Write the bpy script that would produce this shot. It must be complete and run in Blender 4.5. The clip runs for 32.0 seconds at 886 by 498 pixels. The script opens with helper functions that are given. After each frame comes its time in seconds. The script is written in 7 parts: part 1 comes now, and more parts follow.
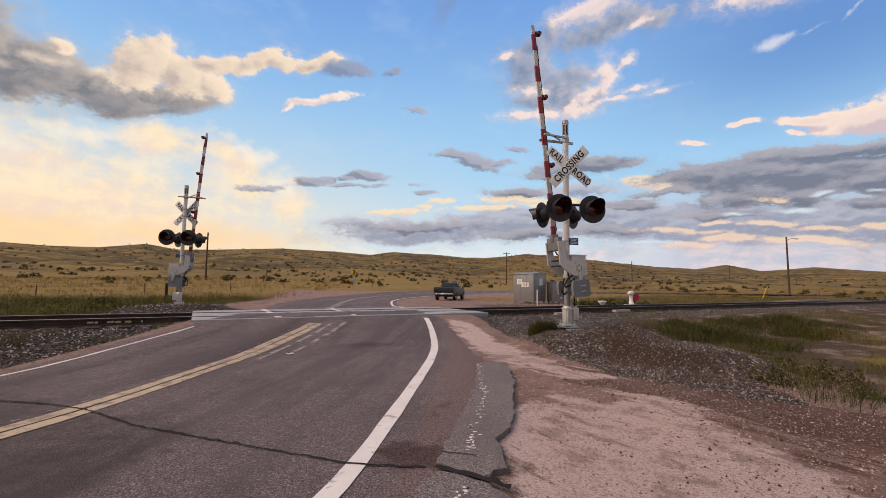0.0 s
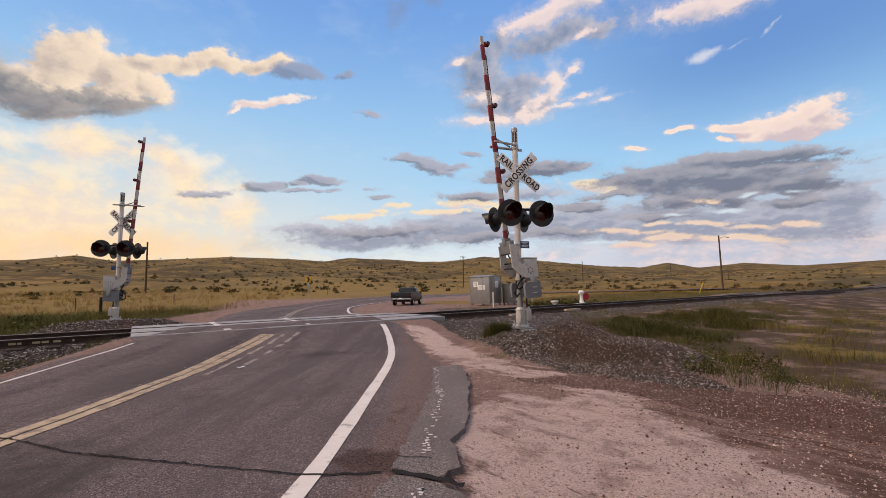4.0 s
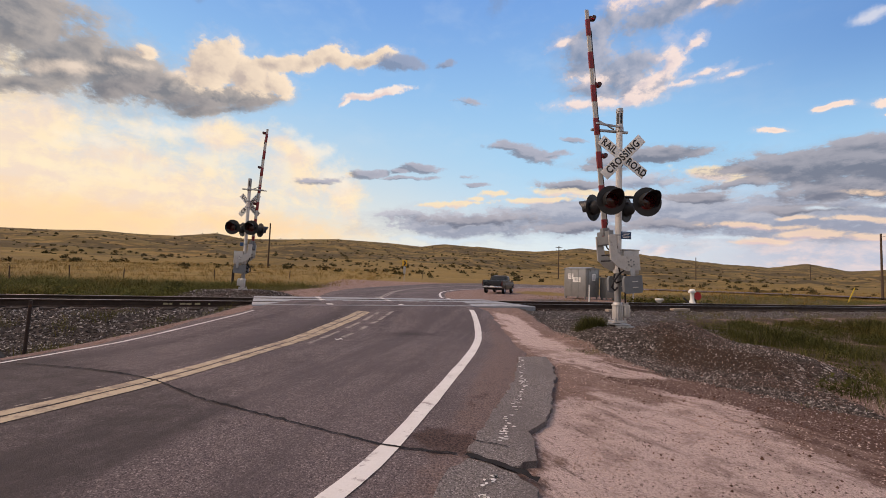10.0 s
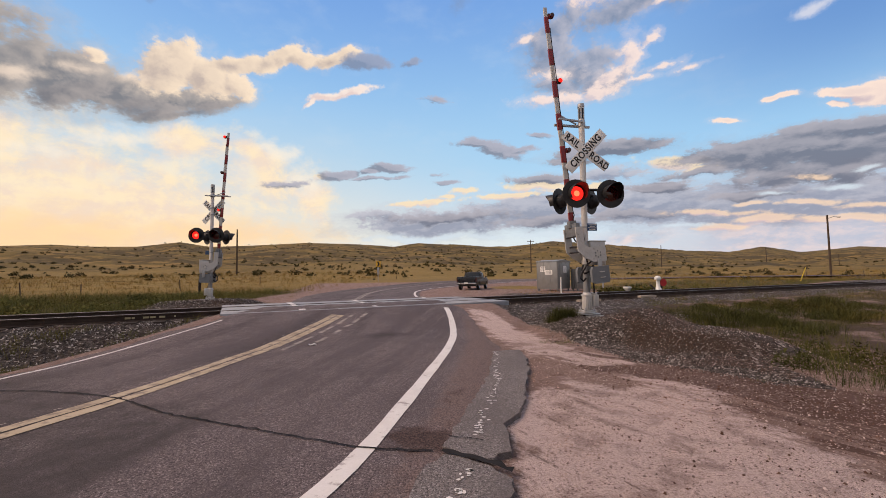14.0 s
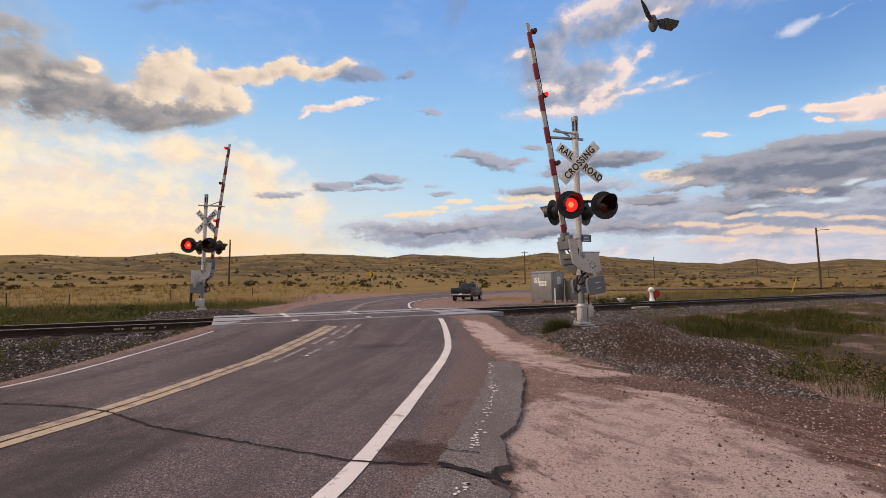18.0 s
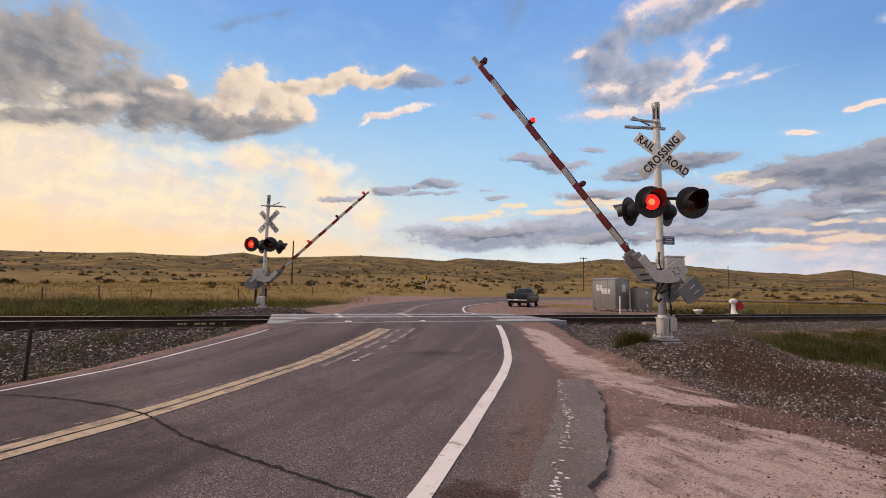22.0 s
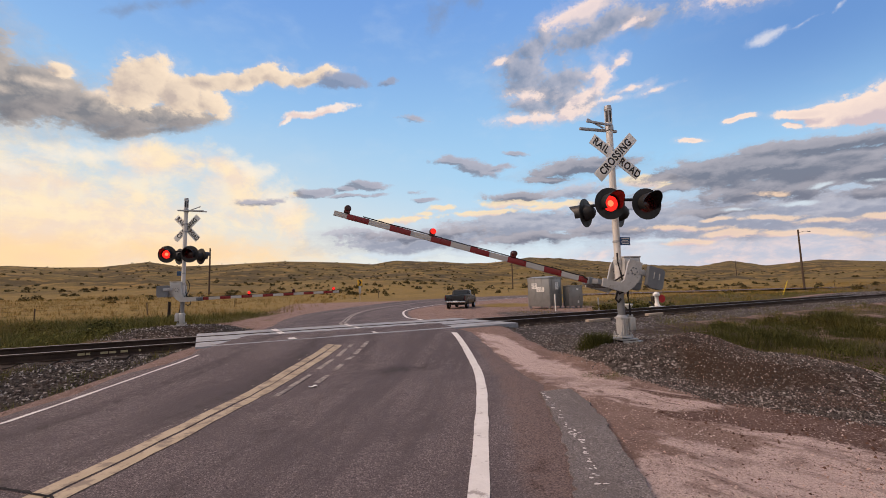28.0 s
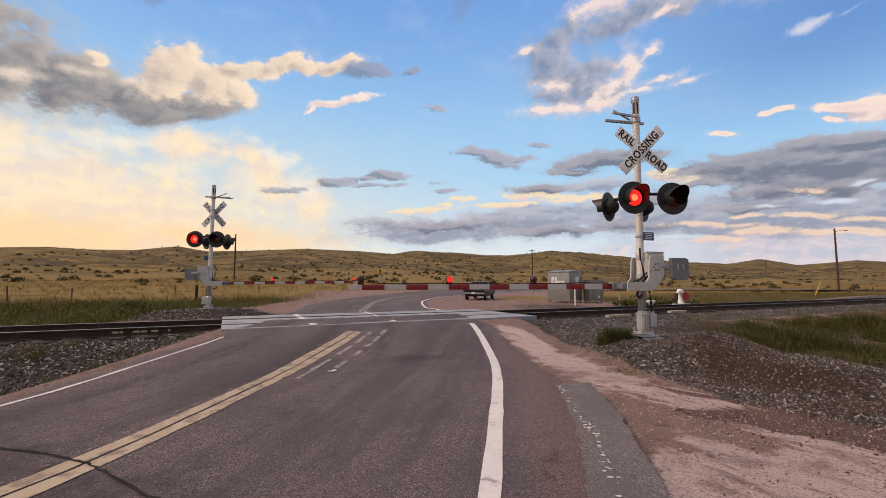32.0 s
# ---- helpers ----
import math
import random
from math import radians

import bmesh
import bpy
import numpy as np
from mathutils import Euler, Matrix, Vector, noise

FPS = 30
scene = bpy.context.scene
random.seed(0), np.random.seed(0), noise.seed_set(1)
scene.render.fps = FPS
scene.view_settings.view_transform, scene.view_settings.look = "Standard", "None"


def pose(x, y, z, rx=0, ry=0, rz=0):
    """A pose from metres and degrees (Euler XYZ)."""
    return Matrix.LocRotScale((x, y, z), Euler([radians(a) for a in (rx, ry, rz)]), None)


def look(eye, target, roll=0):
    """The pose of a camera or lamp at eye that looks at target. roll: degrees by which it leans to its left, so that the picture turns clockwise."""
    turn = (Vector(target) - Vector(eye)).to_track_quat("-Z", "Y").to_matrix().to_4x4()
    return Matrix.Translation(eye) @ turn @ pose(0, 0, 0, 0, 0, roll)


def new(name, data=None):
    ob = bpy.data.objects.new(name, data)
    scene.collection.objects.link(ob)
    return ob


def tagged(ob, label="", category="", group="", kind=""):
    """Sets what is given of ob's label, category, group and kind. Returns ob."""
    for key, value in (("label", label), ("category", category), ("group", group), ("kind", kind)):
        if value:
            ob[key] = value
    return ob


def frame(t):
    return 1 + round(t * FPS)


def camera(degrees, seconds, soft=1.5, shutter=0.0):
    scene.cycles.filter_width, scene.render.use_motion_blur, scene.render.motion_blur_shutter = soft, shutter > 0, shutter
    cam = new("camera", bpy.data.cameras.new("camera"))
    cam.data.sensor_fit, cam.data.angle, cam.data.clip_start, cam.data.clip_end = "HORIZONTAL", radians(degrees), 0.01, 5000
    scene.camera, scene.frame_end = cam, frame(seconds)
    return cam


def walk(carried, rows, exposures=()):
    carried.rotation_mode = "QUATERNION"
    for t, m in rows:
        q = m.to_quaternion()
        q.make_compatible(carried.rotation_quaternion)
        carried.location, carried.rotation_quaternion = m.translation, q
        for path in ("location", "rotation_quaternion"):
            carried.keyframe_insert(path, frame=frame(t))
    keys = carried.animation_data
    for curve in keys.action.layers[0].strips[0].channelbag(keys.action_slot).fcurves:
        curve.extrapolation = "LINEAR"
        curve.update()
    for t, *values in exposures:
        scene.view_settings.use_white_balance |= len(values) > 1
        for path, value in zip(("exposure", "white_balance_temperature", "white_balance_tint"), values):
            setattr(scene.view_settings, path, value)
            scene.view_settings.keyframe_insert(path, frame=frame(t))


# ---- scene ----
cam = camera(93.6, 32.0, 0.9)
PATH = [
    (0, (-0.352, -0.233, 0.848), (-0.258, 1.757, 1.021), 0.8),
    (1, (-0.394, -0.318, 0.862), (-0.301, 1.674, 1.016), 0.0),
    (2, (-0.311, -0.337, 0.854), (-0.184, 1.653, 1.018), -0.8),
    (3, (-0.322, -0.313, 0.857), (-0.079, 1.664, 1.038), -1.1),
    (3.5, (-0.325, -0.319, 0.866), (-0.025, 1.649, 1.059), -1.0),
    (5.5, (-0.277, -0.329, 0.855), (-0.022, 1.646, 1.039), -0.8),
    (6, (-0.288, -0.316, 0.846), (-0.103, 1.668, 1.02), -0.5),
    (7, (-0.32, -0.314, 0.849), (-0.244, 1.678, 1.01), 0.4),
    (8, (-0.371, -0.321, 0.856), (-0.408, 1.673, 1.011), 1.0),
    (9, (-0.38, -0.312, 0.858), (-0.563, 1.674, 1.003), 1.8),
    (10, (-0.238, -0.259, 0.838), (-0.386, 1.731, 0.969), 2.2),
    (11, (-0.205, -0.286, 0.845), (-0.229, 1.707, 1.005), 1.9),
    (12, (-0.193, -0.294, 0.839), (-0.187, 1.7, 0.994), 1.2),
    (13, (-0.196, -0.292, 0.841), (-0.215, 1.704, 0.969), 0.1),
    (13.5, (-0.188, -0.291, 0.843), (-0.213, 1.705, 0.966), -0.4),
    (15.5, (-0.217, -0.249, 0.837), (-0.216, 1.746, 0.979), -1.3),
    (16, (-0.212, -0.257, 0.836), (-0.192, 1.737, 0.982), -1.4),
    (17, (-0.2, -0.26, 0.835), (-0.147, 1.732, 1.003), -1.1),
    (18, (-0.209, -0.267, 0.834), (-0.201, 1.725, 1.012), -0.5),
    (19, (-0.203, -0.263, 0.836), (-0.248, 1.728, 1.017), 0.3),
    (20, (-0.201, -0.222, 0.833), (-0.294, 1.767, 1.014), 0.9),
    (20.5, (-0.21, -0.13, 0.818), (-0.335, 1.857, 1.006), 0.8),
    (21, (-0.258, 0.011, 0.83), (-0.419, 1.994, 1.031), 0.8),
    (21.5, (-0.287, 0.202, 0.821), (-0.51, 2.18, 1.013), 0.8),
    (22, (-0.329, 0.378, 0.824), (-0.58, 2.352, 1.02), 1.1),
    (22.5, (-0.534, 0.513, 0.85), (-0.744, 2.492, 1.049), 1.4),
    (23, (-0.673, 0.637, 0.895), (-0.807, 2.621, 1.101), 1.9),
    (23.5, (-0.746, 0.812, 0.936), (-0.787, 2.796, 1.185), 1.9),
    (24, (-0.82, 0.9, 0.949), (-0.775, 2.882, 1.211), 1.5),
    (24.5, (-0.925, 0.905, 0.95), (-0.832, 2.885, 1.217), 1.2),
    (25, (-0.979, 0.901, 0.948), (-0.854, 2.881, 1.205), 1.0),
    (25.5, (-0.997, 0.91, 0.947), (-0.834, 2.888, 1.189), 0.9),
    (27.5, (-0.945, 0.878, 0.959), (-0.809, 2.862, 1.173), -1.3),
    (28, (-0.939, 0.876, 0.955), (-0.853, 2.863, 1.16), -1.4),
    (29, (-0.887, 0.865, 0.948), (-0.884, 2.857, 1.13), -1.0),
    (30, (-0.887, 0.875, 0.948), (-0.96, 2.866, 1.12), -0.5),
    (31, (-0.884, 0.875, 0.938), (-0.988, 2.865, 1.107), 0.0),
    (32, (-0.932, 0.847, 0.948), (-0.942, 2.841, 1.111), 0.2),
]
walk(cam, [(t, look(eye, target, roll)) for t, eye, target, roll in PATH], [(0.0, 0.0, 6800, 10), (32.0, 0.0, 6800, 10)])

# ---------------------------------------------------------------- light
SUN_DIR = Vector((-0.66, -0.10, 0.62)).normalized()      # in the west, behind thin cloud
sun_data = bpy.data.lights.new("sun", "SUN")
sun_data.energy, sun_data.angle, sun_data.color = 2.9, radians(42), (1.0, 0.71, 0.54)
sun = new("sun", sun_data)
sun.matrix_world = look((0, 0, 60), Vector((0, 0, 60)) - SUN_DIR)


class Nodes:
    """Short way to build a node tree."""

    def __init__(self, tree):
        self.t = tree
        tree.nodes.clear()

    def n(self, kind, **props):
        node = self.t.nodes.new(kind)
        for key, value in props.items():
            if key == "op":
                node.operation = value
            elif key == "blend":
                node.blend_type = value
            elif key == "dtype":
                node.data_type = value
            elif key == "dims":
                node.noise_dimensions = value
            elif key == "feature":
                node.feature = value
        return node

    def link(self, a, b):
        self.t.links.new(a, b)

    def put(self, socket, value):
        if hasattr(value, "is_linked"):
            self.link(value, socket)
        elif isinstance(value, (tuple, list)) and socket.type == "RGBA" and len(value) == 3:
            socket.default_value = (*value, 1)
        else:
            socket.default_value = value

    def math(self, op, a, b=0.0, c=0.0, clamp=False):
        node = self.n("ShaderNodeMath", op=op)
        node.use_clamp = clamp
        for k, v in enumerate((a, b, c)):
            self.put(node.inputs[k], v)
        return node.outputs[0]

    def ramp(self, value, a, b, lo=0.0, hi=1.0):
        node = self.n("ShaderNodeMapRange")
        node.interpolation_type = "SMOOTHSTEP"
        for k, v in enumerate((value, a, b, lo, hi)):
            self.put(node.inputs[k], v)
        return node.outputs[0]

    def mix(self, fac, a, b, blend="MIX"):
        node = self.n("ShaderNodeMix", dtype="RGBA", blend=blend)
        self.put(node.inputs[0], fac)
        self.put(node.inputs[6], a)
        self.put(node.inputs[7], b)
        return node.outputs[2]

    def noise(self, vector, scale, detail=4.0, rough=0.55, distortion=0.0):
        node = self.n("ShaderNodeTexNoise")
        if vector is not None:
            self.link(vector, node.inputs["Vector"])
        node.inputs["Scale"].default_value, node.inputs["Detail"].default_value = scale, detail
        node.inputs["Roughness"].default_value, node.inputs["Distortion"].default_value = rough, distortion
        return node.outputs[0]

    def voronoi(self, vector, scale, feature="F1"):
        node = self.n("ShaderNodeTexVoronoi", feature=feature)
        self.link(vector, node.inputs["Vector"])
        node.inputs["Scale"].default_value = scale
        return node


# ---------------------------------------------------------------- evening sky with broken cloud
world = bpy.data.worlds.new("evening_sky")
scene.world = world
world.use_nodes = True
w = Nodes(world.node_tree)
w_out, w_bg = w.n("ShaderNodeOutputWorld"), w.n("ShaderNodeBackground")
w.link(w_bg.outputs[0], w_out.inputs[0])
w_bg.inputs[1].default_value = 1.0
nishita = w.n("ShaderNodeTexSky")
nishita.sky_type, nishita.sun_disc = "NISHITA", False
nishita.sun_elevation, nishita.sun_rotation = math.asin(SUN_DIR.z), math.atan2(SUN_DIR.x, SUN_DIR.y)

way = w.n("ShaderNodeTexCoord").outputs["Generated"]
xyz = w.n("ShaderNodeSeparateXYZ")
w.link(way, xyz.inputs[0])
AZ = w.math("MULTIPLY", w.math("ARCTAN2", xyz.outputs[0], xyz.outputs[1]), 57.2958)
EL = w.math("MULTIPLY", w.math("ARCSINE", xyz.outputs[2]), 57.2958)


def plane(u, v):
    c = w.n("ShaderNodeCombineXYZ")
    w.put(c.inputs[0], u)
    w.put(c.inputs[1], v)
    return c.outputs[0]


flat = plane(w.math("MULTIPLY", AZ, 0.06), w.math("MULTIPLY", EL, 0.12))
puff = plane(w.math("MULTIPLY", AZ, 0.085), w.math("MULTIPLY", EL, 0.11))
warp_u = w.math("MULTIPLY_ADD", w.noise(puff, 2.2, 5, 0.6), 4.0, -2.0)
shifted = plane(w.math("ADD", AZ, 300.0), EL)
warp_n = w.n("ShaderNodeTexNoise")
w.link(shifted, warp_n.inputs["Vector"])
warp_n.inputs["Scale"].default_value, warp_n.inputs["Detail"].default_value = 0.16, 5
warp_v = w.math("MULTIPLY_ADD", warp_n.outputs[0], 2.6, -1.3)
SPOT_U, SPOT_V = w.math("ADD", AZ, warp_u), w.math("ADD", EL, warp_v)
billow = w.noise(puff, 3.0, 12, 0.64, 0.2)
streak = w.noise(flat, 2.6, 12, 0.64, 0.2)
lee = plane(w.math("MULTIPLY_ADD", AZ, 0.085, 0.07), w.math("MULTIPLY_ADD", EL, 0.11, -0.10))
relief = w.ramp(w.math("SUBTRACT", billow, w.noise(lee, 3.0, 8, 0.58, 0.2)), -0.13, 0.13)
shelf = plane(w.math("MULTIPLY_ADD", AZ, 0.06, 0.03), w.math("MULTIPLY_ADD", EL, 0.12, -0.08))
layers = w.ramp(w.math("SUBTRACT", streak, w.noise(shelf, 2.6, 8, 0.60, 0.2)), -0.12, 0.12)


PUFF_AT = plane(w.math("MULTIPLY_ADD", AZ, 0.085, 0.085 * 0.9), w.math("MULTIPLY_ADD", EL, 0.11, 0.11 * 0.35))
FLAT_AT = plane(w.math("MULTIPLY_ADD", AZ, 0.06, 0.06 * 0.5), w.math("MULTIPLY_ADD", EL, 0.14, -0.14 * 0.5))
FLAT_HERE = plane(w.math("MULTIPLY", AZ, 0.06), w.math("MULTIPLY", EL, 0.14))
HEAPS = (w.noise(puff, 3.8, 12, 0.60, 0.2), w.noise(PUFF_AT, 3.8, 12, 0.57, 0.2))
SHEETS = (w.noise(FLAT_HERE, 4.4, 12, 0.63, 0.2), w.noise(FLAT_AT, 4.4, 12, 0.60, 0.2))


TATTER = w.math("MULTIPLY_ADD", w.noise(plane(w.math("MULTIPLY", AZ, 0.55), w.math("MULTIPLY", EL, 0.85)), 2.1, 8, 0.66, 0.4), 1.4, -0.70)


SPOT = plane(SPOT_U, SPOT_V)


def cover(blobs, shift=(0.0, 0.0)):
    """How deep a direction lies inside the nearest of some cloud bodies: (az, el, half width, half height, tilt, weight)."""
    group = bpy.data.node_groups.new("cloud_bodies", "ShaderNodeTree")
    group.interface.new_socket(name="Spot", in_out="INPUT", socket_type="NodeSocketVector")
    group.interface.new_socket(name="Depth", in_out="OUTPUT", socket_type="NodeSocketFloat")
    k = Nodes(group)
    goes_in, comes_out, parts = k.n("NodeGroupInput"), k.n("NodeGroupOutput"), k.n("ShaderNodeSeparateXYZ")
    k.link(goes_in.outputs[0], parts.inputs[0])
    deep = None
    for cu, cv, ru, rv, tilt, weight in blobs:
        m = k.n("ShaderNodeMapping")
        m.vector_type = "TEXTURE"
        c = k.n("ShaderNodeCombineXYZ")
        k.link(parts.outputs[0], c.inputs[0])
        k.link(parts.outputs[1], c.inputs[1])
        if deep is not None:
            k.link(deep, c.inputs[2])
        k.link(c.outputs[0], m.inputs["Vector"])
        m.inputs["Location"].default_value = (cu - shift[0], cv - shift[1], 0)
        m.inputs["Rotation"].default_value = (0, 0, radians(tilt))
        m.inputs["Scale"].default_value = (ru, rv, 1e6)
        d = k.n("ShaderNodeVectorMath", op="LENGTH")
        k.link(m.outputs[0], d.inputs[0])
        here = k.math("MULTIPLY_ADD", d.outputs["Value"], -weight, weight)
        deep = here if deep is None else k.math("MAXIMUM", deep, here)
    k.link(deep, comes_out.inputs[0])
    node = w.n("ShaderNodeGroup")
    node.node_tree = group
    w.link(SPOT, node.inputs[0])
    return node.outputs[0]


def cloud(sky_in, blobs, grain, amount, soft, colour, most=1.0, core=None, depth=1.6):
    """Lay one thin bank over the sky; core is the colour of its thick middle."""
    edge = w.math("MULTIPLY_ADD", w.math("SUBTRACT", grain, 0.5), amount, cover(blobs))
    if core is not None:
        colour = w.mix(w.ramp(edge, 0.25, depth), colour, core)
    return w.mix(w.ramp(edge, 0.02, soft, 0.0, most), sky_in, colour)


def bank(sky_in, blobs, grains, amount, soft, lit, shade, most=0.97, sun=(0.9, 0.35), gain=0.55, bias=0.0, veil=0.0):
    """A thick cloud: bright where it thins towards the sun, dark where more cloud stands in the way."""
    here = w.math("MULTIPLY_ADD", w.math("SUBTRACT", grains[0], 0.5), amount, cover(blobs))
    here = w.math("ADD", here, TATTER)
    there = w.math("MULTIPLY_ADD", w.math("SUBTRACT", grains[1], 0.5), amount, cover(blobs, sun))
    light = w.ramp(w.math("MULTIPLY_ADD", TATTER, -0.35, w.math("SUBTRACT", here, there)), bias - gain, bias + gain)
    thick = w.ramp(here, 0.1, 1.9, 0.0, 0.35)
    light = w.math("SUBTRACT", light, thick, clamp=True)
    cover_here = w.ramp(here, -0.35, soft - 0.45, 0.0, most)
    if veil:
        cover_here = w.math("MAXIMUM", cover_here, w.ramp(here, -1.2, 0.0, 0.0, veil))
    return w.mix(cover_here, sky_in, w.mix(light, shade, lit))


# clear air: deep blue above, pale towards the horizon, tinged by the sky model
air = w.mix(w.ramp(EL, 0.0, 16.0), (0.80, 0.89, 0.96), (0.39, 0.695, 1.0))
air = w.mix(w.ramp(EL, 12.0, 40.0), air, (0.165, 0.365, 0.83))
air = w.mix(w.ramp(EL, 38.0, 75.0), air, (0.12, 0.26, 0.55))
tint = w.mix(1.0, nishita.outputs[0], (0.10, 0.10, 0.10), "MULTIPLY")
air = w.mix(0.08, air, tint)
air = w.mix(w.ramp(w.noise(flat, 1.7, 7, 0.6, 0.1), 0.48, 0.75, 0.0, 0.16), air, (0.62, 0.74, 0.88))
air = w.mix(w.math("MULTIPLY", w.ramp(AZ, 16.0, 48.0), w.ramp(EL, 12.0, 27.0, 0.0, 0.9)), air, (0.13, 0.29, 0.66))
# the western glow low on one side, the dim east on the other
glow = w.ramp(w.math("ABSOLUTE", w.math("ADD", AZ, 50.0)), 75.0, 15.0)
air = w.mix(w.math("MULTIPLY", glow, w.ramp(EL, 26.0, 2.0, 0.0, 0.55)), air, (1.0, 0.80, 0.52))
air = w.mix(w.math("MULTIPLY", w.ramp(AZ, 10.0, 42.0), w.ramp(EL, 16.0, 1.0, 0.0, 0.65)), air, (0.50, 0.47, 0.60))

CREAM = w.mix(relief, (0.90, 0.74, 0.62), (1.0, 0.83, 0.60))
GOLD = w.mix(streak, (1.0, 0.65, 0.40), (1.0, 0.76, 0.42))

tone = air
# wide thin sheet lit by the low sun
tone = cloud(tone, [(-44, 4.0, 28, 14.8, -3, 2.6), (-24, 12.0, 9, 5.2, -20, 1.6), (-62, 12, 26, 13, 0, 2.4), (-18.5, 10, 5, 5.5, 10, 1.3), (-24.5, 15.0, 6.5, 3.2, -22, 1.8), (-32, 15.5, 8, 3.0, -4, 1.8)], billow, 3.2, 1.5, CREAM, 0.96)
tone = cloud(tone, [(-48, 4.0, 30, 5.5, 0, 1.6), (-28, 5, 18, 4.0, 0, 1.4)], streak, 2.2, 1.5, GOLD, 0.85)
tone = cloud(tone, [(-36, 12.5, 9, 1.2, -12, 1.2), (-45, 9.5, 9, 1.0, -6, 1.1), (-27, 9.5, 8, 1.0, -10, 1.1)], billow, 2.8, 1.6, (1.0, 0.88, 0.66), 0.6)
tone = cloud(tone, [(-33, 13.2, 6, 2.0, 10, 1.3), (-26, 12.4, 4.4, 2.4, -30, 1.3), (-41, 11.0, 6, 1.3, 5, 1.1), (-29, 16.8, 5, 0.9, -8, 1.0)], HEAPS[0], 3.4, 1.6, (0.70, 0.80, 0.88), 0.42)
tone = cloud(tone, [(-22.5, 16.0, 4.6, 1.7, -24, 1.6), (-19.0, 12.6, 3.6, 2.4, -40, 1.5), (-38, 15.4, 8, 1.4, 4, 1.3), (-45, 13, 5, 2, 0, 1.3)], HEAPS[0], 3.2, 1.5, (1.0, 0.90, 0.76), 0.7)
# unseen sky outside the view: broken warm-grey cloud added to warm the ground's light
beyond = w.math("MAXIMUM", w.ramp(w.math("ABSOLUTE", AZ), 56.0, 75.0), w.ramp(EL, 38.0, 52.0))
whole = w.noise(way, 3.2, 7, 0.6, 0.4)
tone = w.mix(w.math("MULTIPLY", beyond, w.ramp(whole, 0.36, 0.55, 0.0, 0.92)), tone, w.mix(streak, (0.36, 0.33, 0.35), (0.86, 0.70, 0.58)))
# high wisps
tone = cloud(tone, [(3.5, 35.7, 4.7, 2.03, 23, 1.3), (8.6, 37.1, 4.2, 1.45, 5, 1.2), (-35.1, 30.7, 5.1, 0.91, 26, 1.2), (-30.8, 32.5, 3.7, 0.74, 18, 1.0)], HEAPS[0], 3.4, 1.5, (0.22, 0.31, 0.50), 0.7)
tone = cloud(tone, [(42.5, 25.7, 2.3, 0.76, 10, 1.5), (45.3, 26.0, 1.6, 0.34, 17, 1.1), (49.0, 26.7, 1.2, 0.27, 32, 1.1)], HEAPS[0], 5.0, 1.9, (0.80, 0.80, 0.88), 0.7)
# big cloud: ash-grey body, its sunlit head and the arm that trails from it
tone = bank(tone, [(-52.0, 22.5, 7.0, 4.2, 12, 2.2), (-58.0, 21.0, 8.0, 5.0, 0, 2.2), (-50.5, 16.6, 7.0, 1.2, 12, 1.6), (-47.3, 20.0, 5.4, 3.32, 23, 2.2), (-42.8, 20.2, 4.6, 3.09, 20, 2.2), (-38.8, 19.6, 5.1, 2.11, 15, 2.0), (-32.9, 20.4, 6.0, 1.57, 10, 2.0), (-29.5, 20.5, 4.2, 0.98, 17, 1.8), (-35.0, 18.4, 4.6, 0.71, 15, 1.6)], HEAPS, 2.8, 1.25, (0.60, 0.53, 0.49), (0.215, 0.22, 0.25), 0.97, gain=1.3, veil=0.25)
tone = bank(tone, [(-34.3, 23.6, 4.2, 2.55, 25, 2.2), (-30.4, 23.2, 4.0, 2.36, 0, 2.2), (-27.3, 22.7, 2.4, 1.43, -8, 1.8), (-26.9, 25.2, 3.9, 1.08, 19, 2.0), (-22.5, 26.5, 4.2, 1.10, 23, 2.0), (-19.0, 27.0, 2.8, 0.92, 1, 1.8), (-14.7, 27.6, 3.8, 0.78, 15, 1.9), (-41.4, 23.0, 1.4, 0.75, 3, 1.6)], HEAPS, 2.9, 1.05, (1.0, 0.82, 0.64), (0.56, 0.47, 0.43), 0.98, gain=1.1, bias=-0.35, veil=0.12)
tone = cloud(tone, [(-47.5, 19.2, 5.0, 1.0, 14, 1.5), (-43.0, 21.0, 3.2, 0.8, 10, 1.2), (-38.0, 21.6, 2.6, 0.9, 24, 1.2)], HEAPS[0], 3.0, 1.6, (0.94, 0.78, 0.66), 0.75)
tone = bank(tone, [(-42.6, 18.8, 3.4, 1.13, 26, 1.6), (-36.8, 18.7, 5.4, 0.92, 12, 1.8), (-31.1, 19.5, 4.0, 0.74, 13, 1.7)], HEAPS, 3.2, 1.3, (0.46, 0.42, 0.42), (0.20, 0.205, 0.24), 0.8, gain=1.2)
tone = bank(tone, [(-11.2, 27.4, 3.5, 0.93, 10, 1.8), (-4.5, 27.8, 1.8, 0.48, 4, 1.2)], HEAPS, 2.4, 1.1, (0.34, 0.38, 0.52), (0.22, 0.27, 0.40), 0.85)
tone = bank(tone, [(-14.0, 23.7, 4.7, 0.61, 14, 1.9), (-18.3, 22.2, 1.0, 0.33, 36, 1.0)], HEAPS, 3.0, 1.1, (1.0, 0.86, 0.78), (0.84, 0.66, 0.62), 0.92)
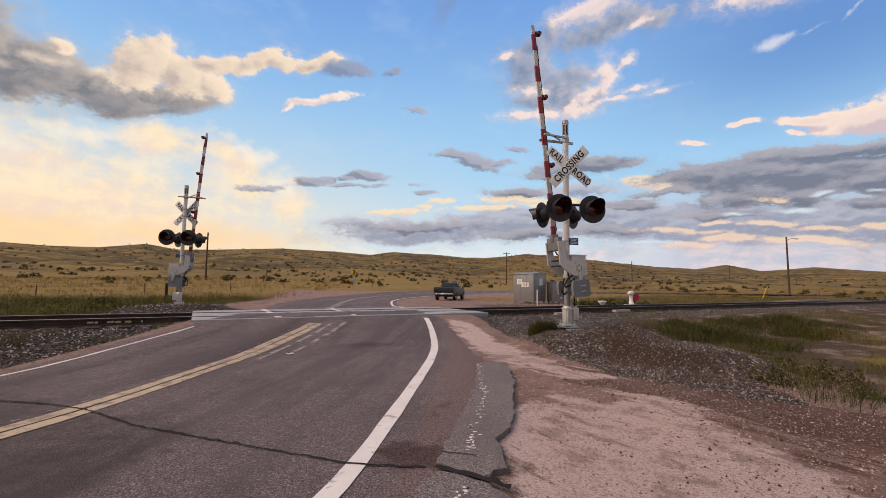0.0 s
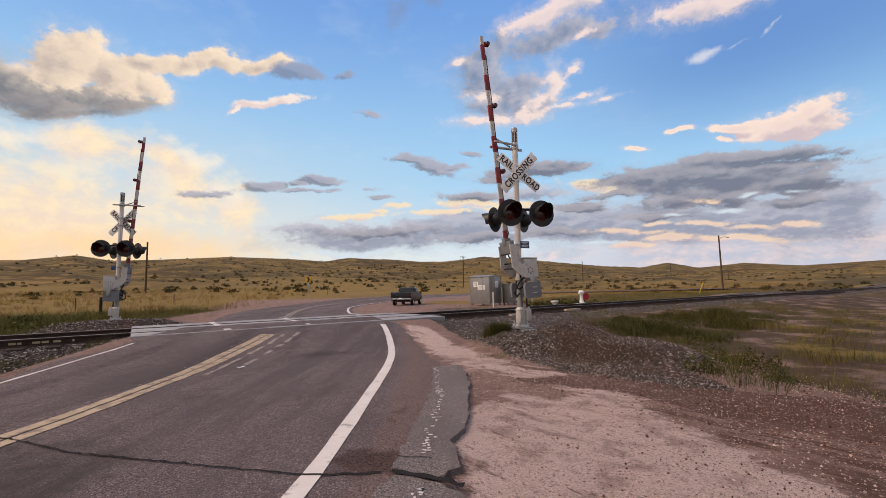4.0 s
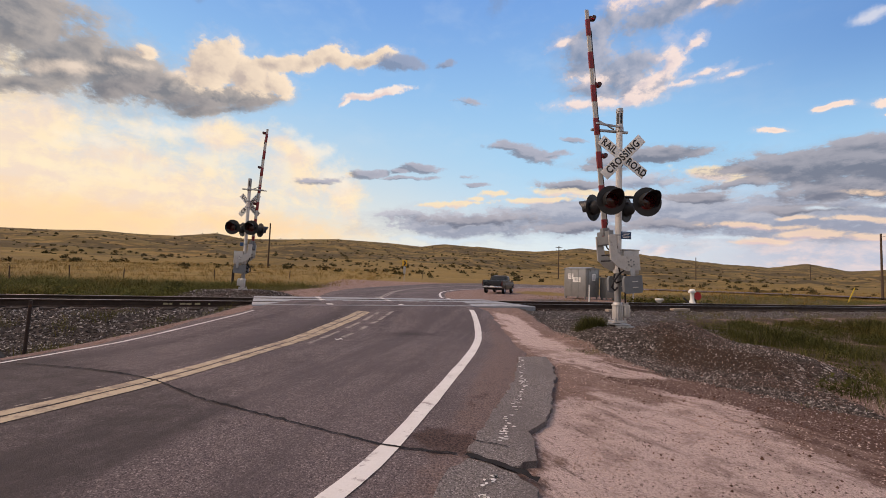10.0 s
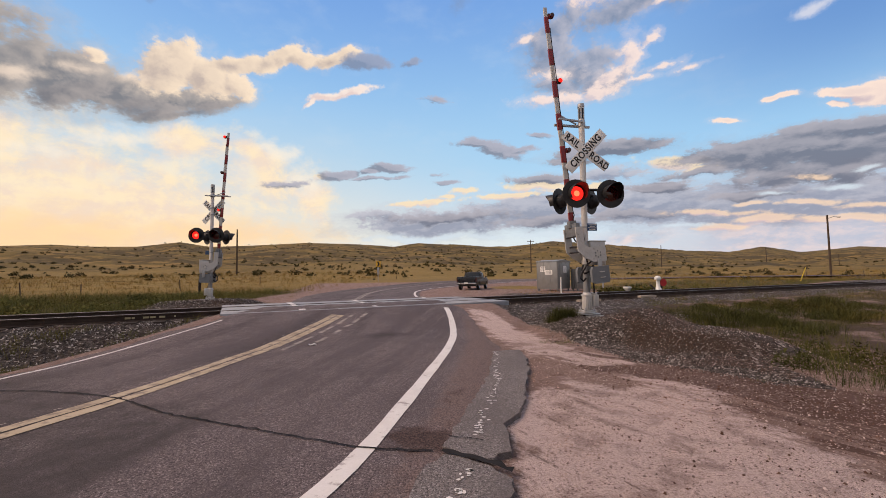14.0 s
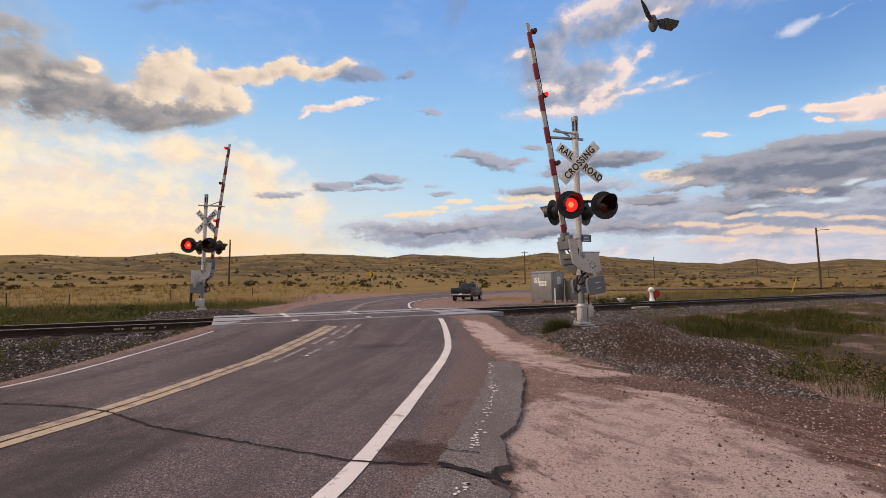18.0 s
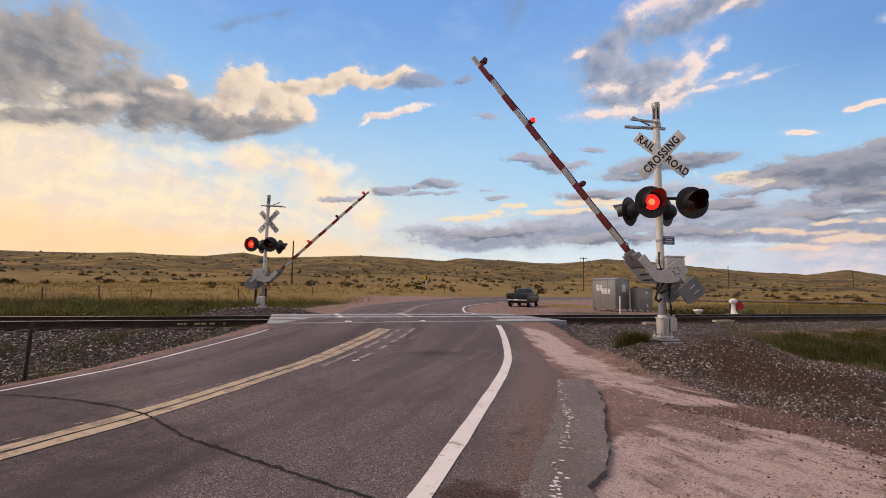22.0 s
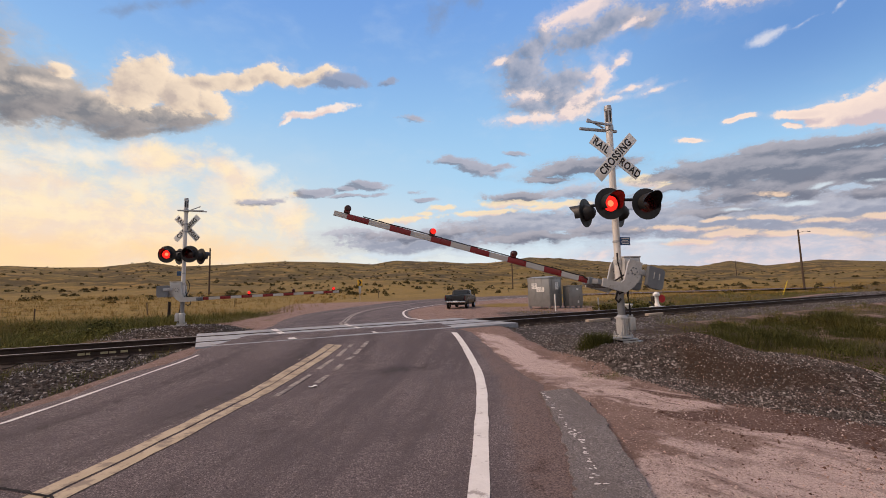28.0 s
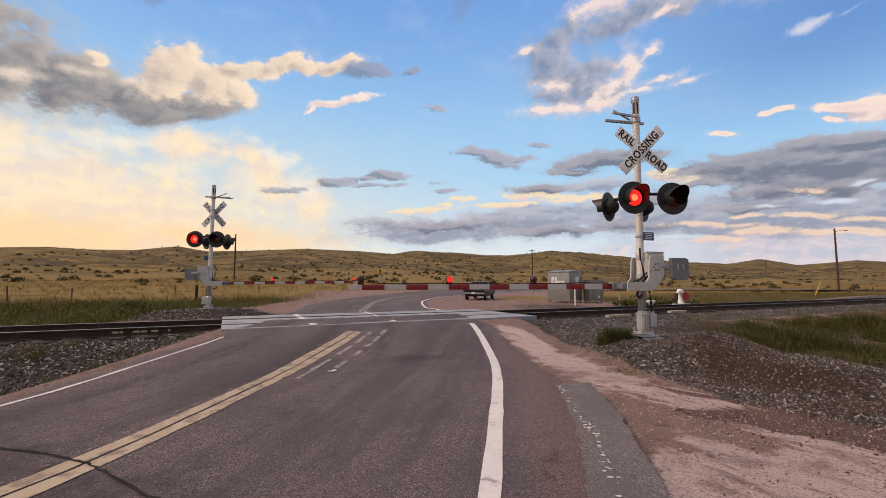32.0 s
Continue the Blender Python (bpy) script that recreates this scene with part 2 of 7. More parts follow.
# broken cloud high above the near signal
tone = bank(tone, [(14.7, 27.6, 4.1, 2.84, -21, 1.9), (19.4, 25.6, 4.4, 2.54, 13, 2.0), (21.6, 23.7, 3.8, 1.68, 7, 1.8), (15.9, 24.1, 3.9, 1.54, -4, 1.5), (16.7, 30.8, 4.0, 1.69, 20, 1.5), (25.9, 31.5, 7.6, 1.67, 6, 1.6), (31.4, 31.3, 3.9, 1.34, 0, 1.2)], HEAPS, 3.4, 1.3, (0.56, 0.55, 0.64), (0.22, 0.275, 0.40), 0.9, gain=1.3, veil=0.2)
tone = bank(tone, [(24.4, 26.2, 1.7, 2.06, 11, 1.9), (26.8, 27.2, 1.2, 0.49, 25, 1.2), (22.3, 24.3, 2.5, 1.02, 28, 1.5), (15.4, 22.4, 4.8, 0.71, -3, 1.6), (20.4, 22.3, 3.0, 0.78, 4, 1.5), (25.9, 23.2, 1.8, 0.41, 2, 1.2), (28.4, 24.1, 2.0, 0.40, 7, 1.3), (31.1, 23.3, 1.4, 0.33, 4, 1.1), (11.1, 29.4, 1.4, 0.48, 9, 1.2), (15.5, 25.2, 2.4, 0.55, -4, 1.0)], HEAPS, 4.6, 1.5, (1.0, 0.82, 0.76), (0.70, 0.61, 0.66), 0.95, gain=0.8, bias=-0.3, veil=0.2)
tone = bank(tone, [(23.4, 33.7, 5.7, 1.29, 9, 1.9), (27.4, 34.6, 6.1, 1.23, 4, 1.8), (41.1, 30.3, 4.7, 1.36, -2, 1.4), (45.7, 29.9, 3.7, 0.96, -6, 1.2), (28.7, 30.8, 1.9, 0.53, 17, 1.0)], HEAPS, 2.8, 1.3, (1.0, 0.80, 0.74), (0.60, 0.56, 0.64), 0.9, sun=(-0.4, 0.7), gain=0.8, bias=-0.2, veil=0.15)
tone = bank(tone, [(49.0, 16.4, 4.8, 1.64, -1, 2.1), (45.1, 17.0, 2.8, 0.58, -8, 1.8), (51.4, 17.2, 2.2, 1.26, 0, 1.8), (39.0, 18.1, 1.3, 0.31, -4, 1.5), (34.1, 17.0, 1.2, 0.26, -8, 1.5), (43.9, 16.0, 0.9, 0.35, -12, 1.5)], HEAPS, 3.0, 0.8, (1.0, 0.80, 0.70), (0.66, 0.54, 0.58), 0.95, sun=(-0.5, 0.8), gain=0.8, bias=-0.3, veil=0.1)
# mauve banks low in the east, with darker shelves, lit rims and pale gaps
tone = cloud(tone, [(46, 4.0, 24, 3.4, 0, 2.0), (24, 4.2, 10, 1.6, 0, 1.2)], streak, 2.6, 1.4, w.mix(layers, (0.52, 0.56, 0.70), (0.84, 0.70, 0.71)), 0.8)
tone = bank(tone, [(-1.4, 7.3, 11.7, 2.17, 2, 2.4), (-9.1, 8.2, 4.5, 0.68, -1, 1.6), (11.9, 8.4, 11.5, 2.62, 2, 2.4), (25.7, 8.4, 10.1, 2.89, -2, 2.4), (36.8, 7.8, 10.5, 3.27, -4, 2.4), (46.1, 7.3, 7.7, 2.88, -8, 2.4), (52.0, 7.3, 4.2, 3.13, -7, 2.2), (20.2, 12.5, 6.6, 1.04, -3, 1.4)], SHEETS, 4.6, 1.2, (0.57, 0.575, 0.665), (0.305, 0.335, 0.45), 0.92, sun=(-0.5, 0.5), gain=1.1, veil=0.25)
tone = bank(tone, [(29.9, 13.1, 4.6, 0.83, -9, 1.8), (32.0, 12.1, 2.7, 0.55, -5, 1.4), (13.0, 11.7, 4.6, 0.69, -4, 1.9), (16.8, 11.0, 5.2, 0.53, -2, 1.6), (-3.0, 10.0, 5.2, 0.39, 6, 1.6), (2.8, 11.5, 2.1, 0.46, 1, 1.6), (8.4, 10.6, 4.7, 0.39, 0, 1.6), (0.1, 10.8, 1.6, 0.31, 2, 1.3), (-17.3, 13.0, 1.0, 0.43, 6, 1.6)], HEAPS, 4.2, 1.2, (1.0, 0.80, 0.52), (0.84, 0.66, 0.58), 0.85, gain=0.8, bias=-0.3)
tone = bank(tone, [(45.7, 13.7, 8.4, 0.87, -4, 2.2), (40.8, 12.5, 12.7, 1.86, -6, 2.3), (21.0, 15.8, 6.9, 1.10, 0, 2.1), (16.5, 14.9, 3.8, 0.60, -6, 1.6), (41.2, 10.3, 7.5, 1.24, -4, 2.0), (48.1, 10.6, 5.3, 1.57, -5, 2.1), (31.7, 11.7, 4.1, 0.62, -1, 1.8), (13.0, 12.7, 4.2, 0.61, -1, 1.7), (26.8, 10.3, 4.7, 0.64, -1, 1.7), (49.5, 8.4, 3.5, 0.65, -7, 1.7), (-0.6, 8.0, 9.4, 0.78, 2, 1.5), (14.9, 6.9, 8.3, 0.69, 0, 1.4), (36.3, 8.7, 4.5, 0.53, -2, 1.5), (24.3, 7.3, 6.9, 0.58, -2, 1.3)], SHEETS, 4.2, 1.0, (0.44, 0.43, 0.50), (0.18, 0.20, 0.272), 0.95, sun=(-0.5, 0.5), gain=1.1, veil=0.15)
tone = bank(tone, [(-14.7, 13.4, 2.8, 0.66, 7, 2.0), (-10.4, 14.1, 1.7, 0.52, 4, 1.7), (-7.5, 14.6, 2.8, 0.68, -2, 2.0), (-9.7, 13.2, 4.2, 0.30, 4, 1.4), (7.5, 16.9, 3.7, 1.06, -8, 2.0), (4.7, 17.6, 4.0, 0.60, -3, 1.9), (-21.0, 12.0, 2.9, 0.42, 6, 1.2), (-1.7, 23.2, 1.8, 0.36, 3, 1.3), (13.1, 18.3, 1.9, 0.30, -2, 1.2), (10.9, 16.9, 2.0, 0.30, -1, 1.1), (-0.4, 12.6, 2.1, 0.31, 2, 1.2), (-1.2, 13.5, 1.4, 0.31, 2, 1.0)], SHEETS, 3.4, 1.1, (0.46, 0.46, 0.56), (0.24, 0.27, 0.36), 0.92)
tone = bank(tone, [(37.2, 5.8, 2.6, 0.58, -3, 2.0), (32.4, 7.0, 4.2, 0.41, -3, 1.6), (40.5, 7.2, 3.1, 0.38, -4, 1.6), (43.7, 5.1, 5.5, 0.48, -4, 1.8), (49.7, 6.2, 1.9, 0.38, -5, 1.6), (34.1, 5.2, 3.5, 0.47, 3, 1.6), (41.7, 9.7, 1.5, 0.31, -6, 1.3), (35.7, 7.8, 2.3, 0.26, -4, 1.4), (46.5, 6.2, 3.0, 0.29, -4, 1.3)], SHEETS, 4.4, 1.4, (0.98, 0.73, 0.53), (0.80, 0.60, 0.60), 0.8, gain=0.8, bias=-0.2)
tone = cloud(tone, [(45.4, 10.0, 1.5, 0.29, -2, 1.6), (43.3, 8.6, 2.8, 0.36, -3, 1.6), (28.9, 5.6, 3.8, 0.42, -2, 1.5), (38.5, 8.6, 2.1, 0.32, -5, 1.4), (21.5, 6.3, 4.2, 0.37, -1, 1.2), (49.2, 9.5, 1.6, 0.22, -8, 1.1), (-2.9, 5.1, 12.3, 0.77, 2, 1.6), (11.1, 5.2, 9.2, 0.62, 0, 1.5)], SHEETS[0], 4.4, 1.5, (0.68, 0.79, 0.90), 0.85)

w.put(w_bg.inputs[0], tone)


# ---------------------------------------------------------------- materials
MATS = {}


def base_tree(name):
    m = bpy.data.materials.new(name)
    m.use_nodes = True
    k = Nodes(m.node_tree)
    out, bsdf = k.n("ShaderNodeOutputMaterial"), k.n("ShaderNodeBsdfPrincipled")
    k.link(bsdf.outputs[0], out.inputs[0])
    co = k.n("ShaderNodeTexCoord").outputs["Object"]
    return m, k, bsdf, co


def bumped(k, bsdf, height, strength, distance):
    b = k.n("ShaderNodeBump")
    b.inputs["Strength"].default_value, b.inputs["Distance"].default_value = strength, distance
    k.link(height, b.inputs["Height"])
    k.link(b.outputs[0], bsdf.inputs["Normal"])


def surface(name, colour, rough=0.6, metal=0.0, grain=40.0, stain=3.0, vary=0.18, bump=0.15, dirt=None, dirt_at=0.62):
    """A worn plain surface: fine grain, broad stains, a little relief."""
    if name in MATS:
        return MATS[name]
    m, k, bsdf, co = base_tree(name)
    fine, broad = k.noise(co, grain, 5), k.noise(co, stain, 4, 0.6)
    dark, light = tuple(c * (1 - vary) for c in colour), tuple(min(1, c * (1 + vary)) for c in colour)
    col = k.mix(fine, dark, light)
    col = k.mix(k.ramp(broad, 0.35, 0.7), col, k.mix(0.5, col, tuple(c * (1 - 1.4 * vary) for c in colour)))
    if dirt:
        col = k.mix(k.ramp(k.noise(co, stain * 2.3, 6, 0.65), dirt_at, dirt_at + 0.12, 0, 0.75), col, dirt)
    k.put(bsdf.inputs["Base Color"], col)
    bsdf.inputs["Metallic"].default_value = metal
    bsdf.inputs["Specular IOR Level"].default_value = 0.5 if rough < 0.6 else 0.25
    k.link(k.ramp(broad, 0.3, 0.7, max(0.03, rough - 0.1), min(1, rough + 0.1)), bsdf.inputs["Roughness"])
    if bump:
        bumped(k, bsdf, fine, bump, 0.004)
    MATS[name] = m
    return m


def glowing(name, colour, strength):
    if name in MATS:
        return MATS[name]
    m = bpy.data.materials.new(name)
    m.use_nodes = True
    k = Nodes(m.node_tree)
    out, e = k.n("ShaderNodeOutputMaterial"), k.n("ShaderNodeEmission")
    e.inputs[0].default_value, e.inputs[1].default_value = (*colour, 1), strength
    k.link(e.outputs[0], out.inputs[0])
    MATS[name] = m
    return m


GALV = surface("galvanised_steel", (0.40, 0.41, 0.42), 0.42, 0.55, 30, 4, 0.16, 0.08)
ALU = surface("silver_paint", (0.50, 0.495, 0.48), 0.42, 0.25, 50, 5, 0.14, 0.06, (0.27, 0.255, 0.235), 0.58)
MASTPAINT = surface("pale_mast_paint", (0.66, 0.645, 0.615), 0.42, 0.1, 50, 3, 0.12, 0.06, (0.33, 0.31, 0.29), 0.60)
SLEEVE = surface("dull_galvanised_sleeve", (0.24, 0.245, 0.25), 0.5, 0.35, 40, 5, 0.15, 0.06)
DKGREY = surface("dark_grey_paint", (0.16, 0.175, 0.19), 0.5, 0.1, 40, 5, 0.15, 0.05)
BLACK = surface("matt_black_paint", (0.012, 0.012, 0.013), 0.55, 0, 60, 6, 0.25, 0.04)
WHITE = surface("white_sheeting", (0.74, 0.74, 0.70), 0.4, 0, 60, 4, 0.06, 0.03, (0.45, 0.43, 0.39), 0.68)
SIGNWHITE = surface("crossbuck_white", (0.78, 0.78, 0.75), 0.4, 0, 60, 4, 0.05, 0.03, (0.50, 0.49, 0.46), 0.70)
# greyer than WHITE: the arm's shade is in its base colour, with grime
ARMWHITE = surface("shaded_dirty_arm_white", (0.50, 0.49, 0.46), 0.45, 0, 60, 3, 0.10, 0.03, (0.30, 0.28, 0.26), 0.62)
RED = surface("red_sheeting", (0.21, 0.010, 0.013), 0.35, 0, 60, 5, 0.15, 0.03, (0.16, 0.03, 0.03), 0.66)
LENS = surface("dark_red_glass", (0.045, 0.004, 0.004), 0.15, 0, 60, 8, 0.2, 0.0)
LIT = glowing("lit_red_lens", (1.0, 0.02, 0.015), 1.7)
LITCORE = glowing("lit_lamp_core", (1.0, 0.10, 0.045), 3.4)
BLUE = surface("blue_sign_sheeting", (0.012, 0.06, 0.16), 0.4, 0, 60, 5, 0.15, 0.02)
CONCRETE = surface("weathered_concrete", (0.31, 0.325, 0.345), 0.8, 0, 45, 2.0, 0.2, 0.3, (0.17, 0.16, 0.155), 0.54)
RAILSTEEL = surface("rusty_rail_steel", (0.055, 0.038, 0.030), 0.75, 0.25, 60, 4, 0.35, 0.3, (0.12, 0.06, 0.035), 0.6)
RAILTOP = surface("polished_rail_head", (0.24, 0.22, 0.205), 0.5, 0.6, 80, 6, 0.12, 0.03)
TIMBER = surface("creosoted_timber", (0.035, 0.027, 0.022), 0.85, 0, 30, 4, 0.35, 0.5)
POLEWOOD = surface("weathered_pole_wood", (0.085, 0.060, 0.044), 0.85, 0, 25, 3, 0.3, 0.4)
RUBBER = surface("black_rubber", (0.015, 0.015, 0.016), 0.7, 0, 60, 6, 0.3, 0.2)
CABLE = surface("black_cable", (0.018, 0.018, 0.02), 0.6, 0, 50, 6, 0.2, 0.0)
MARKWHITE = surface("white_road_paint", (0.66, 0.64, 0.62), 0.7, 0, 70, 4.0, 0.12, 0.25, (0.24, 0.21, 0.205), 0.57)
MARKYELLOW = surface("yellow_road_paint", (0.43, 0.35, 0.248), 0.7, 0, 70, 3.0, 0.18, 0.25, (0.18, 0.142, 0.115), 0.48)
MARKWORN = surface("worn_road_paint", (0.34, 0.30, 0.27), 0.8, 0, 60, 5.0, 0.2, 0.25, (0.10, 0.09, 0.09), 0.46)
CRACK = surface("crack_filler", (0.016, 0.014, 0.014), 0.9, 0, 60, 6, 0.3, 0.3)


def make_asphalt(name, dark, light, chip, wear, lanes=False):
    """Old chip-sealed asphalt: small stones in tar, stains; on the road also polished wheel paths and a shoulder that breaks up."""
    m, k, bsdf, co = base_tree(name)
    fine, mid, broad = k.noise(co, 150, 4, 0.75), k.noise(co, 6, 7, 0.68), k.noise(co, 0.5, 6, 0.62)
    grain = k.noise(co, 62, 4, 0.7)
    lay = k.n("ShaderNodeMapping")
    lay.vector_type = "TEXTURE"
    k.link(co, lay.inputs["Vector"])
    lay.inputs["Rotation"].default_value = (0, 0, radians(80))
    lay.inputs["Scale"].default_value = (9.0, 1.0, 1.0)
    wheel = k.noise(lay.outputs[0], 1.1, 6, 0.66)
    cell = k.voronoi(co, 118)
    grit = k.n("ShaderNodeSeparateColor")
    k.link(cell.outputs["Color"], grit.inputs[0])
    col = k.mix(k.ramp(k.math("MULTIPLY_ADD", grit.outputs[0], 0.45, k.math("MULTIPLY", grain, 0.7)), 0.22, 0.85), dark, light)
    col = k.mix(k.ramp(fine, 0.40, 0.66, 0, 0.5), col, dark)
    col = k.mix(k.ramp(grit.outputs[1], 0.86, 0.97, 0, 0.7), col, chip)
    col = k.mix(k.ramp(mid, 0.52, 0.70, 0, 0.5), col, wear)
    col = k.mix(k.ramp(broad, 0.45, 0.60, 0, 0.45), col, wear)
    col = k.mix(k.ramp(wheel, 0.45, 0.60, 0, 0.7), col, wear)
    if lanes:
        def weight(what):
            at = k.n("ShaderNodeAttribute")
            at.attribute_name = what
            return at.outputs["Fac"]
        ragged = k.math("MULTIPLY_ADD", k.math("ADD", mid, wheel), 0.9, -0.9)
        col = k.mix(k.ramp(k.math("ADD", weight("tyre"), ragged), 0.30, 0.95, 0, 0.78), col, k.mix(fine, (0.020, 0.017, 0.018), (0.070, 0.058, 0.058)))
        col = k.mix(k.ramp(k.math("ADD", weight("dust"), ragged), 0.35, 0.85, 0, 0.75), col, k.mix(k.ramp(grain, 0.3, 0.7), (0.050, 0.030, 0.026), (0.27, 0.195, 0.175)))
        col = k.mix(k.ramp(k.math("ADD", weight("tar"), ragged), 0.40, 0.75, 0, 0.92), col, k.mix(k.ramp(grain, 0.35, 0.68), (0.016, 0.010, 0.009), (0.115, 0.070, 0.060)))
    k.put(bsdf.inputs["Base Color"], col)
    bsdf.inputs["Roughness"].default_value = 0.85
    bsdf.inputs["Specular IOR Level"].default_value = 0.22
    bumped(k, bsdf, k.math("ADD", k.math("MULTIPLY_ADD", cell.outputs["Distance"], -0.5, fine), grain), 0.8, 0.009)
    return m


ASPHALT = make_asphalt("old_asphalt", (0.042, 0.034, 0.0365), (0.213, 0.172, 0.176), (0.38, 0.33, 0.325), (0.080, 0.065, 0.069), True)
PATCH = make_asphalt("asphalt_patch", (0.060, 0.053, 0.053), (0.27, 0.242, 0.236), (0.44, 0.41, 0.40), (0.130, 0.113, 0.111))


def make_ground():
    """Earth with zones: pink dirt, grey gravel, dry grass; weights come from the mesh."""
    m, k, bsdf, co = base_tree("earth")

    def weight(name):
        a = k.n("ShaderNodeAttribute")
        a.attribute_name = name
        return a.outputs["Fac"]

    fine, mid, broad, huge = k.noise(co, 60, 5, 0.7), k.noise(co, 3.5, 6, 0.62), k.noise(co, 0.35, 5, 0.6), k.noise(co, 0.03, 6, 0.65)
    rock = k.voronoi(co, 24)
    rocks = k.n("ShaderNodeSeparateColor")
    k.link(rock.outputs["Color"], rocks.inputs[0])
    lay = k.n("ShaderNodeMapping")
    k.link(co, lay.inputs["Vector"])
    lay.vector_type = "TEXTURE"
    lay.inputs["Rotation"].default_value = (0, 0, radians(-58))
    lay.inputs["Scale"].default_value = (4.0, 1.0, 1.0)
    drag, drag2 = k.noise(lay.outputs[0], 2.4, 8, 0.70), k.noise(lay.outputs[0], 9.0, 7, 0.68)
    cell = k.voronoi(co, 70)
    cells = k.n("ShaderNodeSeparateColor")
    k.link(cell.outputs["Color"], cells.inputs[0])
    dirt = k.mix(mid, (0.155, 0.100, 0.083), (0.37, 0.262, 0.226))
    sand, speck = k.noise(co, 80, 3, 0.8), k.noise(co, 30, 5, 0.8)
    pale = k.mix(k.ramp(sand, 0.30, 0.70), (0.36, 0.268, 0.245), (0.90, 0.735, 0.69))
    pale = k.mix(k.ramp(speck, 0.54, 0.64, 0, 0.6), pale, (0.24, 0.162, 0.142))
    pale = k.mix(k.ramp(mid, 0.56, 0.78, 0, 0.3), pale, (0.30, 0.205, 0.175))
    dirt = k.mix(k.ramp(k.math("ADD", weight("pale"), k.math("MULTIPLY_ADD", k.math("ADD", drag, mid), 1.4, -1.4)), 0.34, 0.60), dirt, pale)
    dirt = k.mix(k.ramp(drag, 0.57, 0.68, 0, 0.6), dirt, (0.125, 0.068, 0.053))
    dirt = k.mix(k.ramp(drag2, 0.60, 0.68, 0, 0.7), dirt, (0.085, 0.052, 0.040))
    dirt = k.mix(k.ramp(k.math("ADD", weight("rut"), k.math("MULTIPLY_ADD", k.math("ADD", drag, drag2), 1.3, -1.3)), 0.42, 0.72, 0, 0.92), dirt, k.mix(fine, (0.050, 0.026, 0.019), (0.145, 0.078, 0.058)))
    dirt = k.mix(k.ramp(fine, 0.44, 0.72, 0, 0.5), dirt, (0.11, 0.068, 0.055))
    dirt = k.mix(k.ramp(cells.outputs[0], 0.86, 0.97, 0, 0.5), dirt, (0.60, 0.48, 0.43))
    dirt = k.mix(k.ramp(sand, 0.56, 0.66, 0, 0.8), dirt, (0.062, 0.037, 0.030))
    dirt = k.mix(k.ramp(speck, 0.58, 0.66, 0, 0.75), dirt, (0.085, 0.052, 0.042))
    dirt = k.mix(k.ramp(k.noise(co, 1.5, 7, 0.72), 0.50, 0.63, 0, 0.55), dirt, k.mix(sand, (0.085, 0.048, 0.037), (0.26, 0.172, 0.145)))
    gravel = k.mix(rocks.outputs[0], (0.018, 0.014, 0.012), (0.105, 0.090, 0.082))
    gravel = k.mix(k.ramp(rocks.outputs[1], 0.86, 0.97), gravel, (0.40, 0.37, 0.35))
    gravel = k.mix(k.ramp(broad, 0.5, 0.66, 0, 0.6), gravel, (0.060, 0.033, 0.024))
    grass = k.mix(mid, (0.155, 0.103, 0.029), (0.34, 0.235, 0.073))
    grass = k.mix(k.ramp(broad, 0.46, 0.66, 0, 0.45), grass, (0.115, 0.098, 0.030))
    grass = k.mix(k.ramp(huge, 0.42, 0.66, 0, 0.65), grass, (0.150, 0.105, 0.038))
    grass = k.mix(k.ramp(fine, 0.45, 0.7, 0, 0.4), grass, (0.065, 0.055, 0.022))
    upland = k.mix(mid, (0.082, 0.059, 0.017), (0.20, 0.142, 0.042))
    upland = k.mix(k.ramp(huge, 0.44, 0.56, 0, 0.85), upland, (0.056, 0.042, 0.016))
    upland = k.mix(k.ramp(k.noise(co, 0.09, 6, 0.7), 0.50, 0.62, 0, 0.65), upland, (0.30, 0.195, 0.062))
    grass = k.mix(weight("hill"), grass, upland)
    green = k.mix(mid, (0.045, 0.036, 0.014), (0.13, 0.095, 0.040))
    edge = k.math("MULTIPLY_ADD", k.math("SUBTRACT", mid, 0.5), 0.9, 0.0)
    col = dirt
    for name, zone in (("grass", grass), ("green", green), ("gravel", gravel)):
        col = k.mix(k.ramp(k.math("ADD", weight(name), edge), 0.35, 0.65), col, zone)
    col = k.mix(k.ramp(k.math("ADD", weight("soil"), edge), 0.35, 0.7, 0, 0.9), col, k.mix(fine, (0.028, 0.018, 0.012), (0.080, 0.052, 0.037)))
    k.put(bsdf.inputs["Base Color"], col)
    bsdf.inputs["Roughness"].default_value = 0.95
    bsdf.inputs["Specular IOR Level"].default_value = 0.2
    h = k.math("ADD", k.math("MULTIPLY_ADD", drag2, 1.0, fine), k.math("MULTIPLY", sand, 0.45))
    bumped(k, bsdf, h, 0.9, 0.036)
    return m


EARTH = make_ground()


def leafy(name, dark, light):
    m, k, bsdf, co = base_tree(name)
    geo = k.n("ShaderNodeNewGeometry")
    col = k.mix(geo.outputs["Random Per Island"], dark, light)
    col = k.mix(k.ramp(k.noise(co, 2.2, 3), 0.4, 0.65, 0, 0.5), col, tuple(0.7 * a + 0.3 * b for a, b in zip(dark, light)))
    col = k.mix(k.ramp(k.noise(co, 0.28, 5, 0.65), 0.44, 0.62, 0, 0.65), col, k.mix(geo.outputs["Random Per Island"], tuple(c * g for c, g in zip(dark, (1.3, 0.95, 0.8))), tuple(c * g for c, g in zip(light, (1.15, 0.85, 0.7)))))
    k.put(bsdf.inputs["Base Color"], col)
    bsdf.inputs["Roughness"].default_value = 0.85
    bsdf.inputs["Specular IOR Level"].default_value = 0.12
    return m


